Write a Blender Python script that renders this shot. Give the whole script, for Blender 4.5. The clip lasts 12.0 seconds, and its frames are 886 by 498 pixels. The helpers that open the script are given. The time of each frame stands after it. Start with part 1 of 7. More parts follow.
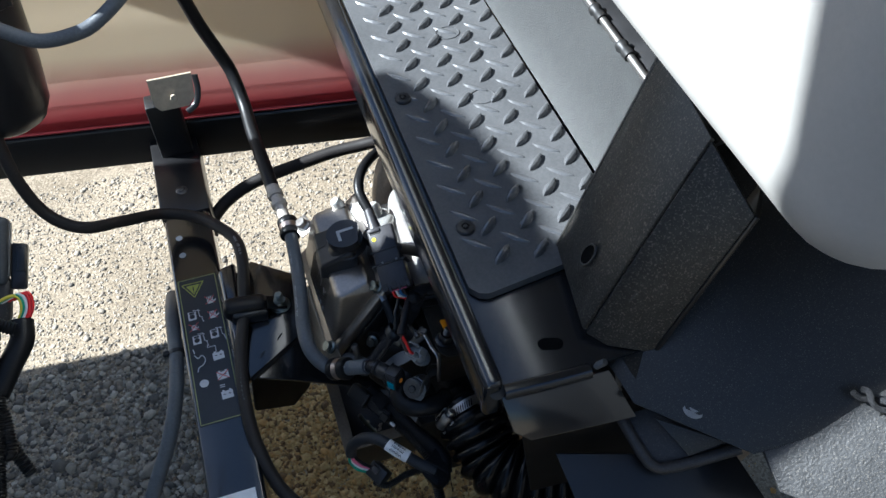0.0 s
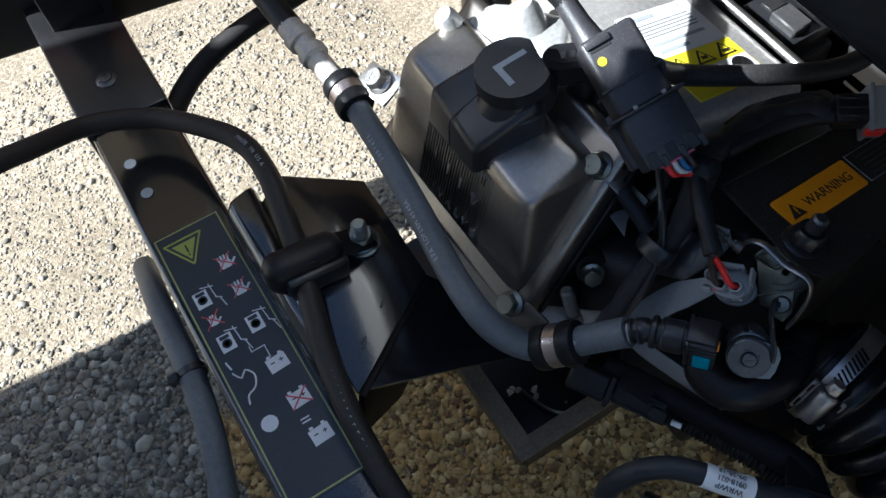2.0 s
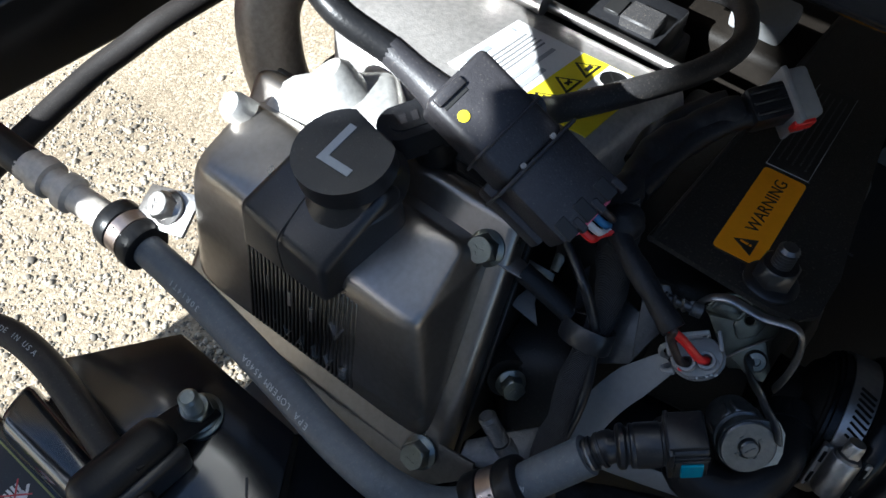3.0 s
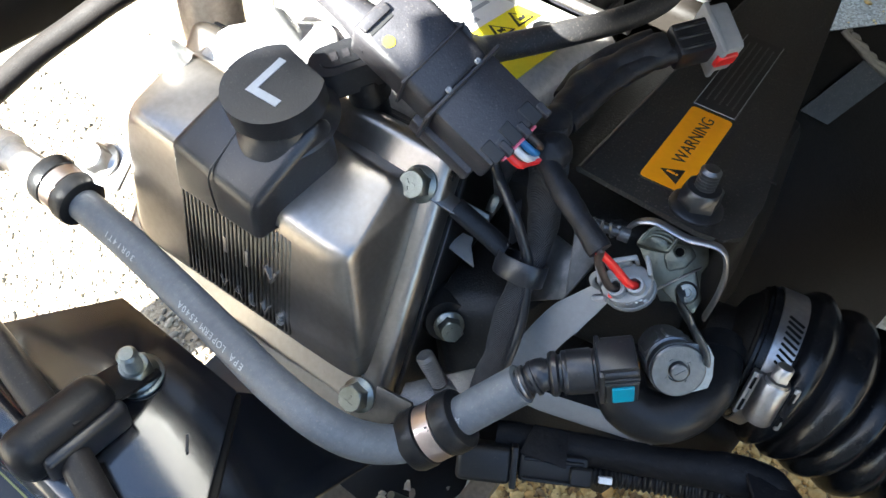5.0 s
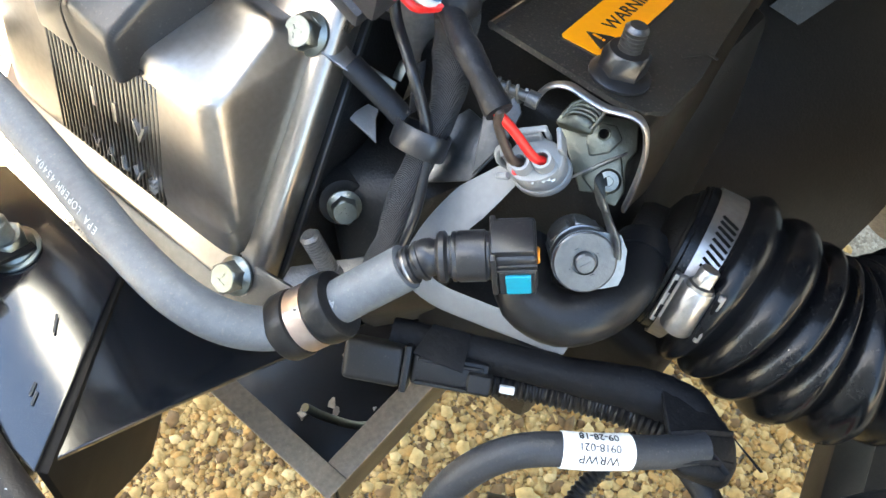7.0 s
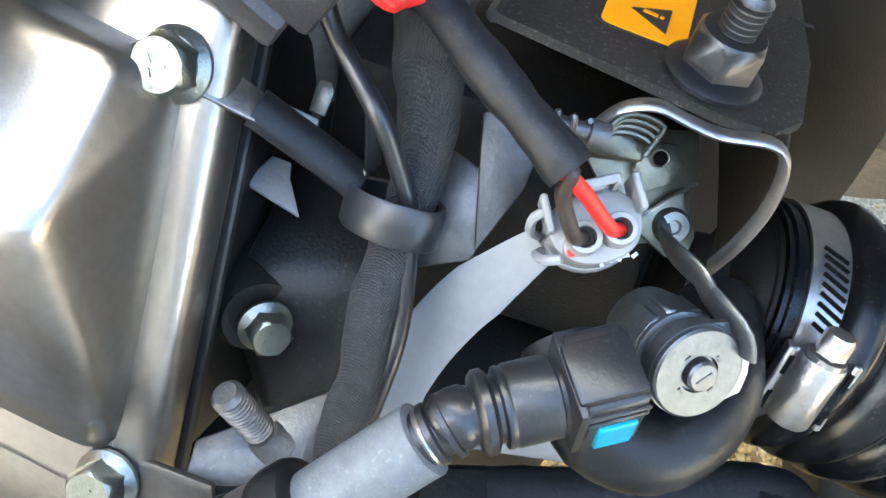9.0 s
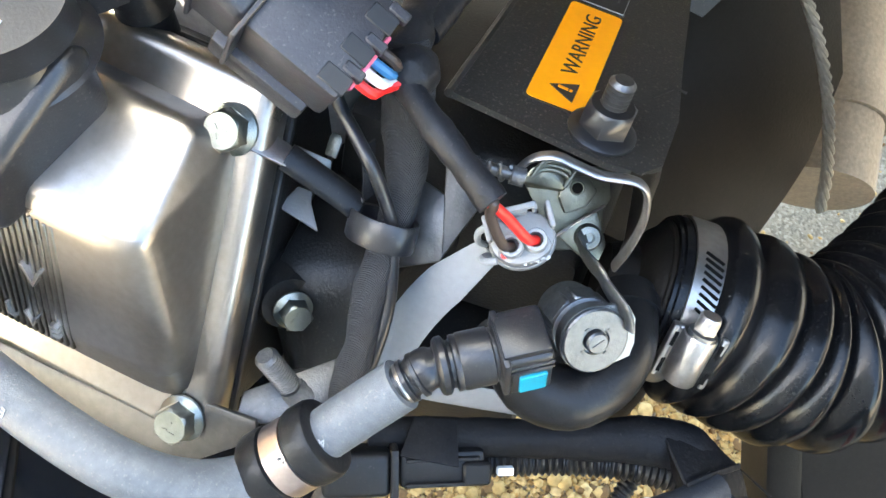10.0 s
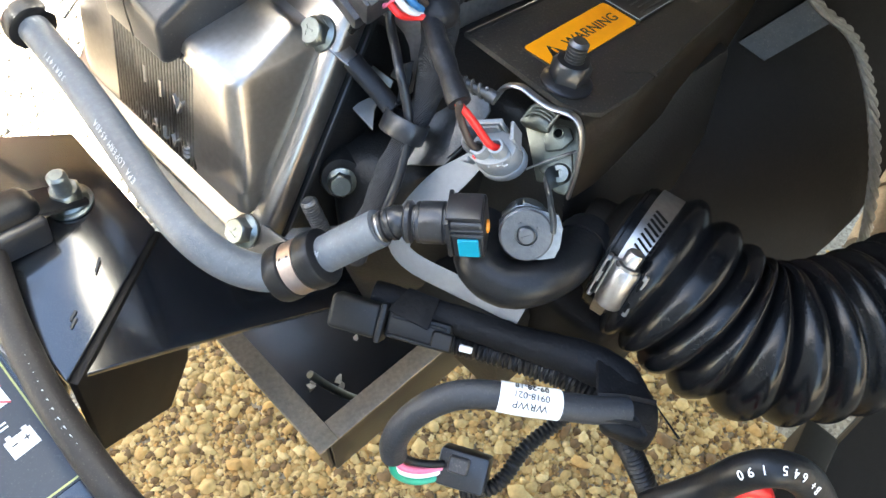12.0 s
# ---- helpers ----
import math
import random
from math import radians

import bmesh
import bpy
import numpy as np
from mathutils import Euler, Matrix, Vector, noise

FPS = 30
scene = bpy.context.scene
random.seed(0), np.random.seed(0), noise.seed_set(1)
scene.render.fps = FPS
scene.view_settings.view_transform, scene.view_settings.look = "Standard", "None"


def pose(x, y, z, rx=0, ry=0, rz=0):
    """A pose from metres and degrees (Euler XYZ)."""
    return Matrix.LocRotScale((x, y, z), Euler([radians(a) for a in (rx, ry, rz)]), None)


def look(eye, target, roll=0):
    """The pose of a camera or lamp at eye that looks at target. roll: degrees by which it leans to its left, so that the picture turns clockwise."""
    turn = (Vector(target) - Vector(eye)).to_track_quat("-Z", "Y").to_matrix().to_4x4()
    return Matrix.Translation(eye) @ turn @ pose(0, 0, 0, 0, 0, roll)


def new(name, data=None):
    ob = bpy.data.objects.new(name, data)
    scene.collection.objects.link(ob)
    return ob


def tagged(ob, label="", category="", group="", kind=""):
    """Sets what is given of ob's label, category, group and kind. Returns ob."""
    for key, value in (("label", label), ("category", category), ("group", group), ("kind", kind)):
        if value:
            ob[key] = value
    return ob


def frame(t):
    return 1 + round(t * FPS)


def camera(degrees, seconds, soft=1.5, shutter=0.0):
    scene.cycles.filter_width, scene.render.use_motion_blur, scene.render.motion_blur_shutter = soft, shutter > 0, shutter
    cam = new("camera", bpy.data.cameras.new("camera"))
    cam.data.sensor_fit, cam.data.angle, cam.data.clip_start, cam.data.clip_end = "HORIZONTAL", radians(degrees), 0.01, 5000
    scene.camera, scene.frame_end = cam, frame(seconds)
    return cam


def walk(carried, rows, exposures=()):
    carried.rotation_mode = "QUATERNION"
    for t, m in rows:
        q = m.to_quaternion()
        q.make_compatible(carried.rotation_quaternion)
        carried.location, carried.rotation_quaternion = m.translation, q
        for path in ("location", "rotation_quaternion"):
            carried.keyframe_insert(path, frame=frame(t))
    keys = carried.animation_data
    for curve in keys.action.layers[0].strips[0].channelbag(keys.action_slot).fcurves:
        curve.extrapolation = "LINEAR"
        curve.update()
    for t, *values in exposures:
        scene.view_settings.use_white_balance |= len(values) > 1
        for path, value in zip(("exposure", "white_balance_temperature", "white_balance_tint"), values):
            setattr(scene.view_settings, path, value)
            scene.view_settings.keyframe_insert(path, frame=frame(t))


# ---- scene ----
cam = camera(55.9, 12.0)
PATH = [
    (0, (0.0226, 0.0261, 1.237), (0.4161, 1.2379, -0.305), -0.3),
    (0.4, (-0.0186, 0.1162, 1.182), (0.3205, 1.317, -0.381), -1.5),
    (0.5, (-0.0282, 0.1374, 1.167), (0.3146, 1.3369, -0.396), -1.2),
    (0.8, (-0.0284, 0.2051, 1.109), (0.2894, 1.3529, -0.497), -3.2),
    (1, (-0.043, 0.2492, 1.057), (0.2611, 1.3657, -0.574), -4.3),
    (1.5, (-0.0747, 0.3328, 0.948), (0.2374, 1.377, -0.729), -6.1),
    (2, (-0.0671, 0.3862, 0.863), (0.3931, 1.2944, -0.858), -5.8),
    (2.3, (-0.0584, 0.4118, 0.838), (0.4906, 1.2675, -0.884), -5.7),
    (2.5, (-0.0513, 0.4326, 0.816), (0.5691, 1.2714, -0.89), -5.6),
    (3, (-0.0252, 0.4628, 0.778), (0.81, 1.2127, -0.877), -3.1),
    (3.2, (-0.0192, 0.4681, 0.773), (0.8762, 1.1774, -0.869), -2.2),
    (4.8, (-0.0386, 0.442, 0.761), (0.8931, 1.1527, -0.86), -0.9),
    (5, (-0.0393, 0.4338, 0.76), (0.8751, 1.1525, -0.868), -1.0),
    (5.5, (-0.0502, 0.4143, 0.75), (0.8135, 1.1206, -0.91), -0.4),
    (6, (-0.0433, 0.4035, 0.744), (0.7881, 1.105, -0.934), 0.3),
    (6.5, (-0.0424, 0.3873, 0.734), (0.7741, 1.0791, -0.956), 1.4),
    (7, (-0.0151, 0.4023, 0.71), (0.8296, 1.056, -0.982), 3.2),
    (7.5, (0.0024, 0.4228, 0.673), (0.9077, 1.0062, -1.012), 6.4),
    (7.7, (0.0173, 0.4357, 0.662), (0.9505, 0.98, -1.021), 7.3),
    (9.3, (0.0364, 0.4978, 0.632), (1.0491, 0.6644, -1.085), 16.8),
    (9.5, (0.0338, 0.4966, 0.635), (1.0434, 0.66, -1.084), 16.8),
    (10, (0.0046, 0.4727, 0.699), (1.0031, 0.7402, -1.013), 12.6),
    (10.5, (-0.0194, 0.4239, 0.766), (0.8658, 0.8863, -0.967), 4.0),
    (11, (-0.0454, 0.3725, 0.761), (0.8424, 1.0379, -0.903), 4.5),
    (11.5, (-0.0253, 0.3414, 0.738), (0.7628, 1.1484, -0.914), 2.0),
    (12, (-0.0301, 0.343, 0.744), (0.771, 1.1383, -0.906), 2.1),
]
walk(cam, [(t, look(eye, target, roll)) for t, eye, target, roll in PATH], [(0, 1.53, 5450, 6), (0.7, 1.55, 5450, 6), (1.5, 1.42, 5350, 6), (2.3, 1.76, 5550, 6), (3.2, 1.80, 5600, 6), (4.8, 3.48, 5950, 6), (5.2, 4.24, 6300, 5), (6.0, 4.82, 6900, 7), (7.0, 5.04, 6750, 4), (7.5, 5.26, 6650, 3), (9.5, 5.28, 6400, 3), (10.0, 5.30, 6750, 4), (10.5, 5.25, 6900, 4), (11.2, 4.98, 6800, 5), (12, 4.95, 6650, 5)])

# ---- light ----
world = bpy.data.worlds.new("world")
scene.world = world
world.use_nodes = True
wn = world.node_tree
sky = wn.nodes.new("ShaderNodeTexSky")
sky.sky_type = "NISHITA"
sky.sun_disc = False
SUN = Vector((-0.78, 0.30, 0.62)).normalized()
sky.sun_elevation = math.asin(SUN.z)
sky.sun_rotation = math.atan2(SUN.x, SUN.y)
sky.dust_density, sky.ozone_density = 1.2, 1.5
wn.links.new(sky.outputs[0], wn.nodes["Background"].inputs[0])
wn.nodes["Background"].inputs[1].default_value = 0.055
sun = new("sun", bpy.data.lights.new("sun", "SUN"))
sun.data.energy, sun.data.angle, sun.data.color = 6.3, radians(0.53), (1.0, 0.95, 0.87)
sun.matrix_world = look(SUN * 10, (0, 0, 0))

# ---- materials ----
def mat(name, color, rough=0.5, metal=0.0, vary=0.25, scale=60.0, bump=0.1, bump_scale=900.0, dust=0.0, dust_color=(0.42, 0.37, 0.3),
        coat=0.0, spec=0.5, wear=0.12, rand=0.0, grit=1000.0):
    """A painted, plastic, rubber or metal surface with two scales of variation, fine relief and settled dust."""
    m = bpy.data.materials.new(name)
    m.use_nodes = True
    nt = m.node_tree
    n, ln = nt.nodes, nt.links
    b = n["Principled BSDF"]
    co = n.new("ShaderNodeTexCoord")
    big, fine, spk = n.new("ShaderNodeTexNoise"), n.new("ShaderNodeTexNoise"), n.new("ShaderNodeTexNoise")
    for t, s, d in ((big, scale * 0.35, 4), (fine, scale * 6, 5), (spk, grit, 3)):
        t.inputs["Scale"].default_value, t.inputs["Detail"].default_value = s, d
        ln.new(co.outputs["Object"], t.inputs["Vector"])
    mixn = n.new("ShaderNodeMath")
    mixn.operation = "MULTIPLY_ADD"
    mixn.inputs[1].default_value = 0.5
    ln.new(fine.outputs[0], mixn.inputs[0])
    half = n.new("ShaderNodeMath")
    half.operation = "MULTIPLY"
    half.inputs[1].default_value = 0.5
    ln.new(big.outputs[0], half.inputs[0])
    ln.new(half.outputs[0], mixn.inputs[2])
    ramp = n.new("ShaderNodeValToRGB")
    lo = [c * (1 - vary) for c in color]
    hi = [min(1, c * (1 + vary)) for c in color]
    ramp.color_ramp.elements[0].position, ramp.color_ramp.elements[1].position = 0.32, 0.68
    ramp.color_ramp.elements[0].color, ramp.color_ramp.elements[1].color = (*lo, 1), (*hi, 1)
    ln.new(mixn.outputs[0], ramp.inputs[0])
    out = ramp.outputs[0]
    if rand:
        oi, hsv, mr = n.new("ShaderNodeObjectInfo"), n.new("ShaderNodeHueSaturation"), n.new("ShaderNodeMapRange")
        mr.inputs["To Min"].default_value, mr.inputs["To Max"].default_value = 1 - rand, 1 + rand
        ln.new(oi.outputs["Random"], mr.inputs["Value"])
        ln.new(mr.outputs[0], hsv.inputs["Value"])
        ln.new(out, hsv.inputs["Color"])
        out = hsv.outputs[0]
    if dust:
        mask = n.new("ShaderNodeMapRange")
        mask.inputs["From Min"].default_value, mask.inputs["From Max"].default_value = 0.64 - dust * 0.25, 0.76 - dust * 0.22
        ln.new(spk.outputs[0], mask.inputs["Value"])
        soft = n.new("ShaderNodeMath")
        soft.operation = "MULTIPLY"
        ln.new(mask.outputs[0], soft.inputs[0])
        ln.new(big.outputs[0], soft.inputs[1])
        amt = n.new("ShaderNodeMath")
        amt.operation = "MULTIPLY"
        amt.inputs[1].default_value = min(1.0, dust * 1.4)
        ln.new(soft.outputs[0], amt.inputs[0])
        mx = n.new("ShaderNodeMix")
        mx.data_type = "RGBA"
        ln.new(amt.outputs[0], mx.inputs["Factor"])
        ln.new(out, mx.inputs[6])
        mx.inputs[7].default_value = (*dust_color, 1)
        out = mx.outputs[2]
    ln.new(out, b.inputs["Base Color"])
    rr = n.new("ShaderNodeMapRange")
    rr.inputs["To Min"].default_value, rr.inputs["To Max"].default_value = max(0.03, rough - wear), min(1, rough + wear)
    ln.new(big.outputs[0], rr.inputs["Value"])
    ln.new(rr.outputs[0], b.inputs["Roughness"])
    b.inputs["Metallic"].default_value = metal
    b.inputs["Specular IOR Level"].default_value = spec
    b.inputs["Coat Weight"].default_value = coat
    b.inputs["Coat Roughness"].default_value = 0.12
    if bump:
        bn, bt = n.new("ShaderNodeBump"), n.new("ShaderNodeTexNoise")
        bt.inputs["Scale"].default_value, bt.inputs["Detail"].default_value = bump_scale, 4
        bn.inputs["Strength"].default_value, bn.inputs["Distance"].default_value = bump, 0.0006
        ln.new(co.outputs["Object"], bt.inputs["Vector"])
        ln.new(bt.outputs[0], bn.inputs["Height"])
        ln.new(bn.outputs[0], b.inputs["Normal"])
    return m


def weave(name, color, scale=420.0):
    """Woven harness tape: two crossed bands as fine relief."""
    m = mat(name, color, 0.75, bump=0, dust=0.1, vary=0.3)
    nt = m.node_tree
    n, ln = nt.nodes, nt.links
    co = n.new("ShaderNodeTexCoord")
    hs = []
    for way in ("X", "Y"):
        w, mp = n.new("ShaderNodeTexWave"), n.new("ShaderNodeMapping")
        mp.inputs["Rotation"].default_value = (0, 0, 0.12)
        w.bands_direction = way
        w.inputs["Scale"].default_value = scale
        ln.new(co.outputs["Object"], mp.inputs[0])
        ln.new(mp.outputs[0], w.inputs["Vector"])
        hs.append(w)
    ad = n.new("ShaderNodeMath")
    ln.new(hs[0].outputs["Fac"], ad.inputs[0])
    ln.new(hs[1].outputs["Fac"], ad.inputs[1])
    bn = n.new("ShaderNodeBump")
    bn.inputs["Strength"].default_value, bn.inputs["Distance"].default_value = 0.85, 0.0005
    ln.new(ad.outputs[0], bn.inputs["Height"])
    ln.new(bn.outputs[0], n["Principled BSDF"].inputs["Normal"])
    return m


M_BLACK = mat("gloss_black_paint", (0.009, 0.010, 0.012), 0.18, spec=0.6, coat=0.7, dust=0.04, bump=0.06, bump_scale=300, wear=0.06)
M_STEP = mat("satin_step_paint", (0.010, 0.011, 0.013), 0.24, dust=0.05, bump=0.08, bump_scale=400, coat=0.4, spec=0.6, wear=0.08)
M_FRAME = mat("satin_black_paint", (0.008, 0.008, 0.009), 0.36, dust=0.04, bump=0.12, bump_scale=500, coat=0.2)
M_DUSTY = mat("dusty_black_sheet", (0.0130, 0.0128, 0.0115), 0.36, dust=0.24, bump=0.22, bump_scale=1400, spec=0.5, wear=0.08)
M_SUPPORT = mat("dust_streaked_black_sheet", (0.022, 0.022, 0.020), 0.36, dust=0.36, bump=0.5, bump_scale=900, vary=0.6, scale=25, grit=620.0)
M_RIM = mat("dust_covered_steel", (0.19, 0.15, 0.105), 0.6, dust=0.2, bump=0.3, bump_scale=900, vary=0.35)
M_RUBMAT = mat("tread_rubber", (0.085, 0.087, 0.090), 0.55, dust=0.2, bump=0.5, bump_scale=1100, spec=0.35)
M_LUG = mat("polished_tread_rubber", (0.095, 0.097, 0.100), 0.26, dust=0.03, bump=0.1, bump_scale=1100, spec=0.9)
M_PLAS = mat("black_plastic", (0.013, 0.0135, 0.0155), 0.32, dust=0.10, bump=0.12, bump_scale=1200)
M_COILP = mat("dusty_coil_plastic", (0.026, 0.025, 0.028), 0.40, dust=0.15, bump=0.2, bump_scale=1200)
M_PLASD = mat("dull_black_plastic", (0.034, 0.033, 0.034), 0.5, dust=0.26, bump=0.35, bump_scale=1200)
M_GPLAS = mat("grained_grey_plastic", (0.100, 0.104, 0.104), 0.45, bump=0.9, bump_scale=620, dust=0.25, vary=0.12, scale=14)
M_ARCH = mat("grained_dark_plastic", (0.042, 0.043, 0.044), 0.5, bump=1.6, bump_scale=480, dust=0.3, vary=0.4, scale=20)
M_RUB = mat("black_rubber", (0.008, 0.0082, 0.009), 0.36, dust=0.05, bump=0.2, bump_scale=700, spec=0.25)
M_HOSE = mat("dusty_rubber_hose", (0.021, 0.0185, 0.0175), 0.55, dust=0.12, bump=0.3, bump_scale=900, spec=0.3)
M_BELLOW = mat("bellows_rubber", (0.0045, 0.0048, 0.0055), 0.24, dust=0.05, bump=0.08, bump_scale=300, spec=0.22, wear=0.06)
M_FHOSE = mat("grey_fuel_hose", (0.085, 0.096, 0.110), 0.5, dust=0.2, bump=0.25, bump_scale=1500)
M_COVER = mat("bronze_silver_cover", (0.285, 0.260, 0.233), 0.30, metal=0.92, vary=0.14, dust=0.04, bump=0.06, bump_scale=1600, wear=0.08)
M_RIB = mat("ribbed_metal", (0.22, 0.205, 0.18), 0.32, metal=1.0, bump=0.15, dust=0.04)
M_BZINC = mat("bright_zinc_steel", (0.20, 0.208, 0.215), 0.36, metal=0.9, vary=0.22, bump=0.15, bump_scale=1500, dust=0.05, scale=90)
M_STRIP = mat("bronze_plated_strip", (0.095, 0.089, 0.080), 0.42, metal=0.8, vary=0.2, dust=0.06, bump=0.15)
M_ZINC = mat("zinc_plated_steel", (0.20, 0.215, 0.20), 0.33, metal=0.95, vary=0.2, bump=0.25, bump_scale=1500, dust=0.05)
M_BAND = mat("rosy_stainless_band", (0.42, 0.35, 0.32), 0.30, metal=0.95, vary=0.15, bump=0.15)
M_STEEL = mat("bare_steel", (0.36, 0.345, 0.33), 0.36, metal=0.95, vary=0.18, bump=0.25, dust=0.05)
M_STUD = mat("oiled_thread_steel", (0.125, 0.125, 0.125), 0.38, metal=0.9, dust=0.08, bump=0.2)
# brown reflection on the shroud side, put into the base colour
M_BROWN_REFLECT = mat("brown_reflection_steel", (0.060, 0.047, 0.033), 0.34, metal=0.5, dust=0.06, bump=0.25, vary=0.45)
M_DSTEEL = mat("dark_steel", (0.10, 0.10, 0.10), 0.4, metal=0.7, dust=0.15, bump=0.3)
M_EXH = mat("stainless_exhaust", (0.36, 0.31, 0.25), 0.42, metal=0.5, dust=0.15, bump=0.25, bump_scale=600)
M_SHIELD = mat("galvanised_shield", (0.46, 0.44, 0.42), 0.42, metal=0.55, dust=0.2, bump=0.3)
M_FIT = mat("dull_crimped_fitting", (0.46, 0.42, 0.37), 0.45, metal=0.35, dust=0.1, bump=0.2)
M_ALU = mat("cast_aluminium", (0.62, 0.61, 0.58), 0.5, metal=0.6, bump=0.15, bump_scale=1500)
M_ROPE = mat("dusty_wire_rope", (0.20, 0.19, 0.165), 0.5, metal=0.4, dust=0.2, bump=0.3)
M_HEAD = mat("dark_engine_casting", (0.0085, 0.0082, 0.008), 0.45, dust=0.10, bump=0.4, bump_scale=900, spec=0.35)
M_LABW = mat("white_label", (0.78, 0.78, 0.77), 0.45, vary=0.05, bump=0.05)
M_LABY = mat("yellow_label", (0.86, 0.72, 0.02), 0.45, vary=0.05, bump=0.05)
M_LABO = mat("orange_label", (0.76, 0.285, 0.004), 0.5, vary=0.06, bump=0.05, spec=0.25, dust=0.05)
M_INK = mat("black_ink", (0.015, 0.015, 0.015), 0.45, vary=0.1, bump=0)
M_HOLE = mat("unlit_hole", (0.003, 0.003, 0.003), 0.9, bump=0, spec=0.1)
M_GREYINK = mat("grey_ink", (0.34, 0.36, 0.38), 0.5, vary=0.1, bump=0)
M_DECAL = mat("dark_decal", (0.017, 0.021, 0.027), 0.34, vary=0.12, dust=0.08, bump=0.05)
M_DLINE = mat("olive_decal_line", (0.33, 0.34, 0.12), 0.45, vary=0.1, bump=0)
M_DTRI = mat("olive_yellow_print", (0.30, 0.34, 0.06), 0.45, vary=0.1, bump=0)
M_DWHITE = mat("pale_print", (0.55, 0.57, 0.60), 0.45, vary=0.08, bump=0)
M_DRED = mat("red_print", (0.45, 0.06, 0.07), 0.45, vary=0.1, bump=0)
M_WHITEP = mat("white_moulded_plastic", (0.43, 0.415, 0.385), 0.35, vary=0.04, bump=0.1)
M_PGREY = mat("pale_grey_plastic", (0.25, 0.255, 0.26), 0.5, vary=0.1, dust=0.15, bump=0.2)
M_TEAL = mat("teal_plastic", (0.0, 0.22, 0.32), 0.4, vary=0.08, bump=0.05)
M_RED = mat("red_insulation", (0.72, 0.02, 0.018), 0.35, vary=0.1, bump=0.05)
M_PINK = mat("pink_insulation", (0.75, 0.16, 0.27), 0.38, vary=0.1, bump=0.05)
M_WHITE = mat("white_insulation", (0.75, 0.75, 0.73), 0.4, vary=0.05, bump=0.05)
M_GREEN = mat("green_insulation", (0.02, 0.30, 0.17), 0.4, vary=0.1, bump=0.05)
M_YELLOW = mat("yellow_insulation", (0.70, 0.60, 0.05), 0.4, vary=0.1, bump=0.05)
M_BLUE = mat("blue_insulation", (0.03, 0.16, 0.36), 0.4, vary=0.1, bump=0.05)
M_BROWN = mat("brown_insulation", (0.045, 0.032, 0.026), 0.45, vary=0.1, bump=0.05)
M_ORANGE = mat("orange_rubber_seal", (0.75, 0.25, 0.02), 0.45, vary=0.1, bump=0.05)
M_TAPE = weave("woven_harness_tape", (0.030, 0.031, 0.035), 620.0)
M_VTAPE = mat("vinyl_tape", (0.012, 0.0125, 0.0145), 0.5, dust=0.1, bump=0.9, bump_scale=220, spec=0.25)
M_LTAPE = mat("creased_black_tape", (0.0062, 0.0064, 0.0075), 0.55, dust=0.06, bump=0.9, bump_scale=260, spec=0.16)
M_SLEEVE = mat("heat_shrink_sleeve", (0.022, 0.024, 0.028), 0.5, dust=0.12, bump=0.3, bump_scale=900, spec=0.35)
M_CONDUIT = mat("black_conduit_plastic", (0.007, 0.007, 0.0075), 0.42, dust=0.06, bump=0.1, spec=0.3)
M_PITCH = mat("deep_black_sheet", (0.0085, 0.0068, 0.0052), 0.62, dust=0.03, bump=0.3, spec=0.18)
M_CREAM = mat("cream_sheet_paint", (0.42, 0.36, 0.27), 0.5, vary=0.2, scale=24, dust=0.2, bump=0.15)
M_BLUECAP = mat("pale_blue_cap", (0.35, 0.52, 0.75), 0.35, vary=0.1, bump=0.05)
M_GREYBOX = mat("grey_relay_plastic", (0.045, 0.05, 0.055), 0.5, dust=0.2, bump=0.4)
M_STONE = mat("gravel_stone", (0.46, 0.40, 0.33), 0.85, vary=0.3, scale=40, bump=0.8, bump_scale=400)
# added shadow caster: blue-grey, so gloss black parts mirror it like sky
M_CUTOUT = mat("pale_cutout_sheet", (0.36, 0.39, 0.43), 0.5, bump=0.1)
M_SHADE = mat("dark_blocker_sheet", (0.10, 0.10, 0.10), 0.5, bump=0.1)


# ---- mesh helpers ----
ORIGIN = {}


def thing(name, base, label, category, group="", kind=""):
    """An Empty at the base of a thing, which carries its parts."""
    ob = new(name)
    ob.empty_display_size = 0.01
    ob.location = base
    ORIGIN[ob] = Vector(base)
    return tagged(ob, label, category, group, kind)


def part(name, bm, material, parent=None, label="", smooth=True):
    """Links a bmesh, given in world places, as one mesh under a thing or part."""
    o = ORIGIN[parent] if parent else Vector((0, 0, 0))
    bmesh.ops.translate(bm, verts=bm.verts, vec=-o)
    bmesh.ops.recalc_face_normals(bm, faces=bm.faces)
    me = bpy.data.meshes.new(name)
    bm.to_mesh(me)
    bm.free()
    me.materials.append(material)
    if smooth:
        me.polygons.foreach_set("use_smooth", [True] * len(me.polygons))
        me.set_sharp_from_angle(angle=radians(38))
    ob = new(name, me)
    if parent:
        ob.parent = parent
        ORIGIN[ob] = o
    if label:
        ob["label"] = label
    return ob


def solo(name, bm, material, label, category, group="", kind="", smooth=True):
    """A thing that is one mesh."""
    return tagged(part(name, bm, material, None, "", smooth), label, category, group, kind)


def axes(x=None, z=(0, 0, 1), at=(0, 0, 0)):
    """A pose at a place with its z along z and its x near x."""
    z = Vector(z).normalized()
    x = Vector(x) if x else Vector((1, 0, 0)) if abs(z.x) < 0.9 else Vector((0, 1, 0))
    y = z.cross(x).normalized()
    x = y.cross(z)
    m = Matrix((x, y, z)).transposed().to_4x4()
    m.translation = Vector(at)
    return m


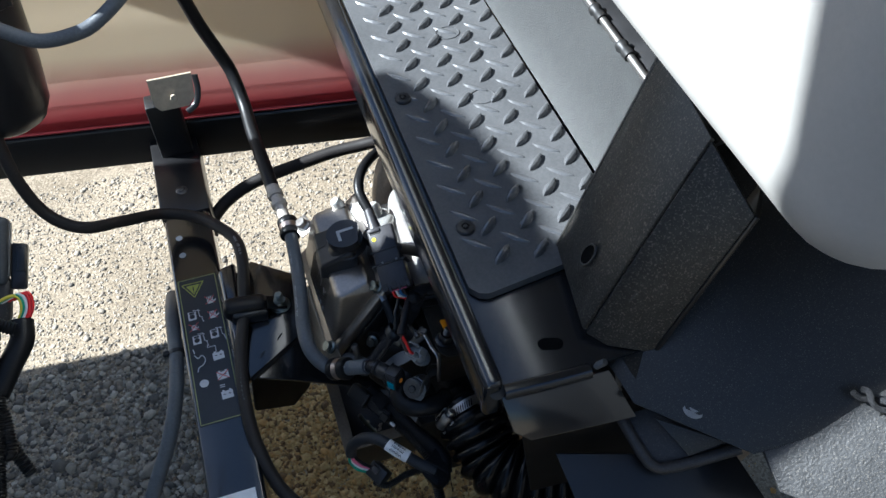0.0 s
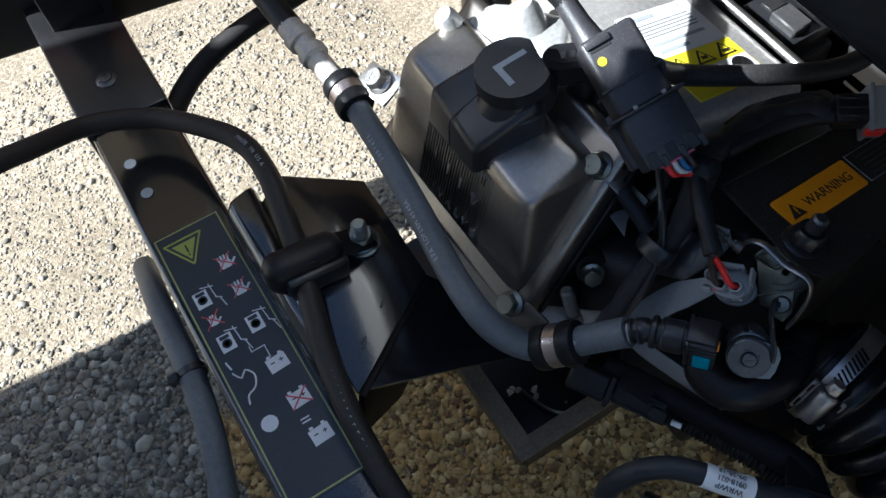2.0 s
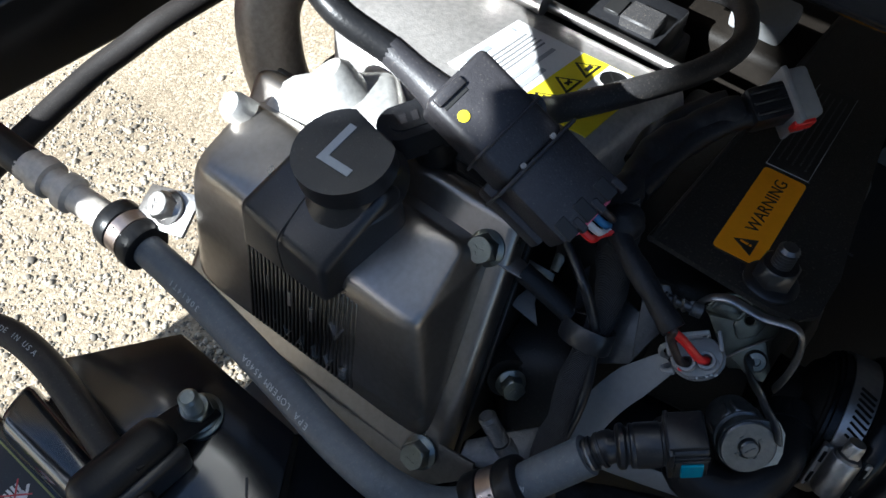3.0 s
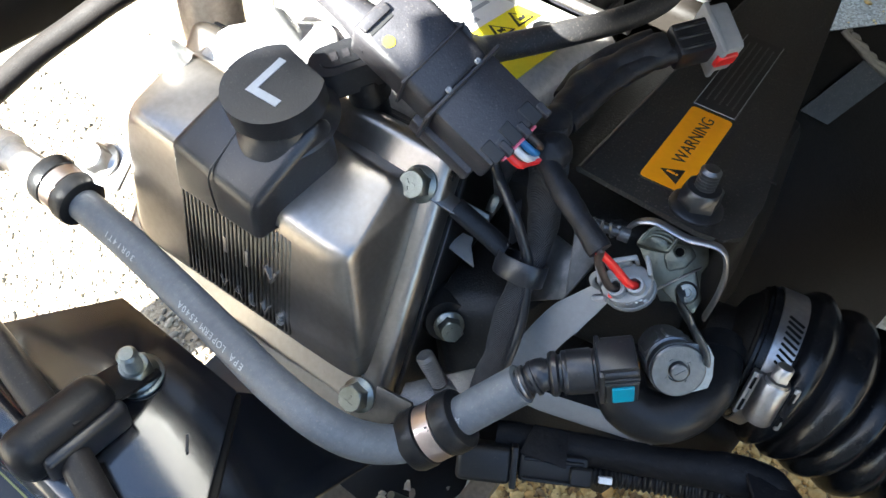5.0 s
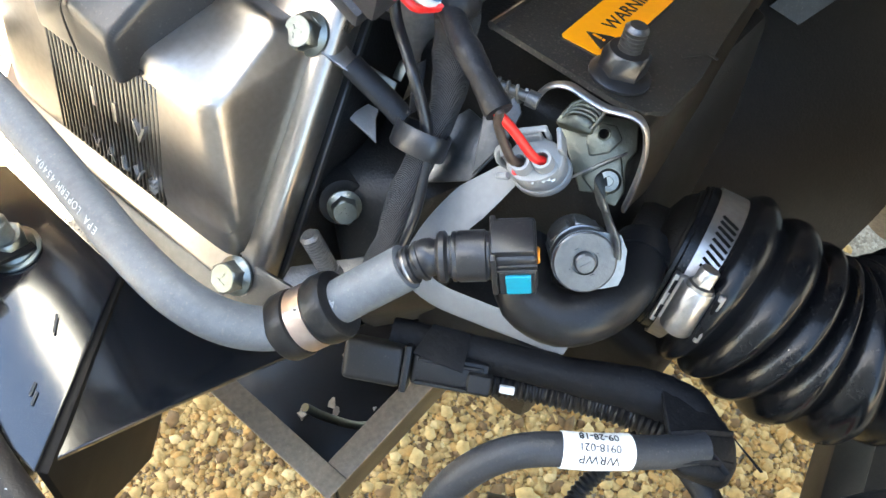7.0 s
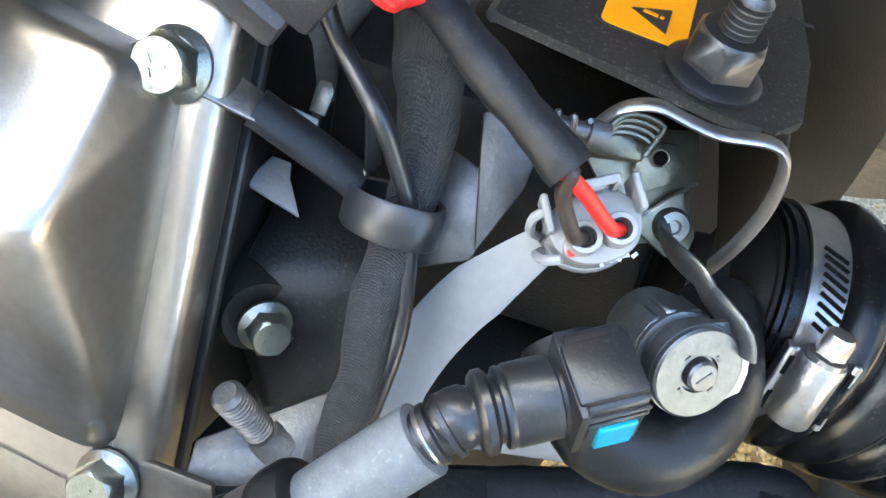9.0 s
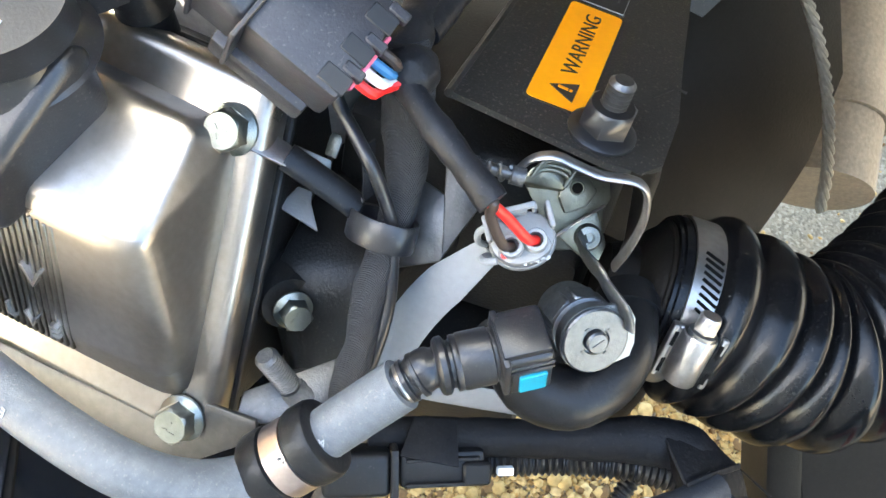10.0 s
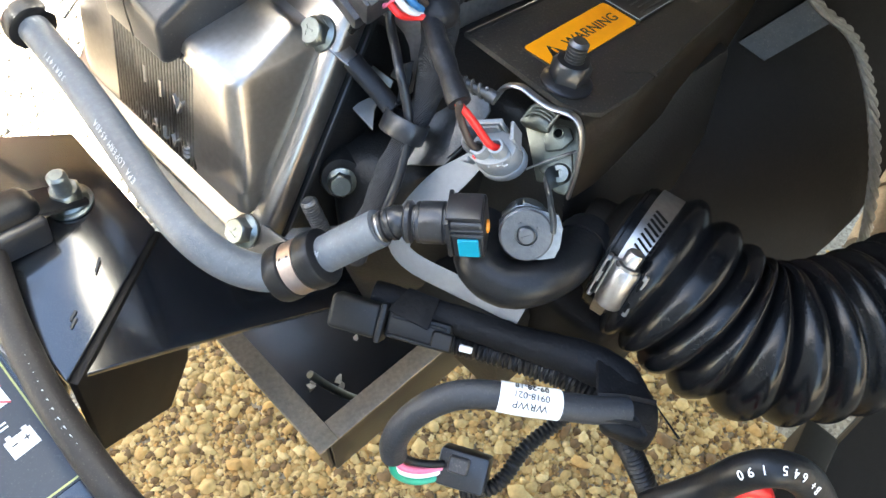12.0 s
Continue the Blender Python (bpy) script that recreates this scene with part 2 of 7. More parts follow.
def bevelled(bm, width, seg=2, angle=25):
    if width:
        es = [e for e in bm.edges if len(e.link_faces) == 2 and e.calc_face_angle(0) > radians(angle)]
        bmesh.ops.bevel(bm, geom=es, offset=width, segments=seg, profile=0.5, affect="EDGES", clamp_overlap=True)
    return bm


def box(m, size, bevel=0.001, seg=2):
    """A box of that size centred on the pose m."""
    bm = bmesh.new()
    bmesh.ops.create_cube(bm, size=1.0, matrix=Matrix.Diagonal((*size, 1)))
    bevelled(bm, bevel, seg)
    bmesh.ops.transform(bm, matrix=m if isinstance(m, Matrix) else Matrix.Translation(m), verts=bm.verts)
    return bm


def span(lo, hi, bevel=0.001, seg=2):
    """A box between two corners."""
    lo, hi = Vector(lo), Vector(hi)
    return box((lo + hi) / 2, tuple(hi - lo), bevel, seg)


def prism(poly, m, depth, bevel=0.0008, seg=2):
    """A plate: a polygon in the pose's x and y, its top on the pose, depth thick below it."""
    bm = bmesh.new()
    top = [bm.verts.new((x, y, 0)) for x, y in poly]
    bot = [bm.verts.new((x, y, -depth)) for x, y in poly]
    bm.faces.new(top)
    bm.faces.new(bot[::-1])
    k = len(poly)
    for i in range(k):
        bm.faces.new((top[i], bot[i], bot[(i + 1) % k], top[(i + 1) % k]))
    bevelled(bm, bevel, seg)
    bmesh.ops.transform(bm, matrix=m, verts=bm.verts)
    return bm


def rounded(poly, r, seg=4):
    """The polygon with its corners rounded off by about r."""
    out = []
    k = len(poly)
    for i in range(k):
        p, a, b = Vector(poly[i]), Vector(poly[i - 1]), Vector(poly[(i + 1) % k])
        u, v = p + (a - p).normalized() * r, p + (b - p).normalized() * r
        out += [tuple(u.lerp(p, t).lerp(p.lerp(v, t), t)) for t in [j / seg for j in range(seg + 1)]]
    return out


def slab(pts, thick, bevel=0.0008, seg=2):
    """A plate through world points (nearly flat), thick below its upper side."""
    pts = [Vector(p) for p in pts]
    n = Vector((0, 0, 0))
    for i in range(len(pts)):
        n += (pts[i] - pts[0]).cross(pts[(i + 1) % len(pts)] - pts[0])
    n.normalize()
    if n.z < 0 or (abs(n.z) < 1e-3 and n.x > 0):
        n = -n
    bm = bmesh.new()
    top = [bm.verts.new(p) for p in pts]
    bot = [bm.verts.new(p - n * thick) for p in pts]
    bm.faces.new(top)
    bm.faces.new(bot[::-1])
    k = len(pts)
    for i in range(k):
        bm.faces.new((top[i], bot[i], bot[(i + 1) % k], top[(i + 1) % k]))
    bmesh.ops.recalc_face_normals(bm, faces=bm.faces)
    return bevelled(bm, bevel, seg)


def glide(pts, step=0.004):
    """Points along a smooth line through the given ones."""
    p = [Vector(q) for q in pts]
    if len(p) == 2:
        p = [p[0], p[0].lerp(p[1], 0.5), p[1]]
    p = [2 * p[0] - p[1], *p, 2 * p[-1] - p[-2]]
    out = []
    for i in range(1, len(p) - 2):
        a, b, c, d = p[i - 1 : i + 3]
        k = max(2, int((c - b).length / step))
        for j in range(k):
            t = j / k
            out.append(0.5 * (2 * b + (c - a) * t + (2 * a - 5 * b + 4 * c - d) * t * t + (3 * b - a - 3 * c + d) * t**3))
    return [*out, p[-2]]


def tube(pts, r, sides=14, step=0.004, smooth=True, flat=1.0, radius=None, up=None):
    """A round cord along the points; radius(length) may change its thickness; flat squashes it across."""
    line = glide(pts, step) if smooth else [Vector(q) for q in pts]
    bm = bmesh.new()
    t0 = (line[1] - line[0]).normalized()
    u = t0.orthogonal().normalized() if up is None else (Vector(up) - t0 * t0.dot(Vector(up))).normalized()
    rings, far, old = [], 0.0, t0
    for i, p in enumerate(line):
        t = (line[min(i + 1, len(line) - 1)] - line[max(i - 1, 0)]).normalized()
        u = (old.rotation_difference(t) @ u)
        u = (u - t * u.dot(t)).normalized()
        v = t.cross(u)
        old = t
        far += (p - line[i - 1]).length if i else 0
        rr = radius(far) if radius else r
        rings.append([bm.verts.new(p + (u * math.cos(a) + v * flat * math.sin(a)) * rr) for a in (2 * math.pi * k / sides for k in range(sides))])
    for a, b in zip(rings, rings[1:]):
        for k in range(sides):
            bm.faces.new((a[k], a[(k + 1) % sides], b[(k + 1) % sides], b[k]))
    bm.faces.new(rings[0][::-1])
    bm.faces.new(rings[-1])
    return bm


def lathe(profile, m, sides=28, arc=None):
    """A turned shape: (radius, height) pairs about the pose's z."""
    bm = bmesh.new()
    rings = []
    for r, h in profile:
        if r < 1e-6:
            rings.append([bm.verts.new((0, 0, h))])
        else:
            rings.append([bm.verts.new((r * math.cos(a), r * math.sin(a), h)) for a in (2 * math.pi * k / sides for k in range(sides))])
    for a, b in zip(rings, rings[1:]):
        for k in range(sides):
            q = [a[k % len(a)], a[(k + 1) % len(a)], b[(k + 1) % len(b)], b[k % len(b)]]
            q = list(dict.fromkeys(q))
            if len(q) > 2:
                bm.faces.new(q)
    for ring in (rings[0], rings[-1]):
        if len(ring) > 2:
            bm.faces.new(ring)
    bmesh.ops.transform(bm, matrix=m, verts=bm.verts)
    return bm


def joined(*bms):
    """Several bmeshes in one."""
    out = bmesh.new()
    for b in bms:
        me = bpy.data.meshes.new("part")
        b.to_mesh(me)
        b.free()
        out.from_mesh(me)
        bpy.data.meshes.remove(me)
    return out


def hull(pts, bevel=0.0, seg=3, angle=20):
    bm = bmesh.new()
    vs = [bm.verts.new(p) for p in pts]
    bmesh.ops.convex_hull(bm, input=vs)
    bmesh.ops.dissolve_limit(bm, angle_limit=radians(4), verts=bm.verts, edges=bm.edges)
    return bevelled(bm, bevel, seg, angle)


def hexagon(af, h, m, cham=0.12):
    """A hexagon head across flats af, h high, with a chamfered top."""
    r = af / math.sqrt(3)
    bm = bmesh.new()
    base = [bm.verts.new((r * math.cos(a), r * math.sin(a), 0)) for a in (math.pi / 3 * k for k in range(6))]
    mid = [bm.verts.new((v.co.x, v.co.y, h * 0.86)) for v in base]
    bm.faces.new(base[::-1])
    for k in range(6):
        bm.faces.new((base[k], base[(k + 1) % 6], mid[(k + 1) % 6], mid[k]))
    top = [bm.verts.new((af * 0.47 * math.cos(a), af * 0.47 * math.sin(a), h)) for a in (math.pi / 12 * k for k in range(24))]
    for k in range(6):
        bm.faces.new((mid[k], *[top[(4 * k + j) % 24] for j in range(3)]))
        bm.faces.new((mid[k], top[(4 * k + 2) % 24], mid[(k + 1) % 6]))
        bm.faces.new((mid[(k + 1) % 6], top[(4 * k + 2) % 24], top[(4 * k + 3) % 24], top[(4 * k + 4) % 24]))
    bm.faces.new(top)
    bevelled(bm, af * 0.02, 1, 40)
    bmesh.ops.transform(bm, matrix=m, verts=bm.verts)
    return bm


def bolt(place, axis, af, label, head=0.6, flange=0.0, washer=0.0, material=None, turn=(1, 0.2, 0.1), name="bolt", group=""):
    """A hexagon bolt whose seat is at place; flange and washer give radii."""
    material = material or M_ZINC
    t = thing(name, place, label, "bolt", group)
    m = axes(turn, axis, place)
    z = 0.0
    if washer:
        part("washer", lathe([(washer, -0.0002), (washer, 0.0011), (washer * 0.96, 0.0014), (af * 0.3, 0.0014)], m), material, t)
        z = 0.0014
    if flange:
        part("flange", lathe([(flange, z), (flange, z + af * 0.09), (flange * 0.93, z + af * 0.13), (af * 0.53, z + af * 0.24), (af * 0.3, z + af * 0.24)], m), material, t)
        z += af * 0.12
    part("head", hexagon(af, af * head, m @ Matrix.Translation((0, 0, z))), material, t)
    for x, y, r in ((-0.15, 0.12, 0.2), (0.1, 0.14, 0.5), (0.02, -0.1, 1.4)):
        part("head_mark", box(m @ Matrix.Translation((af * x, af * y, z + af * head + 0.0001)) @ Matrix.Rotation(r, 4, "Z"), (af * 0.16, af * 0.05, 0.0004), 0), material, t)
    return t


def stud(place, axis, r, length, pitch=0.00125, turns=None):
    """A threaded rod as ridged rings."""
    m = axes(None, axis, place)
    n = int(length / pitch)
    prof = [(0.0, 0.0)]
    for i in range(n):
        prof += [(r * 0.76, i * pitch), (r * 0.76, i * pitch + pitch * 0.15), (r, i * pitch + pitch * 0.5), (r, i * pitch + pitch * 0.65)]
    prof += [(r * 0.86, n * pitch), (r * 0.7, n * pitch + r * 0.2), (0.0, n * pitch + r * 0.2)]
    return lathe(prof, m, 18)


def text(name, words, size, m, material, parent, depth=0.00015, space=1.0):
    """Raised or printed words in the built-in font, centred on the pose, as a mesh."""
    cu = bpy.data.curves.new(name, "FONT")
    cu.body, cu.size, cu.extrude, cu.align_x, cu.align_y, cu.space_character = words, size, depth, "CENTER", "CENTER", space
    tmp = bpy.data.objects.new(name, cu)
    scene.collection.objects.link(tmp)
    me = bpy.data.meshes.new_from_object(tmp.evaluated_get(bpy.context.evaluated_depsgraph_get()))
    bpy.data.objects.remove(tmp)
    bpy.data.curves.remove(cu)
    bm = bmesh.new()
    bm.from_mesh(me)
    bpy.data.meshes.remove(me)
    bmesh.ops.transform(bm, matrix=m, verts=bm.verts)
    return part(name, bm, material, parent, smooth=False)


def bars(m, items, h=0.0003):
    """Plain bars (x, y, length, width, turn) lying on the pose."""
    return joined(*[box(m @ Matrix.Translation((x, y, 0)) @ Matrix.Rotation(a, 4, "Z"), (l, w, h), 0) for x, y, l, w, a in items])


def corrugated(pts, r, pitch, depth, sides=20):
    """Split conduit: a tube with ridges."""
    return tube(pts, r, sides, pitch / 4, radius=lambda s: r - depth * 0.5 * (1 + math.cos(2 * math.pi * s / pitch)))


def ring_band(place, axis, r, width, thick, material, parent, name="clamp_band", sides=36):
    m = axes(None, axis, place)
    h = width / 2
    return part(name, lathe([(r, -h), (r + thick, -h), (r + thick, h), (r, h), (r, -h)], m, sides), material, parent)

# ---- ground ----
def ground_material():
    m = bpy.data.materials.new("gravel_ground")
    m.use_nodes = True
    n, ln = m.node_tree.nodes, m.node_tree.links
    b = n["Principled BSDF"]
    co = n.new("ShaderNodeTexCoord")
    vo, vo2, no = n.new("ShaderNodeTexVoronoi"), n.new("ShaderNodeTexVoronoi"), n.new("ShaderNodeTexNoise")
    vo.inputs["Scale"].default_value, vo2.inputs["Scale"].default_value, no.inputs["Scale"].default_value = 330, 700, 3.0
    no.inputs["Detail"].default_value = 6
    for t in (vo, vo2, no):
        ln.new(co.outputs["Object"], t.inputs["Vector"])
    r1 = n.new("ShaderNodeValToRGB")
    for i, (p, c) in enumerate(((0.0, (0.19, 0.155, 0.11)), (0.35, (0.275, 0.228, 0.165)), (0.7, (0.345, 0.29, 0.215)), (1.0, (0.44, 0.38, 0.295)))):
        e = r1.color_ramp.elements[i] if i in (0,) else r1.color_ramp.elements.new(p) if p < 1 else r1.color_ramp.elements[-1]
        e.position, e.color = p, (*c, 1)
    sep = n.new("ShaderNodeSeparateColor")
    ln.new(vo.outputs["Color"], sep.inputs[0])
    ln.new(sep.outputs[0], r1.inputs[0])
    r2 = n.new("ShaderNodeValToRGB")
    r2.color_ramp.elements[0].color, r2.color_ramp.elements[1].color = (0.62, 0.58, 0.52, 1), (1.0, 0.97, 0.92, 1)
    r2.color_ramp.elements[0].position, r2.color_ramp.elements[1].position = 0.35, 0.65
    ln.new(no.outputs[0], r2.inputs[0])
    mx = n.new("ShaderNodeMix")
    mx.data_type, mx.blend_type = "RGBA", "MULTIPLY"
    mx.inputs["Factor"].default_value = 1
    ln.new(r1.outputs[0], mx.inputs[6])
    ln.new(r2.outputs[0], mx.inputs[7])
    ln.new(mx.outputs[2], b.inputs["Base Color"])
    b.inputs["Roughness"].default_value = 0.9
    ad, bn = n.new("ShaderNodeMath"), n.new("ShaderNodeBump")
    ln.new(vo.outputs["Distance"], ad.inputs[0])
    ln.new(vo2.outputs["Distance"], ad.inputs[1])
    bn.inputs["Strength"].default_value, bn.inputs["Distance"].default_value, bn.invert = 0.3, 0.003, True
    ln.new(ad.outputs[0], bn.inputs["Height"])
    ln.new(bn.outputs[0], b.inputs["Normal"])
    return m


WARM_STONES = ((0.0, (0.15, 0.080, 0.026)), (0.20, (0.36, 0.222, 0.076)), (0.40, (0.42, 0.272, 0.100)), (0.60, (0.47, 0.315, 0.125)), (0.80, (0.40, 0.225, 0.068)), (1.0, (0.56, 0.39, 0.175)))
GREY_STONES = ((0.0, (0.103, 0.09, 0.073)), (0.22, (0.232, 0.202, 0.159)), (0.42, (0.284, 0.249, 0.198)), (0.6, (0.344, 0.301, 0.237)), (0.8, (0.206, 0.172, 0.133)), (1.0, (0.43, 0.387, 0.318)))


def stone_material(cols):
    m = bpy.data.materials.new("loose_stone")
    m.use_nodes = True
    n, ln = m.node_tree.nodes, m.node_tree.links
    b = n["Principled BSDF"]
    ge, r1, no, co = n.new("ShaderNodeNewGeometry"), n.new("ShaderNodeValToRGB"), n.new("ShaderNodeTexNoise"), n.new("ShaderNodeTexCoord")
    r1.color_ramp.interpolation = "CONSTANT"
    for i, (p, c) in enumerate(cols):
        e = r1.color_ramp.elements[0] if i == 0 else r1.color_ramp.elements[-1] if i == len(cols) - 1 else r1.color_ramp.elements.new(p)
        e.position, e.color = min(p, 0.95), (*c, 1)
    ln.new(ge.outputs["Random Per Island"], r1.inputs[0])
    no.inputs["Scale"].default_value, no.inputs["Detail"].default_value = 300, 5
    ln.new(co.outputs["Object"], no.inputs["Vector"])
    mr, mx = n.new("ShaderNodeMapRange"), n.new("ShaderNodeMix")
    mr.inputs["To Min"].default_value, mr.inputs["To Max"].default_value = 0.6, 1.3
    ln.new(no.outputs[0], mr.inputs["Value"])
    mx.data_type, mx.blend_type = "RGBA", "MULTIPLY"
    mx.inputs["Factor"].default_value = 1
    ln.new(r1.outputs[0], mx.inputs[6])
    ln.new(mr.outputs[0], mx.inputs[7])
    ln.new(mx.outputs[2], b.inputs["Base Color"])
    b.inputs["Roughness"].default_value = 0.85
    bn = n.new("ShaderNodeBump")
    bn.inputs["Strength"].default_value, bn.inputs["Distance"].default_value = 0.5, 0.001
    ln.new(no.outputs[0], bn.inputs["Height"])
    ln.new(bn.outputs[0], b.inputs["Normal"])
    return m


def build_ground():
    bm = bmesh.new()
    bmesh.ops.create_grid(bm, x_segments=8, y_segments=8, size=150)
    solo("ground", bm, ground_material(), "pale sandy gravel yard, compacted, lit by low sun", "ground", kind="structure")
    rng = np.random.default_rng(5)
    ico = bmesh.new()
    bmesh.ops.create_icosphere(ico, subdivisions=1, radius=1.0)
    ico.verts.ensure_lookup_table()
    base = np.array([v.co for v in ico.verts])
    tris = np.array([[v.index for v in f.verts] for f in ico.faces])
    ico.free()
    near, early, far = 56000, 46000, 9000
    xy = np.r_[np.c_[rng.uniform(-0.16, 0.42, near), rng.uniform(0.10, 0.78, near)], np.c_[rng.uniform(-0.62, 0.30, early), rng.uniform(0.42, 1.40, early)], np.c_[rng.uniform(-1.3, 1.4, far), rng.uniform(-0.1, 2.6, far)]]
    xy = xy[(xy[:, 1] < 0.95) | (rng.random(len(xy)) < 0.6)]
    k = len(xy)
    size = np.clip(rng.lognormal(math.log(0.0021), 0.42, k), 0.0010, 0.0075)
    size *= np.where(xy[:, 1] > 0.95, 0.8, np.where(xy[:, 0] < -0.16, 1.35, 1.0))
    big = rng.random(k) < 0.004
    size[big] *= 1.9
    v = base[None] * (1 + rng.uniform(-0.28, 0.28, (k, len(base), 1)))
    v = v * np.c_[rng.uniform(0.8, 1.5, k), rng.uniform(0.7, 1.2, k), rng.uniform(0.45, 0.8, k)][:, None] * size[:, None, None]
    a = rng.uniform(0, 6.283, k)
    c, s = np.cos(a)[:, None], np.sin(a)[:, None]
    x, y = v[..., 0] * c - v[..., 1] * s, v[..., 0] * s + v[..., 1] * c
    v = np.stack([x + xy[:, :1], y + xy[:, 1:], v[..., 2] + (size * np.where(xy[:, 1] > 0.95, -0.05, 0.22))[:, None]], -1).reshape(-1, 3)
    warm = (xy[:, 0] > -0.16) & (xy[:, 1] < 0.80)
    v = v.reshape(k, -1, 3)
    for keep, label, tone in ((warm, "loose golden-brown gravel stones under the machine", WARM_STONES), (~warm, "loose grey-beige gravel stones, half sunk in sand", GREY_STONES)):
        w = v[keep].reshape(-1, 3)
        t = (tris[None] + (np.arange(int(keep.sum())) * len(base))[:, None, None]).reshape(-1, 3)
        me = bpy.data.meshes.new("gravel")
        me.vertices.add(len(w))
        me.vertices.foreach_set("co", w.ravel())
        me.loops.add(t.size)
        me.loops.foreach_set("vertex_index", t.ravel().astype(np.int32))
        me.polygons.add(len(t))
        me.polygons.foreach_set("loop_start", np.arange(0, t.size, 3, dtype=np.int32))
        me.update(calc_edges=True)
        me.materials.append(stone_material(tone))
        tagged(new("gravel", me), label, "gravel", kind="stuff")


build_ground()

# Unseen cut-out sheet, added to cast a standing person's shadow over the engine bay.
def build_shadow_cutout():
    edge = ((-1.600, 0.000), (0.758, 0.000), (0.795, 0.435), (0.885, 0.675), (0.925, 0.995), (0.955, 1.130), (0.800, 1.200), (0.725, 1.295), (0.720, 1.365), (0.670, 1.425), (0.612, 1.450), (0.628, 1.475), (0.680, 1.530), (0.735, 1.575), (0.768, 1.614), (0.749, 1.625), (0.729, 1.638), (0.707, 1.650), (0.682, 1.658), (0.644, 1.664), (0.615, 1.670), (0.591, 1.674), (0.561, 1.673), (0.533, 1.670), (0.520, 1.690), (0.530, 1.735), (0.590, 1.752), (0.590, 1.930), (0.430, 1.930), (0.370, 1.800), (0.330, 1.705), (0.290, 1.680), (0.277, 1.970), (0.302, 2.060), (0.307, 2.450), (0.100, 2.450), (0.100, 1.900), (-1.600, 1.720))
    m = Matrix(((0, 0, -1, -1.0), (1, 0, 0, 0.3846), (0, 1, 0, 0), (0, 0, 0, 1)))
    solo("raised_hood", prism(edge, m, 0.02, 0.003), M_CUTOUT, "unseen blue-grey sheet added to shade the engine bay", "hood", kind="structure")


build_shadow_cutout()


# ---- rear cross beam and painted body ----
CB = Vector((0.988, -0.152, 0)).normalized()
CN = Vector((-CB.y, CB.x, 0))


def beam_place(s, n, z):
    return Vector((-0.32, 1.075, 0)) + CB * s + CN * n + Vector((0, 0, z))


def build_rear():
    t = thing("cross_beam", beam_place(0.3, 0, 0.33), "black painted steel box-section cross beam of the chassis", "beam", kind="structure")
    m = axes(CB, (0, 0, 1), beam_place(0.605, 0.035, 0.367))
    part("tube", box(m, (1.29, 0.07, 0.074), 0.004, 3), M_FRAME, t)
    # no opening here: a white disc stands in for light through the hole
    hm = axes(CB, (0, 0, 1), beam_place(0.045, 0.02, 0.4045))
    part("hole_liner", lathe([(0.0001, 0.0), (0.0095, 0.0003), (0.0098, 0.0008), (0.0086, 0.0008)], hm), M_LABW, t, "white disc painted as light through a hole in the beam")
    body = thing("painted_tank_body", beam_place(0.3, 0.06, 0.40), "cream sheet-metal body blending to red along its lower edge", "body panel")
    mt = mat("cream_to_red_blend", (0.7, 0.6, 0.42), 0.55, vary=0.08, scale=8, bump=0.05, dust=0.1)
    n, ln = mt.node_tree.nodes, mt.node_tree.links
    co, sp, ra, mx, no = (n.new("ShaderNode" + k) for k in ("TexCoord", "SeparateXYZ", "ValToRGB", "Mix", "TexNoise"))
    ln.new(co.outputs["Object"], sp.inputs[0])
    no.inputs["Scale"].default_value = 9
    ln.new(co.outputs["Object"], no.inputs["Vector"])
    ad = n.new("ShaderNodeMath")
    ad.operation = "MULTIPLY_ADD"
    ad.inputs[1].default_value = 0.02
    ln.new(no.outputs[0], ad.inputs[0])
    ln.new(sp.outputs[2], ad.inputs[2])
    # base colour runs from red at the foot through dull pink to cream
    e = ra.color_ramp.elements
    e[0].position, e[0].color = 0.034, (0.36, 0.04, 0.045, 1)
    e[1].position, e[1].color = 0.112, (0.60, 0.51, 0.37, 1)
    mid = e.new(0.070)
    mid.color = (0.42, 0.19, 0.16, 1)
    ln.new(ad.outputs[0], ra.inputs[0])
    ln.new(ra.outputs[0], n["Principled BSDF"].inputs["Base Color"])
    bm = bmesh.new()
    prof = ((0.006, 0.4045), (0.003, 0.412), (0.006, 0.425), (0.016, 0.445), (0.030, 0.475), (0.048, 0.51), (0.072, 0.56), (0.10, 0.63), (0.13, 0.75), (0.145, 0.95))
    rows = [[bm.verts.new(beam_place(s, k, z)) for k, z in prof] for s in [-0.04 + 0.1 * i for i in range(15)]]
    for a, b in zip(rows, rows[1:]):
        for i in range(len(prof) - 1):
            bm.faces.new((a[i], b[i], b[i + 1], a[i + 1]))
    bmesh.ops.solidify(bm, geom=bm.faces[:], thickness=0.003)
    part("side_panel", bm, mt, body)
    part("lower_lip", tube([beam_place(s, 0.004, 0.4085) for s in (-0.03, 0.3, 0.7, 1.1, 1.34)], 0.0028, 10, 0.05), mt, body, "rolled red lower lip")
    tab = thing("mounting_tab", (-0.057, 1.0, 0.45), "cream mounting tab with a hex bolt", "bracket")
    mm = Matrix(((1, 0, 0, -0.056), (0, 0.35, -0.94, 0.999), (0, 0.94, 0.35, 0.478), (0, 0, 0, 1)))
    part("plate", prism(((-0.026, -0.006), (-0.018, -0.015), (0.020, -0.015), (0.030, -0.004), (0.034, 0.030), (-0.026, 0.030)), mm, 0.006, 0.002), M_CREAM, tab)
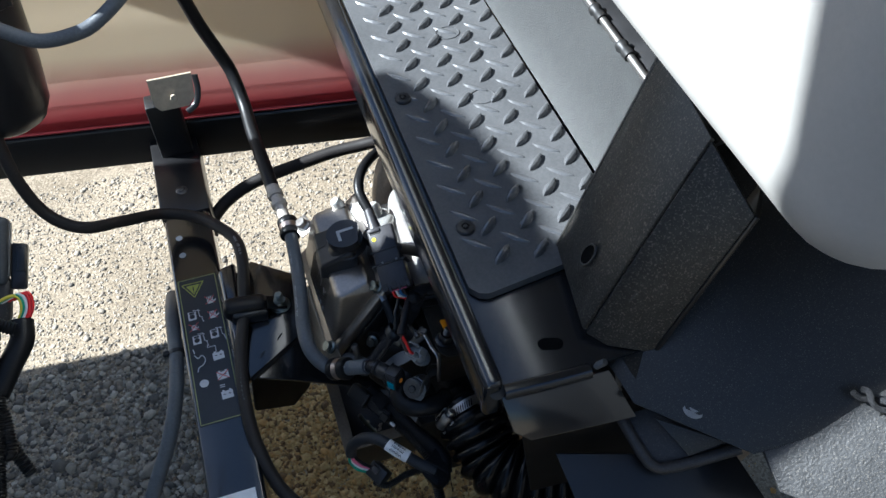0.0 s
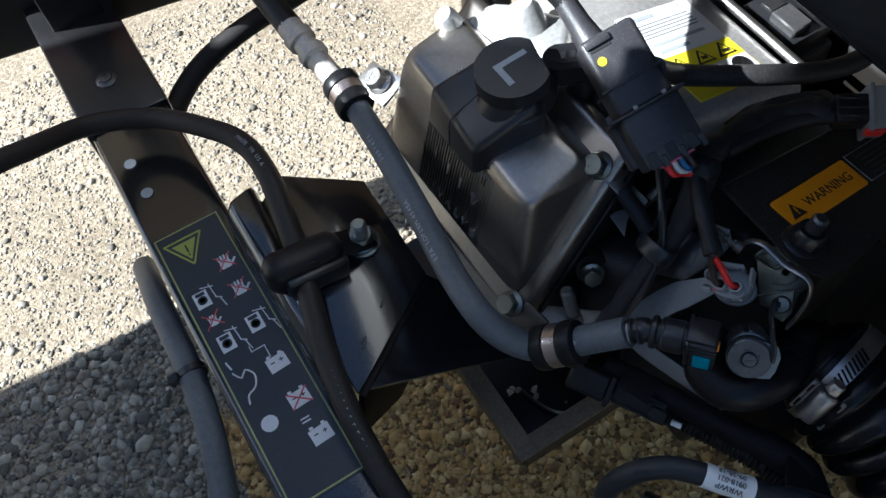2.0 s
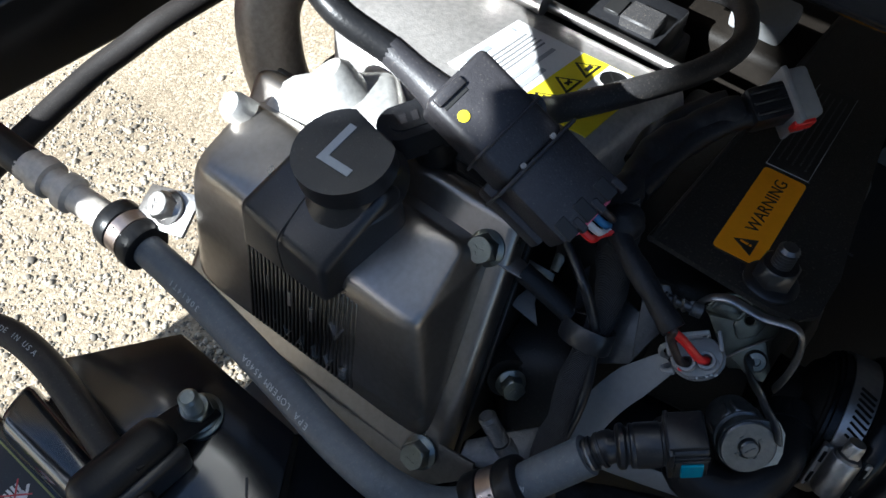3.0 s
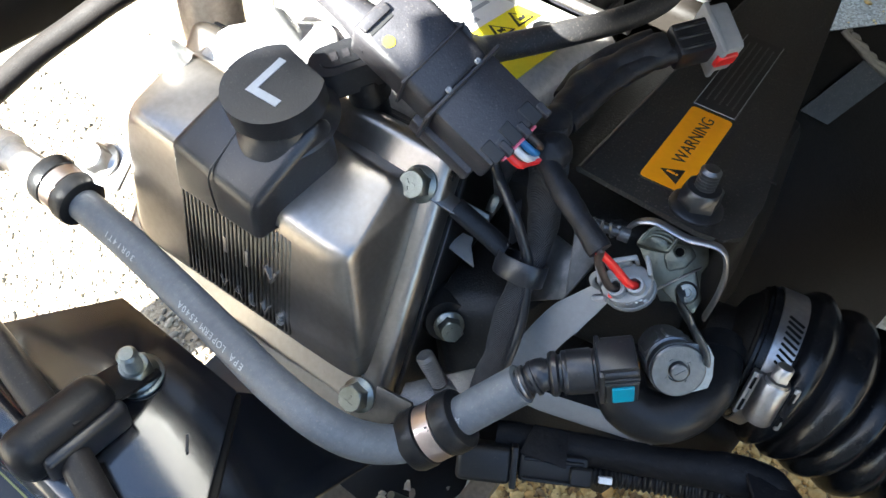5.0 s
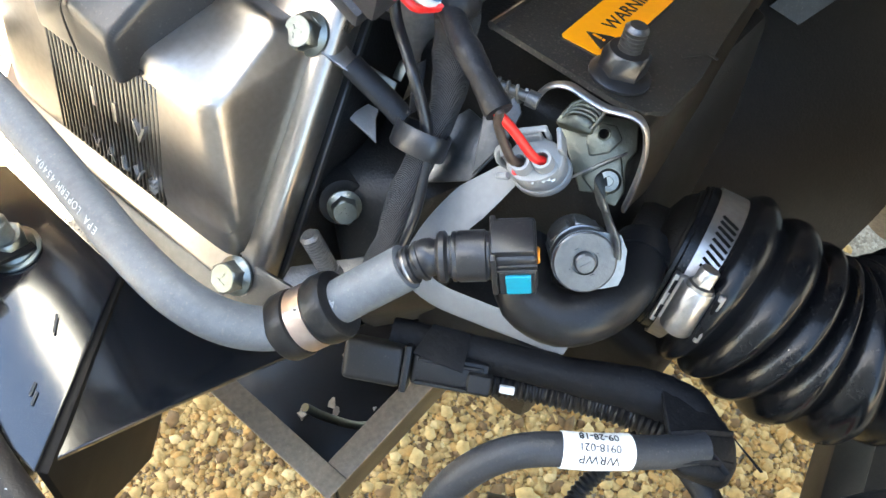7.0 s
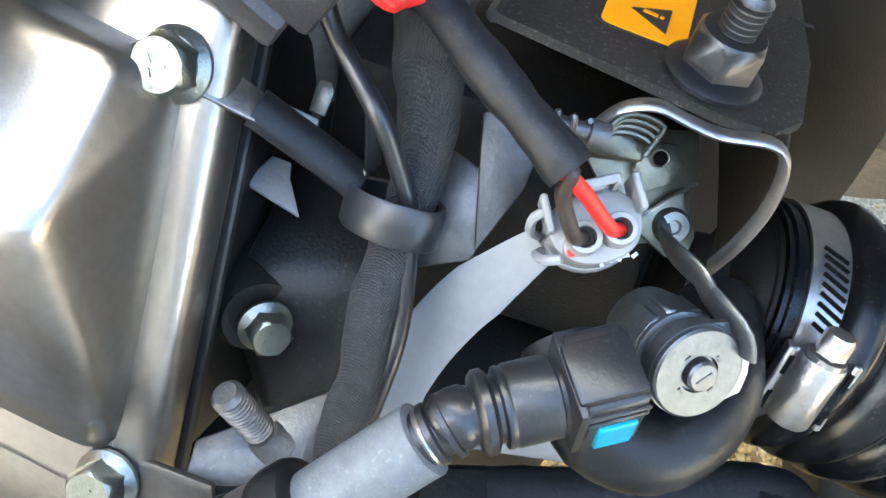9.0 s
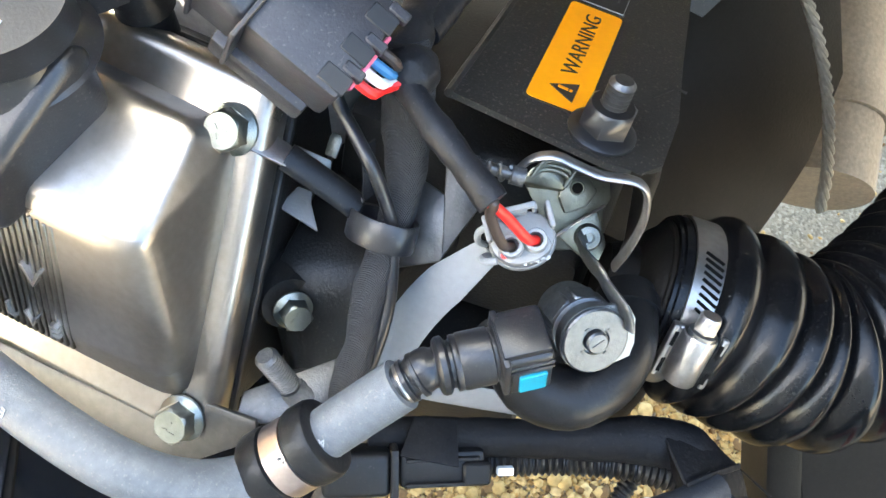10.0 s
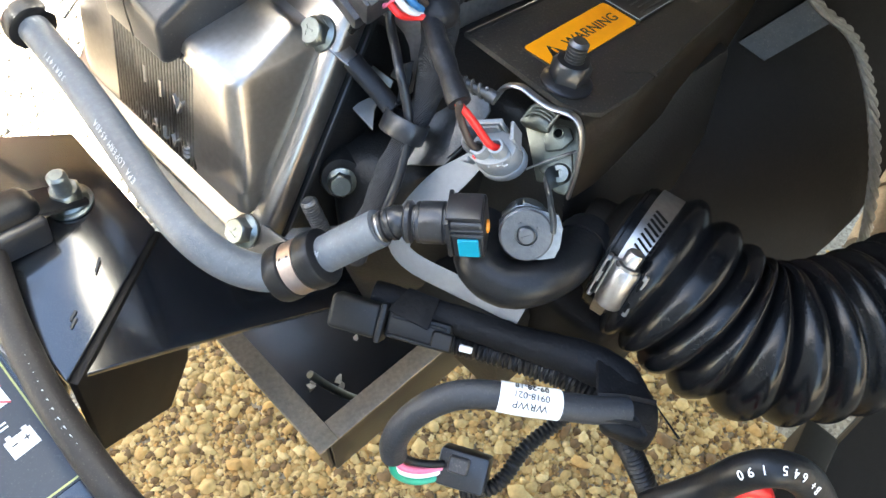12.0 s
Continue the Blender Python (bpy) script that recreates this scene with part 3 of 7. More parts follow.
    part("side_flange", tube([(-0.040, 0.984, 0.462), (-0.026, 0.988, 0.470), (-0.019, 0.996, 0.486), (-0.018, 1.004, 0.506)], 0.0045, 10, 0.004, flat=0.6), M_FRAME, tab)
    bolt((-0.053, 0.998, 0.4800), (0, -0.94, 0.35), 0.009, "small cream-painted hex bolt on the mounting tab", material=M_CREAM)


build_rear()


# ---- frame rail with safety decal ----
def build_rail():
    t = thing("frame_rail", (-0.078, 0.5, 0.33), "black gloss-painted steel frame rail with a safety decal", "frame rail", kind="structure")
    x0, x1, top = -0.108, -0.046, 0.370
    part("tube", span((x0, 0.15, top - 0.055), (x1, 0.965, top), 0.004, 3), M_BLACK, t)
    part("sleeve", span((x0 - 0.003, 0.880, top - 0.06), (x1 + 0.003, 1.06, top + 0.0035), 0.003, 2), M_FRAME, t)
    part("upright", span((x0 + 0.012, 1.000, top - 0.05), (x1 - 0.004, 1.03, 0.468), 0.003, 2), M_FRAME, t)
    z = top + 0.0006
    d = part("decal", span((-0.1035, 0.543, top - 0.001), (-0.0535, 0.764, z), 0), M_DECAL, t, "dark safety decal with a pale outline")
    rim = []
    for a, b in (((-0.102, 0.5445), (-0.102, 0.7625)), ((-0.055, 0.5445), (-0.055, 0.7625)), ((-0.102, 0.5445), (-0.055, 0.5445)), ((-0.102, 0.7625), (-0.055, 0.7625))):
        rim.append(span((a[0] - 0.0005, a[1] - 0.0005, z), (b[0] + 0.0005, b[1] + 0.0005, z + 0.0002), 0))
    part("border", joined(*rim), M_DLINE, d)
    m = Matrix.Translation((-0.0785, 0.654, z + 0.0002))
    def triangle(half, y0, y1, x=-0.006):
        return prism(((x - half, y1), (x + half, y1), (x, y0)), m, 0.0002, 0)

    part("warning_triangle", joined(*[box(m @ Matrix.Translation((px, py, 0)) @ Matrix.Rotation(a, 4, "Z"), (l, 0.0013, 0.0003), 0) for px, py, l, a in ((-0.006, 0.1005, 0.0275, 0), (-0.0128, 0.0888, 0.0270, -1.047), (0.0008, 0.0888, 0.0270, 1.047))]), M_DTRI, d)
    part("warning_fill", triangle(0.0088, 0.0815, 0.0975), M_DTRI, d)
    part("exclamation", joined(box(m @ Matrix.Translation((-0.006, 0.0910, 0.0003)), (0.0012, 0.0066, 0.0003), 0), box(m @ Matrix.Translation((-0.006, 0.0856, 0.0003)), (0.0012, 0.0012, 0.0003), 0)), M_INK, d)

    def pump(x, y):
        p = [(x, y, 0.010, 0.013, 0), (x + 0.0085, y + 0.003, 0.0007, 0.012, 0.1), (x + 0.0105, y - 0.004, 0.005, 0.0007, -0.6), (x + 0.012, y - 0.009, 0.0007, 0.008, 0.2), (x + 0.006, y + 0.0075, 0.009, 0.0007, -0.3)]
        return bars(m, p)

    def spread(x, y, w=0.012):
        """An open palm: a rounded pad and five fingers."""
        f = w / 0.012
        palm = prism(rounded(((x - 0.0040 * f, y - 0.0050 * f), (x + 0.0042 * f, y - 0.0050 * f), (x + 0.0046 * f, y + 0.0010 * f), (x - 0.0044 * f, y + 0.0010 * f)), 0.0015 * f), m @ Matrix.Translation((0, 0, 0.00015)), 0.0003, 0)
        return joined(palm, bars(m, [(x + (i - 1.5) * 0.0023 * f, y + (0.0040 - 0.0006 * abs(i - 1.5)) * f, 0.0015 * f, 0.0070 * f, -0.10 * (i - 1.5)) for i in range(4)] + [(x + 0.0062 * f, y - 0.0012 * f, 0.0016 * f, 0.0060 * f, -0.8)]))

    marks = (pump(-0.013, 0.048), pump(-0.012, 0.010), pump(0.010, 0.013))
    for bm in marks:
        part("pump_pictogram", bm, M_DWHITE, d)
    for x, y in ((-0.013, 0.048), (-0.012, 0.010), (0.010, 0.013)):
        part("pump_ring", lathe([(0.0022, 0), (0.0022, 0.0004), (0.0034, 0.0004), (0.0034, 0)], m @ Matrix.Translation((x, y - 0.001, 0.0002)), 14), M_DECAL, d)
        part("pump_window", box(m @ Matrix.Translation((x, y + 0.0042, 0.0003)), (0.0066, 0.0026, 0.0002), 0), M_DECAL, d)
    for x, y in ((0.012, 0.066), (0.012, 0.042), (-0.013, 0.029)):
        part("hand_pictogram", spread(x, y, 0.011 if x > 0 else 0.008), M_DWHITE, d)
        part("cross", bars(m @ Matrix.Translation((0, 0, 0.0003)), [(x, y + 0.001, 0.017, 0.0008, 0.8), (x, y + 0.001, 0.017, 0.0008, -0.8)]), M_DRED, d)
    for x, y, red in ((0.010, -0.021, 0), (0.011, -0.050, 1), (0.012, -0.078, 0)):
        part("battery_pictogram", bars(m, [(x, y, 0.0135, 0.0105, 0.05), (x - 0.004, y + 0.0062, 0.0025, 0.0018, 0), (x + 0.004, y + 0.0062, 0.0025, 0.0018, 0)]), M_DWHITE, d)
        part("battery_sign", bars(m @ Matrix.Translation((0, 0, 0.0003)), [(x - 0.003, y + 0.001, 0.003, 0.0007, 0), (x + 0.003, y + 0.001, 0.003, 0.0007, 0), (x + 0.003, y + 0.001, 0.0007, 0.003, 0)]), M_DECAL, d)
        if red:
            part("cross", bars(m @ Matrix.Translation((0, 0, 0.0003)), [(x, y, 0.018, 0.001, 0.7), (x, y, 0.018, 0.001, -0.7)]), M_DRED, d)
    part("lamp_pictogram", lathe([(0.0001, 0), (0.0052, 0), (0.0055, 0.0003), (0.0001, 0.0004)], m @ Matrix.Translation((-0.012, -0.055, 0)), 16), M_DWHITE, d)
    part("curve_pictogram", tube([m @ Vector(p) for p in ((-0.018, -0.012, 0), (-0.014, -0.018, 0), (-0.010, -0.014, 0), (-0.006, -0.020, 0), (-0.009, -0.028, 0), (-0.015, -0.031, 0), (-0.017, -0.037, 0))], 0.0006, 6, 0.002), M_DWHITE, d)
    part("line_pictogram", bars(m, [(0.004, -0.005, 0.009, 0.0006, 0), (0.008, -0.010, 0.0006, 0.010, 0), (-0.001, -0.003, 0.0006, 0.005, 0), (0.008, -0.066, 0.006, 0.0009, 0), (0.008, -0.0635, 0.006, 0.0009, 0), (-0.018, -0.006, 0.0012, 0.007, 0.2)]), M_DWHITE, d)
    part("paper_tag", span((-0.100, 0.395, top - 0.0005), (-0.056, 0.452, top + 0.0008), 0), M_LABW, t, "plain white paper tag stuck on the rail")
    part("tag_print", bars(Matrix.Translation((-0.078, 0.424, top + 0.0011)), [(0, 0.012, 0.02, 0.0016, 0), (0.004, 0.004, 0.016, 0.0012, 0)]), M_GREYINK, t)
    # pale discs, one white and one grey, painted as light through drilled holes
    for i, (px, py) in enumerate(((-0.0915, 0.838), (-0.0905, 0.806))):
        part("rail_hole", lathe([(0.0001, 0.0), (0.0042, 0.0002), (0.0046, 0.0007), (0.0036, 0.0007)], Matrix.Translation((px, py, top + 0.0002)), 16), M_LABW if i == 0 else M_GREYINK, t, "small pale disc painted as light through a drilled hole")
    bolt((-0.077, 0.925, top + 0.0038), (0, 0, 1), 0.010, "flanged zinc bolt with a raised ring on the frame rail", head=0.3, flange=0.0085, material=M_DSTEEL)


build_rail()


# ---- step with rubber tread ----
def build_step():
    t = thing("step_platform", (0.22, 0.32, 0.62), "black painted steel step platform with a rounded side rail", "step", kind="structure")
    top = 0.678
    part("deck", span((0.158, 0.318, top - 0.004), (0.34, 1.35, top), 0.0015), M_STEP, t)
    part("side_rail", span((0.150, 0.318, 0.642), (0.166, 1.35, top + 0.012), 0.0055, 4), M_BLACK, t)
    part("front_roll", tube([(0.166, 0.318, top - 0.003), (0.20, 0.316, top - 0.003), (0.236, 0.315, top - 0.003)], 0.0065, 14, 0.02), M_BLACK, t)
    part("front_flange", slab([(0.163, 0.316, 0.672), (0.252, 0.312, 0.672), (0.268, 0.283, 0.638), (0.180, 0.290, 0.638), (0.168, 0.298, 0.644)], 0.004, 0.0012), M_STEP, t)
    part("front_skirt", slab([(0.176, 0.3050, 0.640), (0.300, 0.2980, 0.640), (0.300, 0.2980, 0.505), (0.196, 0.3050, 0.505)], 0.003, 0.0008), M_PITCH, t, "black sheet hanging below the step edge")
    slot = [(0.0062 * math.cos(a) + (0.004 if math.cos(a) > 0 else -0.004), 0.0058 * math.sin(a)) for a in [math.pi / 8 * k + 0.01 for k in range(16)]]
    part("slot_hole", prism(slot, Matrix.Translation((0.2155, 0.3455, top + 0.0007)) @ Matrix.Rotation(-0.25, 4, "Z"), 0.0006, 0), M_HOLE, t, "dark slotted hole")
    part("corner_notch", lathe([(0.0001, 0), (0.0055, 0.0004), (0.0065, 0.0012), (0.005, 0.0016)], axes(None, (0, -0.6, 0.8), (0.1605, 0.3195, top - 0.001)), 14), M_INK, t)
    part("weld_stud", stud((0.243, 0.318, top - 0.004), (0.2, -0.4, 0.9), 0.003, 0.014), M_DSTEEL, t)
    mat_t = thing("tread_mat", (0.24, 0.8, top), "black rubber tread mat with raised diamond lugs", "mat")
    zt = 0.688
    edge = [(0.322, 0.455), (0.318, 1.3), (0.170, 1.3), (0.170, 0.412), (0.176, 0.404), (0.184, 0.401), (0.268, 0.412), (0.278, 0.42)]
    part("base_sheet", prism(edge, Matrix.Translation((0, 0, zt)), 0.008, 0.0015, 2), M_RUBMAT, mat_t)
    shapes = []
    for L, W, H, label in ((0.0132, 0.0052, 0.0052, "raised_lug"), (0.0150, 0.0042, 0.0022, "low_lug")):
        # a pod: pointed ends, steep flanks and a narrow rounded crown
        prof = ((-0.86, 0.30), (-0.5, 0.80), (0, 1.0), (0.5, 0.80), (0.86, 0.30))
        bm = bmesh.new()
        tips = [bm.verts.new((sd * L, 0, -0.0004)) for sd in (-1, 1)]
        loops = []
        for sd, wide, high in ((1, 1.0, -0.0004), (1, 0.42, 0.86), (1, 0.0, 1.0), (-1, 0.42, 0.86), (-1, 1.0, -0.0004)):
            loops.append([bm.verts.new((u * L * (1 - 0.06 * max(0, high)), sd * W * w * wide, high if high < 0 else H * high * (1 - 0.45 * u * u))) for u, w in prof])
        for p, q in zip(loops, loops[1:]):
            for i in range(4):
                bm.faces.new((p[i], p[i + 1], q[i + 1], q[i]))
            bm.faces.new((tips[0], p[0], q[0]))
            bm.faces.new((tips[1], q[4], p[4]))
        bmesh.ops.recalc_face_normals(bm, faces=bm.faces)
        me = bpy.data.meshes.new(label)
        bm.to_mesh(me)
        bm.free()
        me.materials.append(M_LUG)
        shapes.append((label, me))
    o = ORIGIN[mat_t]
    for i in range(6):
        for j in range(24):
            for k in range(2):
                x = 0.1745 + (i - 0.5 * k) * 0.0342
                y = 0.4358 + j * 0.0336 + 0.0186 * k - 0.0035 * i + 0.0035
                if not 0.181 < x < 0.315 or y < 0.417 or (y < 0.47 and x > 0.256 + (y - 0.42) * 1.1):
                    continue
                ob = new(shapes[k][0], shapes[k][1])
                ob.parent = mat_t
                ob.matrix_basis = Matrix.Translation(Vector((x, y, zt - 0.0002)) - o) @ Matrix.Rotation(radians(-42) if k else radians(42), 4, "Z")
    for x, y in ((0.1855, 0.655), (0.1885, 0.4735)):
        b = thing("mat_fastener", (x, y, zt), "black dome fastener with a recessed drive holding the tread mat", "fastener")
        part("dome", lathe([(0.0085, 0.0), (0.0085, 0.0015), (0.0072, 0.0028), (0.0035, 0.003), (0.003, 0.0012), (0.0001, 0.0012)], Matrix.Translation((x, y, zt)), 24), M_PLAS, b)
        part("centre_pin", lathe([(0.0022, 0.001), (0.0022, 0.0034), (0.0001, 0.0036)], Matrix.Translation((x, y, zt)), 12), M_PLAS, b)
    for x, y in ((0.262, 0.745), (0.262, 0.634)):
        part("ring_mark", lathe([(0.0098, -0.0012), (0.0103, 0.0008), (0.0113, 0.0008), (0.0118, -0.0012)], Matrix.Translation((x, y, zt)) @ Matrix.Diagonal((1.2, 1, 1, 1)), 28), M_RUBMAT, mat_t)


build_step()


# ---- side panels beside the step ----
def build_side():
    g = thing("grained_side_panel", (0.35, 0.7, 0.69), "grey grained plastic side panel, sunlit, above the step", "panel", kind="structure")
    bm = bmesh.new()
    prof = ((0.316, 0.688), (0.326, 0.700), (0.338, 0.735), (0.345, 0.775), (0.350, 0.80))
    rows = [[bm.verts.new((x + 0.01 * (1 - s), 0.43 + s * 0.95, z)) for x, z in prof] for s in [i / 12 for i in range(13)]]
    for a, b in zip(rows, rows[1:]):
        for i in range(len(prof) - 1):
            bm.faces.new((a[i], a[i + 1], b[i + 1], b[i]))
    bmesh.ops.solidify(bm, geom=bm.faces[:], thickness=-0.004)
    part("moulding", bm, M_GPLAS, g)
    rod = thing("hinge_rod", (0.345, 0.45, 0.80), "bright steel hinge rod with greasy black knuckles", "hinge")
    line = [(0.346 + 0.0006 * i, 0.455 + 0.055 * i, 0.802) for i in range(12)]
    part("pin", tube(line, 0.0035, 12, 0.02), M_STEEL, rod)
    for i in range(0, 11):
        x, y, z = line[i]
        part("knuckle", tube([(x, y + 0.006, z), (x, y + 0.017, z), (x, y + 0.024, z)], 0.0058, 10, 0.006, radius=lambda s: 0.0052 + 0.0012 * math.sin(s * 500)), M_INK, rod)
    d = thing("black_cover_panel", (0.42, 0.6, 0.7), "black sheet cover behind the hinge rod", "panel", kind="structure")
    part("sheet", slab([(0.352, 0.40, 0.80), (0.352, 1.3, 0.80), (0.48, 1.3, 0.84), (0.48, 0.40, 0.84)], 0.004), M_FRAME, d)
    # twin dusty uprights
    for base, label in ((0, "dusty black bent-steel seat support with a bolt hole"), (1, "dusty black bent-steel seat support, speckled with dirt")):
        s = thing("seat_support", (0.26, 0.36, 0.68), label, "support", "twin seat supports")
        if base == 0:
            pts = [(0.253, 0.425, 0.694), (0.2405, 0.343, 0.690), (0.322, 0.364, 0.852), (0.336, 0.460, 0.852)]
            part("web", slab(pts, 0.005, 0.0015), M_SUPPORT, s)
            part("inner_flange", slab([(0.253, 0.425, 0.694), (0.336, 0.460, 0.852), (0.362, 0.452, 0.846), (0.29, 0.42, 0.694)], 0.004, 0.001), M_SUPPORT, s)
            hm = axes((0.45, 0.05, 0.85), (-0.88, -0.05, 0.47), (0.2598, 0.3865, 0.7259)) @ Matrix.Diagonal((1.4, 0.85, 1, 1))
            part("bolt_hole", lathe([(0.0001, 0.0), (0.0070, 0.0003)], hm, 18), M_HOLE, s, "dark bolt hole")
            part("hole_rim", lathe([(0.0062, -0.0006), (0.0066, 0.0007), (0.0074, 0.0007), (0.0078, -0.0006)], hm, 18), M_DSTEEL, s, "worn rim of the bolt hole")
        else:
            pts = [(0.2415, 0.340, 0.689), (0.256, 0.328, 0.681), (0.287, 0.312, 0.680), (0.337, 0.316, 0.818), (0.322, 0.362, 0.850)]
            part("web", slab(pts, 0.005, 0.0015), M_SUPPORT, s)
            part("outer_flange", slab([(0.287, 0.312, 0.680), (0.337, 0.316, 0.818), (0.36, 0.345, 0.818), (0.31, 0.345, 0.68)], 0.004, 0.001), M_FRAME, s)
    w = thing("wheel_arch_liner", (0.36, 0.28, 0.6), "black moulded wheel arch liner, partly lit", "panel", kind="structure")
    part("upper_face", slab([(0.25, 0.36, 0.672), (0.262, 0.285, 0.660), (0.33, 0.22, 0.655), (0.47, 0.20, 0.70), (0.55, 0.36, 0.80), (0.40, 0.46, 0.80), (0.33, 0.42, 0.70)], 0.004), M_DUSTY, w)
    part("arch", slab([(0.339, 0.235, 0.660), (0.336, 0.19, 0.648), (0.42, 0.12, 0.64), (0.60, 0.10, 0.68), (0.60, 0.24, 0.76), (0.47, 0.235, 0.715)], 0.006), M_ARCH, w, "grained dark plastic arch in the sun")
    tr = thing("battery_tray", (0.28, 0.25, 0.59), "black plastic tray lip below the step corner", "tray")
    part("lip", tube([(0.262, 0.292, 0.622), (0.268, 0.262, 0.612), (0.274, 0.251, 0.608), (0.29, 0.246, 0.609), (0.34, 0.239, 0.622)], 0.005, 10, 0.006), M_PLASD, tr)
    part("floor", slab([(0.262, 0.295, 0.622), (0.270, 0.252, 0.604), (0.342, 0.24, 0.618), (0.335, 0.29, 0.63)], 0.004), M_PLASD, tr)
    part("lower_plate", slab([(0.205, 0.290, 0.600), (0.215, 0.20, 0.56), (0.37, 0.18, 0.56), (0.345, 0.245, 0.60), (0.28, 0.265, 0.60)], 0.004), M_FRAME, tr)
    part("gusset", slab([(0.283, 0.279, 0.634), (0.330, 0.245, 0.628), (0.300, 0.247, 0.618)], 0.003), M_DUSTY, tr)
    f = thing("rubber_grommet", (0.3035, 0.266, 0.663), "grey ribbed push-in grommet", "grommet")
    part("disc", lathe([(0.0095, 0), (0.0095, 0.001), (0.0078, 0.0018), (0.0074, 0.0012), (0.005, 0.0012), (0.0046, 0.002), (0.0022, 0.002), (0.0018, 0.0004), (0.0001, 0.0004)], axes(None, (-0.1, -0.2, 0.97), (0.3035, 0.266, 0.6635)), 28), M_PGREY, f)
    c = thing("knotted_cord", (0.42, 0.215, 0.69), "frayed pale twisted cord end", "cord")
    for k in range(2):
        line = [(0.405 + 0.004 * math.cos(i * 1.1 + 3.14 * k) + 0.0035 * i, 0.225 - 0.004 * i, 0.70 + 0.004 * math.sin(i * 1.1 + 3.14 * k) - 0.001 * i) for i in range(12)]
        part("strand", tube(line, 0.0024, 8, 0.003), M_TAPE, c)
    # white tank beside the walkway
    wt = thing("white_tank", (0.45, 0.0, 0.98), "large white rounded plastic tank above the wheel arch", "tank")
    bm = bmesh.new()
    bmesh.ops.create_cube(bm, size=1.0, matrix=Matrix.Translation((0.515, 0.65, 1.295)) @ Matrix.Diagonal((0.60, 1.0, 0.66, 1)))
    bmesh.ops.bevel(bm, geom=bm.edges[:], offset=0.045, segments=8, profile=0.5, affect="EDGES")
    part("shell", bm, M_WHITEP, wt)
    part("moulding_seam", tube([(0.2145, 0.18, 1.30), (0.2145, 0.50, 1.30), (0.2145, 0.85, 1.30), (0.2145, 1.12, 1.30)], 0.0012, 8, 0.1), M_WHITEP, wt)


build_side()


# Dark walls added to keep low sky light off the bay and its reflections.
def build_sky_blockers():
    solo("wall_front_body", span((-0.15, -1.26, 0.30), (1.9, -1.20, 1.75), 0.01), M_SHADE, "dark wall added behind the viewpoint to block low sky", "body panel", kind="structure")
    solo("wall_far_side", span((0.84, -1.20, 0.34), (0.90, 2.4, 1.9), 0.01), M_SHADE, "dark wall added on the far side to block low sky", "body panel", kind="structure")


build_sky_blockers()

# ---- engine ----
GN = Vector((-0.737, 0.0, 0.676))  # the way the cylinder head faces


def softened(pts, cuts=17, rounds=4):
    """A pressed-metal form: the hull of the points with its edges rounded away."""
    bm = hull(pts)
    bmesh.ops.triangulate(bm, faces=bm.faces[:])
    bmesh.ops.subdivide_edges(bm, edges=bm.edges[:], cuts=cuts, use_grid_fill=True)
    for _ in range(rounds):
        bmesh.ops.smooth_vert(bm, verts=bm.verts, factor=0.5, use_axis_x=True, use_axis_y=True, use_axis_z=True)
    return bm


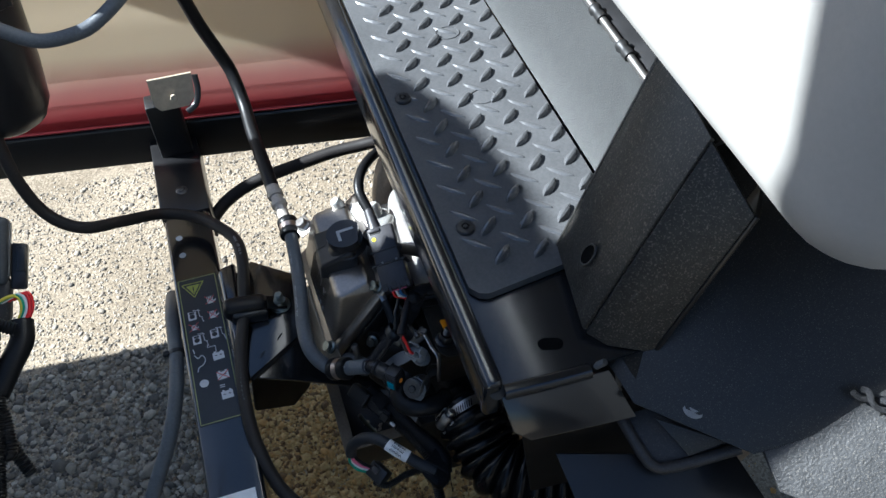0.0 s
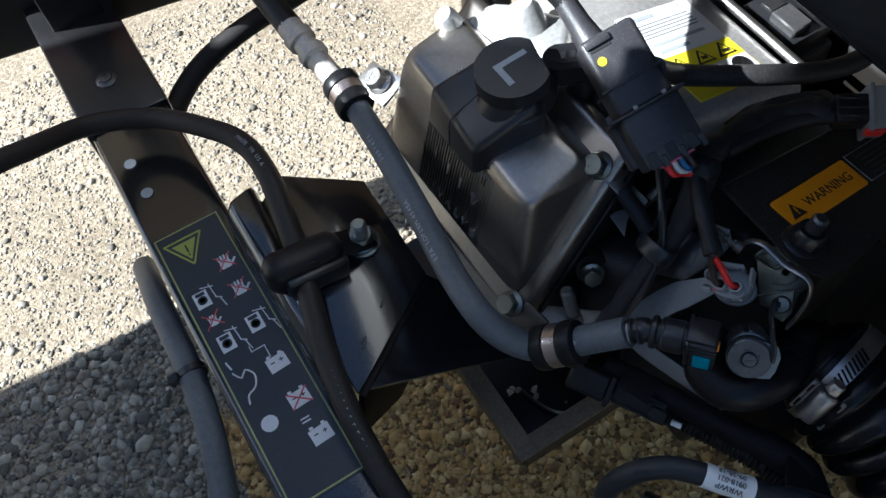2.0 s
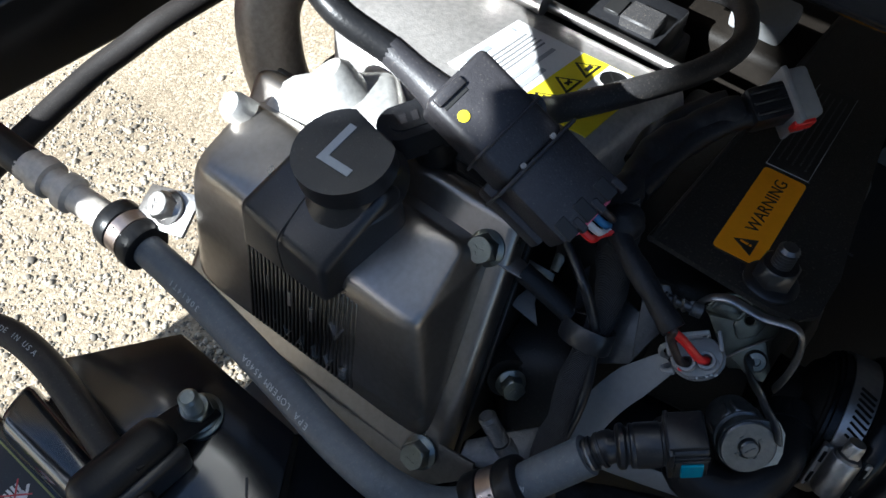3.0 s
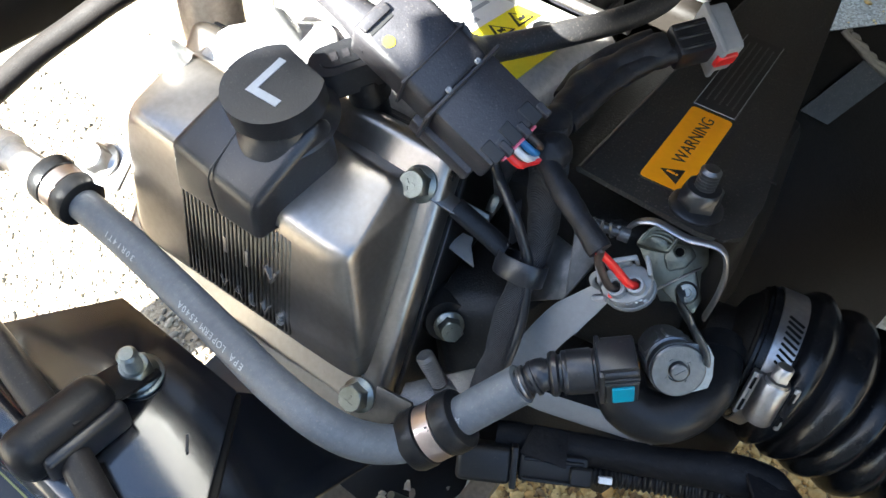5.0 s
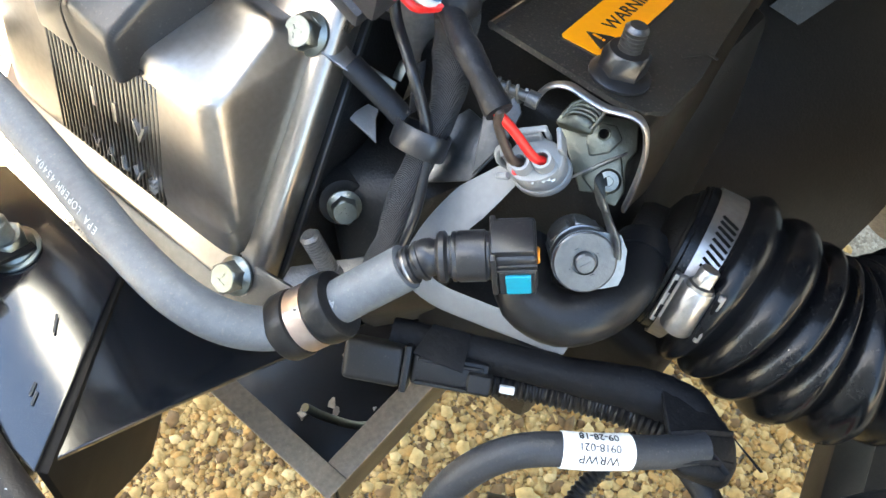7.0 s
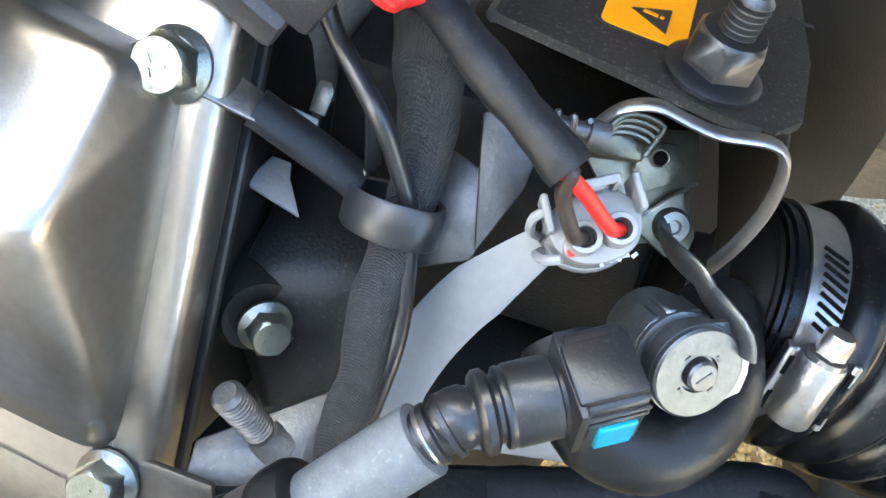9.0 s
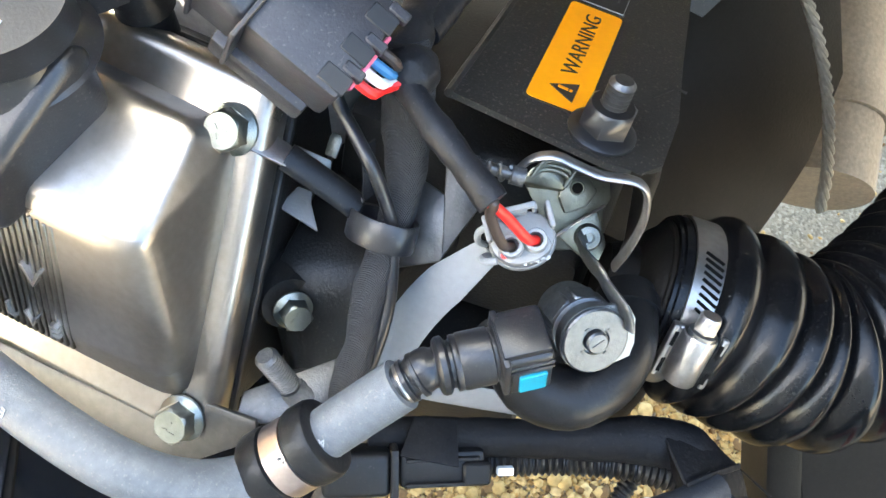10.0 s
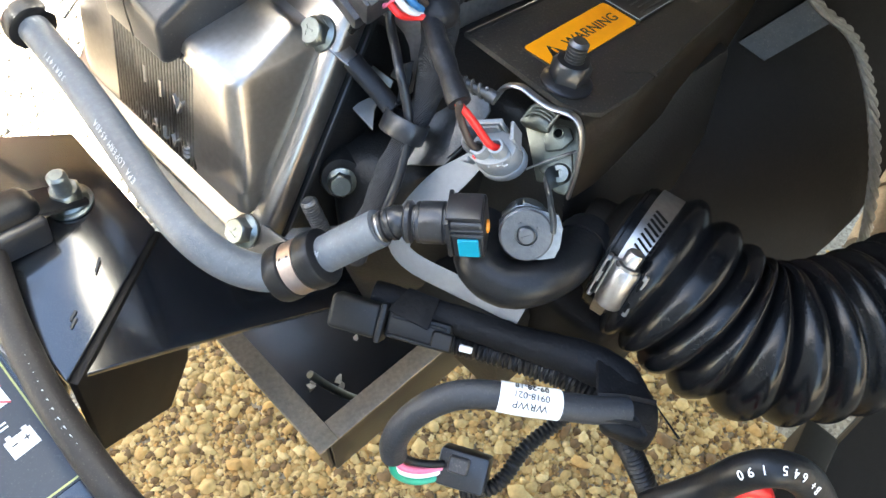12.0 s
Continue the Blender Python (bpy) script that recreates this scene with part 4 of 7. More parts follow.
def build_engine():
    e = thing("engine_block", (0.2, 0.62, 0.2), "dark cast engine block and cylinder head below the step", "engine")
    g = [Vector(p) for p in ((0.1385, 0.5655, 0.5140), (0.0575, 0.5485, 0.4256), (0.056, 0.712, 0.424), (0.136, 0.714, 0.5112))]
    mid = sum(g, Vector()) / 4
    part("cylinder_head", hull([mid + (p - mid) * 0.96 - GN * 0.012 for p in g] + [mid + (p - mid) * 0.93 - GN * 0.07 for p in g], 0.006, 2), M_HEAD, e)
    part("gasket", hull([mid + (p - mid) * 1.004 - GN * 0.0160 for p in g] + [mid + (p - mid) * 1.004 - GN * 0.0128 for p in g], 0.0006, 1), M_INK, e)
    part("crankcase", hull([(0.12, 0.57, 0.36), (0.12, 0.76, 0.36), (0.17, 0.56, 0.24), (0.17, 0.76, 0.24), (0.42, 0.56, 0.24), (0.42, 0.78, 0.24), (0.42, 0.56, 0.40), (0.42, 0.78, 0.40), (0.2, 0.57, 0.44), (0.2, 0.76, 0.44)], 0.01, 2), M_HEAD, e)
    part("bolt_boss", lathe([(0.0001, -0.02), (0.0150, -0.02), (0.0105, -0.002), (0.0095, 0.0), (0.0001, 0.0)], axes(None, (-0.55, -0.65, 0.5), (0.1093, 0.5490, 0.4418)), 28), M_HEAD, e)
    part("lower_casting", hull([(0.09, 0.53, 0.40), (0.12, 0.56, 0.30), (0.20, 0.50, 0.30), (0.20, 0.50, 0.44), (0.13, 0.52, 0.45), (0.11, 0.56, 0.45), (0.2, 0.57, 0.45), (0.2, 0.57, 0.3)], 0.008, 2), M_HEAD, e)
    part("carburettor_body", hull([(0.190, 0.47, 0.474), (0.172, 0.51, 0.478), (0.165, 0.56, 0.480), (0.30, 0.47, 0.46), (0.30, 0.57, 0.46), (0.17, 0.465, 0.44), (0.15, 0.56, 0.40), (0.30, 0.46, 0.34), (0.30, 0.57, 0.34), (0.165, 0.46, 0.40)], 0.006, 2), M_HEAD, e)
    part("sump_wall", hull([(x, y, z) for x in (0.135, 0.215) for y in (0.462, 0.535) for z in (0.30, 0.378)], 0.006, 2), M_HEAD, e)
    # pale aluminium castings catching the sun behind the valve cover
    a = thing("intake_casting", (0.15, 0.68, 0.49), "bare aluminium cylinder casting and exhaust port", "casting")
    part("port", lathe([(0.0135, -0.02), (0.0135, 0.009), (0.011, 0.013), (0.0001, 0.013)], axes(None, (-0.2, 0.55, 0.8), (0.145, 0.672, 0.510)), 24), M_ALU, a)
    part("boss", hull([(0.118, 0.70, 0.505), (0.14, 0.70, 0.515), (0.17, 0.66, 0.515), (0.14, 0.63, 0.515), (0.13, 0.70, 0.45), (0.19, 0.66, 0.45), (0.15, 0.62, 0.45)], 0.005, 2), M_ALU, a)
    part("lug", lathe([(0.007, -0.012), (0.007, 0.006), (0.0055, 0.009), (0.0001, 0.009)], axes(None, (-0.5, 0.2, 0.85), (0.112, 0.700, 0.510)), 18), M_ALU, a)

    c = thing("valve_cover", (0.09, 0.64, 0.43), "bronze-silver metal valve cover with a dark ribbed side", "valve cover")
    part("flange", hull([p - GN * 0.0125 for p in g] + [p + GN * 0.003 for p in g], 0.0052, 4), M_COVER, c)
    part("dome", softened([(0.0778, 0.5735, 0.5022), (0.116, 0.579, 0.512), (0.118, 0.702, 0.512), (0.0790, 0.6975, 0.5080), (0.0655, 0.5615, 0.4520), (0.0620, 0.698, 0.4370), (0.131, 0.5705, 0.5000), (0.0635, 0.5585, 0.4270), (0.0635, 0.706, 0.4270), (0.131, 0.706, 0.5000)]), M_COVER, c)
    # ribbed side: fine upright ribs between a top and a bottom line
    top0, top1 = Vector((0.0785, 0.6000, 0.4955)), Vector((0.0765, 0.6620, 0.4990))
    bot0, bot1 = Vector((0.0634, 0.6000, 0.4325)), Vector((0.0612, 0.6620, 0.4350))
    out = Vector((-0.973, 0, 0.23))
    part("rib_ground", slab([top0 + out * 0.0010, top1 + out * 0.0010, bot1.lerp(top1, 0.09) + out * 0.0010, bot0.lerp(top0, 0.09) + out * 0.0010], 0.004, 0), M_RIB, c)
    ribs = []
    n = 27
    for i in range(n):
        f = (i + 0.5) / n
        p, q = top0.lerp(top1, f), bot0.lerp(bot1, f)
        q = q.lerp(p, 0.10)
        ribs.append(box(axes((q - p), out, (p + q) / 2 + out * 0.0018), ((q - p).length * 0.98, 0.0013, 0.0016), 0.0003, 1))
    part("ribs", joined(*ribs), M_RIB, c, "fine raised ribs")
    # raised lettering on the ribs; the row above is mostly hidden by the filler neck
    upv = (top0 - bot0).normalized()
    mx = axes((0, -1, 0.0), out, bot0 + upv * 0.0150 + out * 0.0034)
    for k, ch in enumerate("EVLAV"):
        text("raised_letter", ch, 0.0086, mx @ Matrix.Translation((-0.0055 - 0.0083 * k, 0, 0)), M_STEEL, c, 0.0011)
    for k in (5, 6):
        part("raised_stroke", bars(mx @ Matrix.Translation((-0.0055 - 0.0083 * k, 0, 0)), [(0, 0, 0.0012, 0.0062, 0.3 * (k - 5.5))], 0.0018), M_STEEL, c)
    mx2 = axes((0, -1, 0.0), out, bot0 + upv * 0.0385 + out * 0.0034)
    text("raised_letter", "V", 0.0125, mx2 @ Matrix.Translation((-0.0100, 0, 0)), M_STEEL, c, 0.0011)
    for x in (-0.024, -0.037, -0.050):
        part("raised_stroke", bars(mx2, [(x, 0.001, 0.0018, 0.009, 0)], 0.0018), M_STEEL, c)
    part("pressed_crease", tube([(0.1222, 0.577, 0.4990), (0.099, 0.5695, 0.4715), (0.068, 0.5590, 0.4360)], 0.0026, 10, 0.004), M_COVER, c)
    f = thing("oil_filler", (0.09, 0.635, 0.5), "black plastic oil filler neck on the valve cover", "oil filler")
    part("neck_block", hull([(0.0690, 0.6105, 0.4930), (0.0708, 0.6110, 0.5140), (0.0700, 0.6625, 0.4900), (0.0722, 0.6570, 0.5198), (0.104, 0.6035, 0.5345), (0.104, 0.6480, 0.5365), (0.112, 0.6020, 0.50), (0.114, 0.6600, 0.50), (0.112, 0.6050, 0.5310), (0.112, 0.6480, 0.5330)], 0.0036, 4), M_PLAS, f)
    part("mould_seam", tube([(0.0688, 0.634, 0.496), (0.0704, 0.634, 0.5160), (0.078, 0.634, 0.5212), (0.088, 0.633, 0.5272)], 0.0004, 6, 0.003), M_INK, f)
    up = axes((1, 0, 0), (-0.10, 0.02, 1.0), (0.1055, 0.6250, 0.5245))
    part("collar", lathe([(0.0225, 0.001), (0.0190, 0.0050), (0.0176, 0.0082), (0.0172, 0.0110), (0.0001, 0.0110)], up, 40), M_PLAS, f)
    part("cap_skirt", lathe([(0.0165, 0.0086), (0.0182, 0.0090), (0.0190, 0.0104), (0.0190, 0.0120), (0.0001, 0.0120)], up, 36), M_PLAS, f, "rounded underside of the cap")
    ring = [(0.0198 * math.cos(t), 0.0198 * math.sin(t)) for t in [radians(27 + 8.0 * i) for i in range(36)]]
    cap = part("filler_cap", prism(ring, up @ Matrix.Translation((0, 0, 0.0205)), 0.0096, 0.0020, 4), M_PLAS, f, "black cap with one flat side")
    L = up @ Matrix.Translation((0, 0, 0.02075)) @ Matrix.Rotation(radians(-90), 4, "Z")
    lm = bars(L, [(-0.0042, 0.0015, 0.0034, 0.019, 0), (0.0035, -0.0063, 0.0120, 0.0034, 0)])
    part("letter", lm, M_GREYINK, cap, "pale embossed letter L")
    bolt((0.1245, 0.5735, 0.5038), GN, 0.0112, "zinc flange bolt at the upper corner of the valve cover", head=0.58, flange=0.0078, group="valve cover bolts")
    bolt((0.0612, 0.5595, 0.4350), GN, 0.0112, "greenish zinc flange bolt at the lower corner of the valve cover", head=0.58, flange=0.0078, turn=(0.3, 1, 0), group="valve cover bolts")
    bolt((0.0690, 0.7175, 0.4700), (-0.5, 0.1, 0.86), 0.0120, "dull steel bolt on the hose clip behind the valve cover", head=0.6, flange=0.0085, material=M_STEEL, group="valve cover bolts")
    bolt((0.1073, 0.5465, 0.4438), (-0.55, -0.65, 0.5), 0.0095, "zinc flange bolt on the black cylinder head boss", head=0.6, flange=0.0068)
    s = thing("lower_cover_bracket", (0.05, 0.6, 0.42), "bare steel bracket strip along the foot of the valve cover", "bracket")
    part("strip", slab([(0.0559, 0.6597, 0.4278), (0.0568, 0.6064, 0.4287), (0.0584, 0.5671, 0.4305), (0.0668, 0.5590, 0.4396), (0.0690, 0.5370, 0.4420), (0.0650, 0.5345, 0.4375), (0.0540, 0.5500, 0.4256), (0.0450, 0.5653, 0.4158), (0.0467, 0.6177, 0.4177), (0.0505, 0.6599, 0.4218)], 0.0022, 0.0005), M_STRIP, s)
    part("spacer", lathe([(0.0062, -0.004), (0.0062, 0.0016), (0.0001, 0.0016)], axes(None, GN, (0.0612, 0.5595, 0.4335)), 24), M_STUD, s)
    part("edge", slab([(0.0540, 0.5500, 0.4248), (0.0450, 0.5653, 0.4150), (0.0467, 0.6177, 0.4169), (0.0477, 0.6177, 0.4100), (0.0460, 0.5653, 0.4080), (0.0550, 0.5500, 0.4170)], 0.0018, 0.0004), M_DSTEEL, s)
    st = thing("strap_clip", (0.127, 0.55, 0.49), "steel strap from the cover bolt, black coated, looped round the harness", "clip")
    part("steel_end", slab([(0.1185, 0.5740, 0.5050), (0.1280, 0.5765, 0.5055), (0.1312, 0.5700, 0.5030), (0.1318, 0.5585, 0.4975), (0.1250, 0.5565, 0.4965), (0.1215, 0.5690, 0.5025)], 0.0014, 0.0005), M_STEEL, st)
    part("coated_strap", tube([(0.1280, 0.5585, 0.4970), (0.1288, 0.5500, 0.4925), (0.1296, 0.5420, 0.4882), (0.1300, 0.5350, 0.4842)], 0.0044, 14, 0.003, flat=0.36, up=(0.8, 0.2, 0.4)), M_RUB, st)
    lm = axes((0.3, 0.9, -0.3), (0.67, 0.13, 0.73), (0.1285, 0.5262, 0.4815)) @ Matrix.Diagonal((1.12, 0.88, 1, 1))
    part("loop", lathe([(0.0094, -0.0042), (0.0104, -0.0046), (0.0108, -0.0040), (0.0108, 0.0040), (0.0104, 0.0046), (0.0094, 0.0042), (0.0094, -0.0042)], lm, 36), M_PLAS, st, "glossy coated loop round the wires")
    part("loop_tail", slab([(0.1342, 0.5392, 0.4870), (0.1300, 0.5390, 0.4810), (0.1270, 0.5345, 0.4800), (0.1315, 0.5345, 0.4870)], 0.0012, 0.0004), M_PLAS, st)
    return e


build_engine()


# ---- fuel hose with clips ----
HOSE = [(0.051, 0.7316, 0.458), (0.0495, 0.69, 0.455), (0.046, 0.65, 0.4525), (0.042, 0.617, 0.4535), (0.0375, 0.585, 0.456), (0.0365, 0.557, 0.4565), (0.042, 0.5405, 0.4495), (0.0525, 0.5290, 0.4435), (0.0640, 0.5200, 0.4480), (0.0775, 0.5095, 0.4597), (0.0905, 0.4990, 0.4717)]


def build_fuel():
    h = thing("fuel_hose", (0.05, 0.6, 0.44), "grey rubber fuel hose curving round the valve cover", "hose")
    part("rubber_tube", tube(HOSE, 0.0080, 24, 0.003), M_FHOSE, h)
    line = glide(HOSE, 0.001)
    # lettering along the hose, laid on its upper side
    def along(words, at, size, turn):
        i = int(len(line) * at)
        tdir = (line[min(i + 4, len(line) - 1)] - line[i - 4]).normalized()
        nrm = Vector((-0.62, -0.12, 0.78))
        nrm = (nrm - tdir * nrm.dot(tdir)).normalized()
        tdir = tdir * turn
        # bend each letter on to the cord
        d = 0.0
        for ch in words:
            j = int(len(line) * at + turn * d / 0.001)
            if 4 < j < len(line) - 5:
                t = (line[j + 4] - line[j - 4]).normalized()
                n2 = (Vector((-0.62, -0.12, 0.78)) - t * t.dot(Vector((-0.62, -0.12, 0.78)))).normalized()
                if ch != " ":
                    text("hose_print", ch, size, axes(t * turn, n2, line[j] + n2 * 0.00825), M_GREYINK, h, 0.00008)
            d += size * 0.72
    along("EPA LOPERM", 0.52, 0.0042, -1)
    along("4540A", 0.40, 0.0042, -1)
    along("4540A", 0.90, 0.0042, -1)
    along("30R14T1", 0.22, 0.0040, -1)
    up = thing("steel_fuel_line", (0.043, 0.85, 0.46), "black hose with a crimped steel fitting rising to the tank", "hose")
    part("fitting", lathe([(0.0075, 0.0), (0.0075, 0.028), (0.0098, 0.030), (0.0098, 0.036), (0.0078, 0.037), (0.0078, 0.044), (0.0100, 0.045), (0.0104, 0.052), (0.0088, 0.053), (0.0088, 0.062)], axes(None, (-0.10, 0.985, 0.12), (0.0505, 0.737, 0.4585)), 24), M_FIT, up)
    part("rubber_tube", tube([(0.0445, 0.797, 0.466), (0.041, 0.85, 0.472), (0.038, 0.90, 0.476), (0.037, 0.946, 0.486), (0.031, 0.983, 0.514), (0.02, 0.993, 0.545), (0.005, 0.999, 0.588), (-0.01, 0.999, 0.65), (-0.03, 0.995, 0.72)], 0.0088, 16, 0.006), M_RUB, up)
    for (p, ax, lab) in (((0.051, 0.7300, 0.4578), (0.03, 0.99, 0.06), "rubber-lined steel hose clip on the bolted tab"), ((0.0640, 0.5200, 0.4480), (0.62, -0.54, 0.56), "rubber-lined steel hose clip under the fuel hose end")):
        k = thing("hose_clip", p, lab, "clip", "hose clips")
        m = axes(None, ax, p)
        half = [(0.0110, 0.0130), (0.0121, 0.0124), (0.0127, 0.0110), (0.0128, 0.0062), (0.0124, 0.0046), (0.0112, 0.0040)]
        part("rubber_liner", lathe([(0.0080, -0.0130)] + [(r, -h) for r, h in half] + [(r, h) for r, h in reversed(half)] + [(0.0080, 0.0130)], m, 36), M_RUB, k)
        part("steel_band", lathe([(0.0110, -0.0036), (0.0120, -0.0036), (0.0120, 0.0036), (0.0110, 0.0036)], m, 36), M_BAND, k)
        part("band_print", bars(axes(None, (-0.55, -0.2, 0.8), Vector(p) + Vector((-0.55, -0.2, 0.8)) * 0.0121), [(0.0012, 0.0018 * (i - 2), 0.0008, 0.0010, 0.2 * i) for i in range(5)]), M_DSTEEL, k)
    tb = thing("clip_tab", (0.06, 0.715, 0.48), "bent steel tab joining hose clip and cover", "bracket")
    part("tab", slab([(0.055, 0.733, 0.462), (0.073, 0.734, 0.472), (0.081, 0.706, 0.476), (0.062, 0.702, 0.467)], 0.002, 0.0006), M_STEEL, tb)
    sb = thing("clip_stud", (0.084, 0.535, 0.43), "black threaded stud with a steel base plate", "stud")
    part("thread", stud((0.0870, 0.5345, 0.4300), (-0.04, 0.39, 0.92), 0.0040, 0.0230, 0.0014), M_DSTEEL, sb)
    part("base", lathe([(0.0085, -0.002), (0.0085, 0.0), (0.006, 0.0022), (0.0045, 0.004), (0.0001, 0.004)], axes(None, (-0.04, 0.39, 0.92), (0.0870, 0.5345, 0.4300)), 20), M_DSTEEL, sb)
    part("plate", slab([(0.068, 0.545, 0.4330), (0.078, 0.548, 0.4335), (0.104, 0.524, 0.437), (0.1, 0.516, 0.435), (0.078, 0.525, 0.4305)], 0.0018, 0.0005), M_DSTEEL, sb)
    q = thing("quick_connector", (0.1, 0.485, 0.47), "black ribbed quick connector with a blue-green release tab", "connector")
    end, elbow, mid = Vector((0.0905, 0.4990, 0.4717)), Vector((0.0968, 0.4939, 0.4754)), Vector((0.1142, 0.4725, 0.4792))
    part("barb", lathe([(0.0001, -0.003), (0.0058, -0.003), (0.0058, 0.0012), (0.0066, 0.0013), (0.0067, 0.0026), (0.0055, 0.0030), (0.0055, 0.0046), (0.0070, 0.0050), (0.0070, 0.0062), (0.0062, 0.0067), (0.0062, 0.0100), (0.0001, 0.0100)], axes(None, elbow - end, end), 30), M_PLAS, q)
    d = (mid - elbow).normalized()
    m = axes((-0.79, -0.61, 0.07), d, mid - d * 0.0300)
    part("barb_tip", ringed(tuple(end + (elbow - end).normalized() * 0.0006), tuple(elbow - end), 0.0056, 0.0007), M_STEEL, q, "bright metal edge inside the hose end")
    part("ribbed_body", lathe([(0.0001, -0.0062), (0.0030, -0.0056), (0.0052, -0.0036), (0.0064, -0.0005), (0.0066, 0.0022), (0.0060, 0.0034), (0.0060, 0.0042), (0.0078, 0.0046), (0.0087, 0.0056), (0.0087, 0.0072), (0.0078, 0.0079), (0.0070, 0.0083), (0.0070, 0.0092), (0.0083, 0.0096), (0.0085, 0.0104), (0.0082, 0.0112), (0.0086, 0.0118), (0.0086, 0.0205), (0.0080, 0.0210), (0.0080, 0.0218), (0.0088, 0.0222), (0.0088, 0.0240), (0.0001, 0.0240)], m, 36), M_PLAS, q)
    part("housing", box(m @ Matrix.Translation((0, 0.0, 0.0302)), (0.0176, 0.0182, 0.0138), 0.0016, 3), M_PLAS, q)
    part("collar", box(m @ Matrix.Translation((0.0004, -0.0004, 0.0232)), (0.0186, 0.0196, 0.0020), 0.0006, 2), M_PLAS, q)
    part("top_shelf", box(m @ Matrix.Translation((0.0010, -0.0100, 0.0295)), (0.0130, 0.0030, 0.0140), 0.0008, 2), M_PLAS, q)
    for y in (-0.0060, -0.0035):
        part("side_ridge", box(m @ Matrix.Translation((0.0090, y, 0.0302)), (0.0010, 0.0009, 0.0136), 0.0003, 1), M_PLAS, q)
    part("tab_frame", box(m @ Matrix.Translation((0.0086, 0.0034, 0.0305)), (0.0014, 0.0128, 0.0122), 0.0005, 1), M_PLAS, q)
    part("release_tab", box(m @ Matrix.Translation((0.0094, 0.0034, 0.0308)), (0.0018, 0.0098, 0.0082), 0.0004, 1), M_TEAL, q, "blue-green release tab")
    part("orange_seal", ringed(tuple(mid + d * 0.0076 + Vector((0.000, 0.000, -0.001))), tuple(d), 0.0022, 0.0006), M_ORANGE, q, "orange sealing ring behind the housing")
    r = thing("fuel_rail_end", (0.13, 0.46, 0.47), "zinc-plated fuel rail end with a retaining clip", "fuel fitting")
    ax = Vector((-0.60, -0.50, 0.62)).normalized()
    f = Vector((0.1272, 0.4537, 0.4785))
    mr = axes((0.60, -0.78, 0), ax, f)
    part("barrel", lathe([(0.0001, -0.024), (0.0094, -0.024), (0.0102, -0.019), (0.0102, -0.0085), (0.0090, -0.008), (0.0090, -0.0062), (0.0104, -0.0058), (0.0108, -0.0048), (0.0108, -0.0016), (0.0001, -0.0016)], mr, 36), M_BZINC, r)
    for turn in (20, 80, 140, 200, 260, 320):
        part("wrench_flat", box(mr @ Matrix.Rotation(radians(turn), 4, "Z") @ Matrix.Translation((0.0082, 0, -0.0135)), (0.0040, 0.0088, 0.0085), 0.0006, 1), M_BZINC, r)
    part("face_washer", lathe([(0.0104, -0.0016), (0.0106, -0.0002), (0.0100, 0.0003), (0.0044, 0.0003), (0.0042, -0.0008), (0.0036, -0.0008)], mr, 40), M_STUD, r)
    for turn in (0, 90, 180, 270):
        part("washer_notch", box(mr @ Matrix.Rotation(radians(turn + 35), 4, "Z") @ Matrix.Translation((0.0052, 0, 0.0004)), (0.0007, 0.0014, 0.0003), 0), M_DSTEEL, r)
    part("centre_pin", lathe([(0.0036, -0.001), (0.0036, 0.0014), (0.0030, 0.0020), (0.0001, 0.0021)], mr, 24), M_STUD, r)
    part("pin_slot", box(mr @ Matrix.Rotation(0.5, 4, "Z") @ Matrix.Translation((0, 0, 0.0021)), (0.0040, 0.0004, 0.0003), 0), M_DSTEEL, r)
    ear = [(0.0106 * math.cos(t), 0.0106 * math.sin(t)) for t in [radians(75 + 15 * k) for k in range(15)]] + [(0.0070, -0.0100), (0.0125, -0.0085), (0.0140, -0.0040), (0.0140, 0.0040), (0.0115, 0.0090)]
    part("clip_ear", prism(ear, mr @ Matrix.Translation((0, 0, -0.0024)), 0.0016, 0.0004), M_BZINC, r, "rosy zinc retaining plate")
    part("clip_strap", tube([(0.1350, 0.4468, 0.4805), (0.1372, 0.4490, 0.4835), (0.1405, 0.4535, 0.4835), (0.1448, 0.4573, 0.4810), (0.1469, 0.4605, 0.4826), (0.1520, 0.4655, 0.4790), (0.1590, 0.4690, 0.4735), (0.1640, 0.4690, 0.4710)], 0.0046, 12, 0.0015, flat=0.26, up=(0.3, 0.2, -0.9)), M_BZINC, r)


def ringed(place, axis, r, tube_r, sides=26):
    m = axes(None, axis, place)
    prof = [(r + tube_r * math.cos(a), tube_r * math.sin(a)) for a in (2 * math.pi * k / 8 for k in range(9))]
    return lathe(prof, m, sides)


build_fuel()


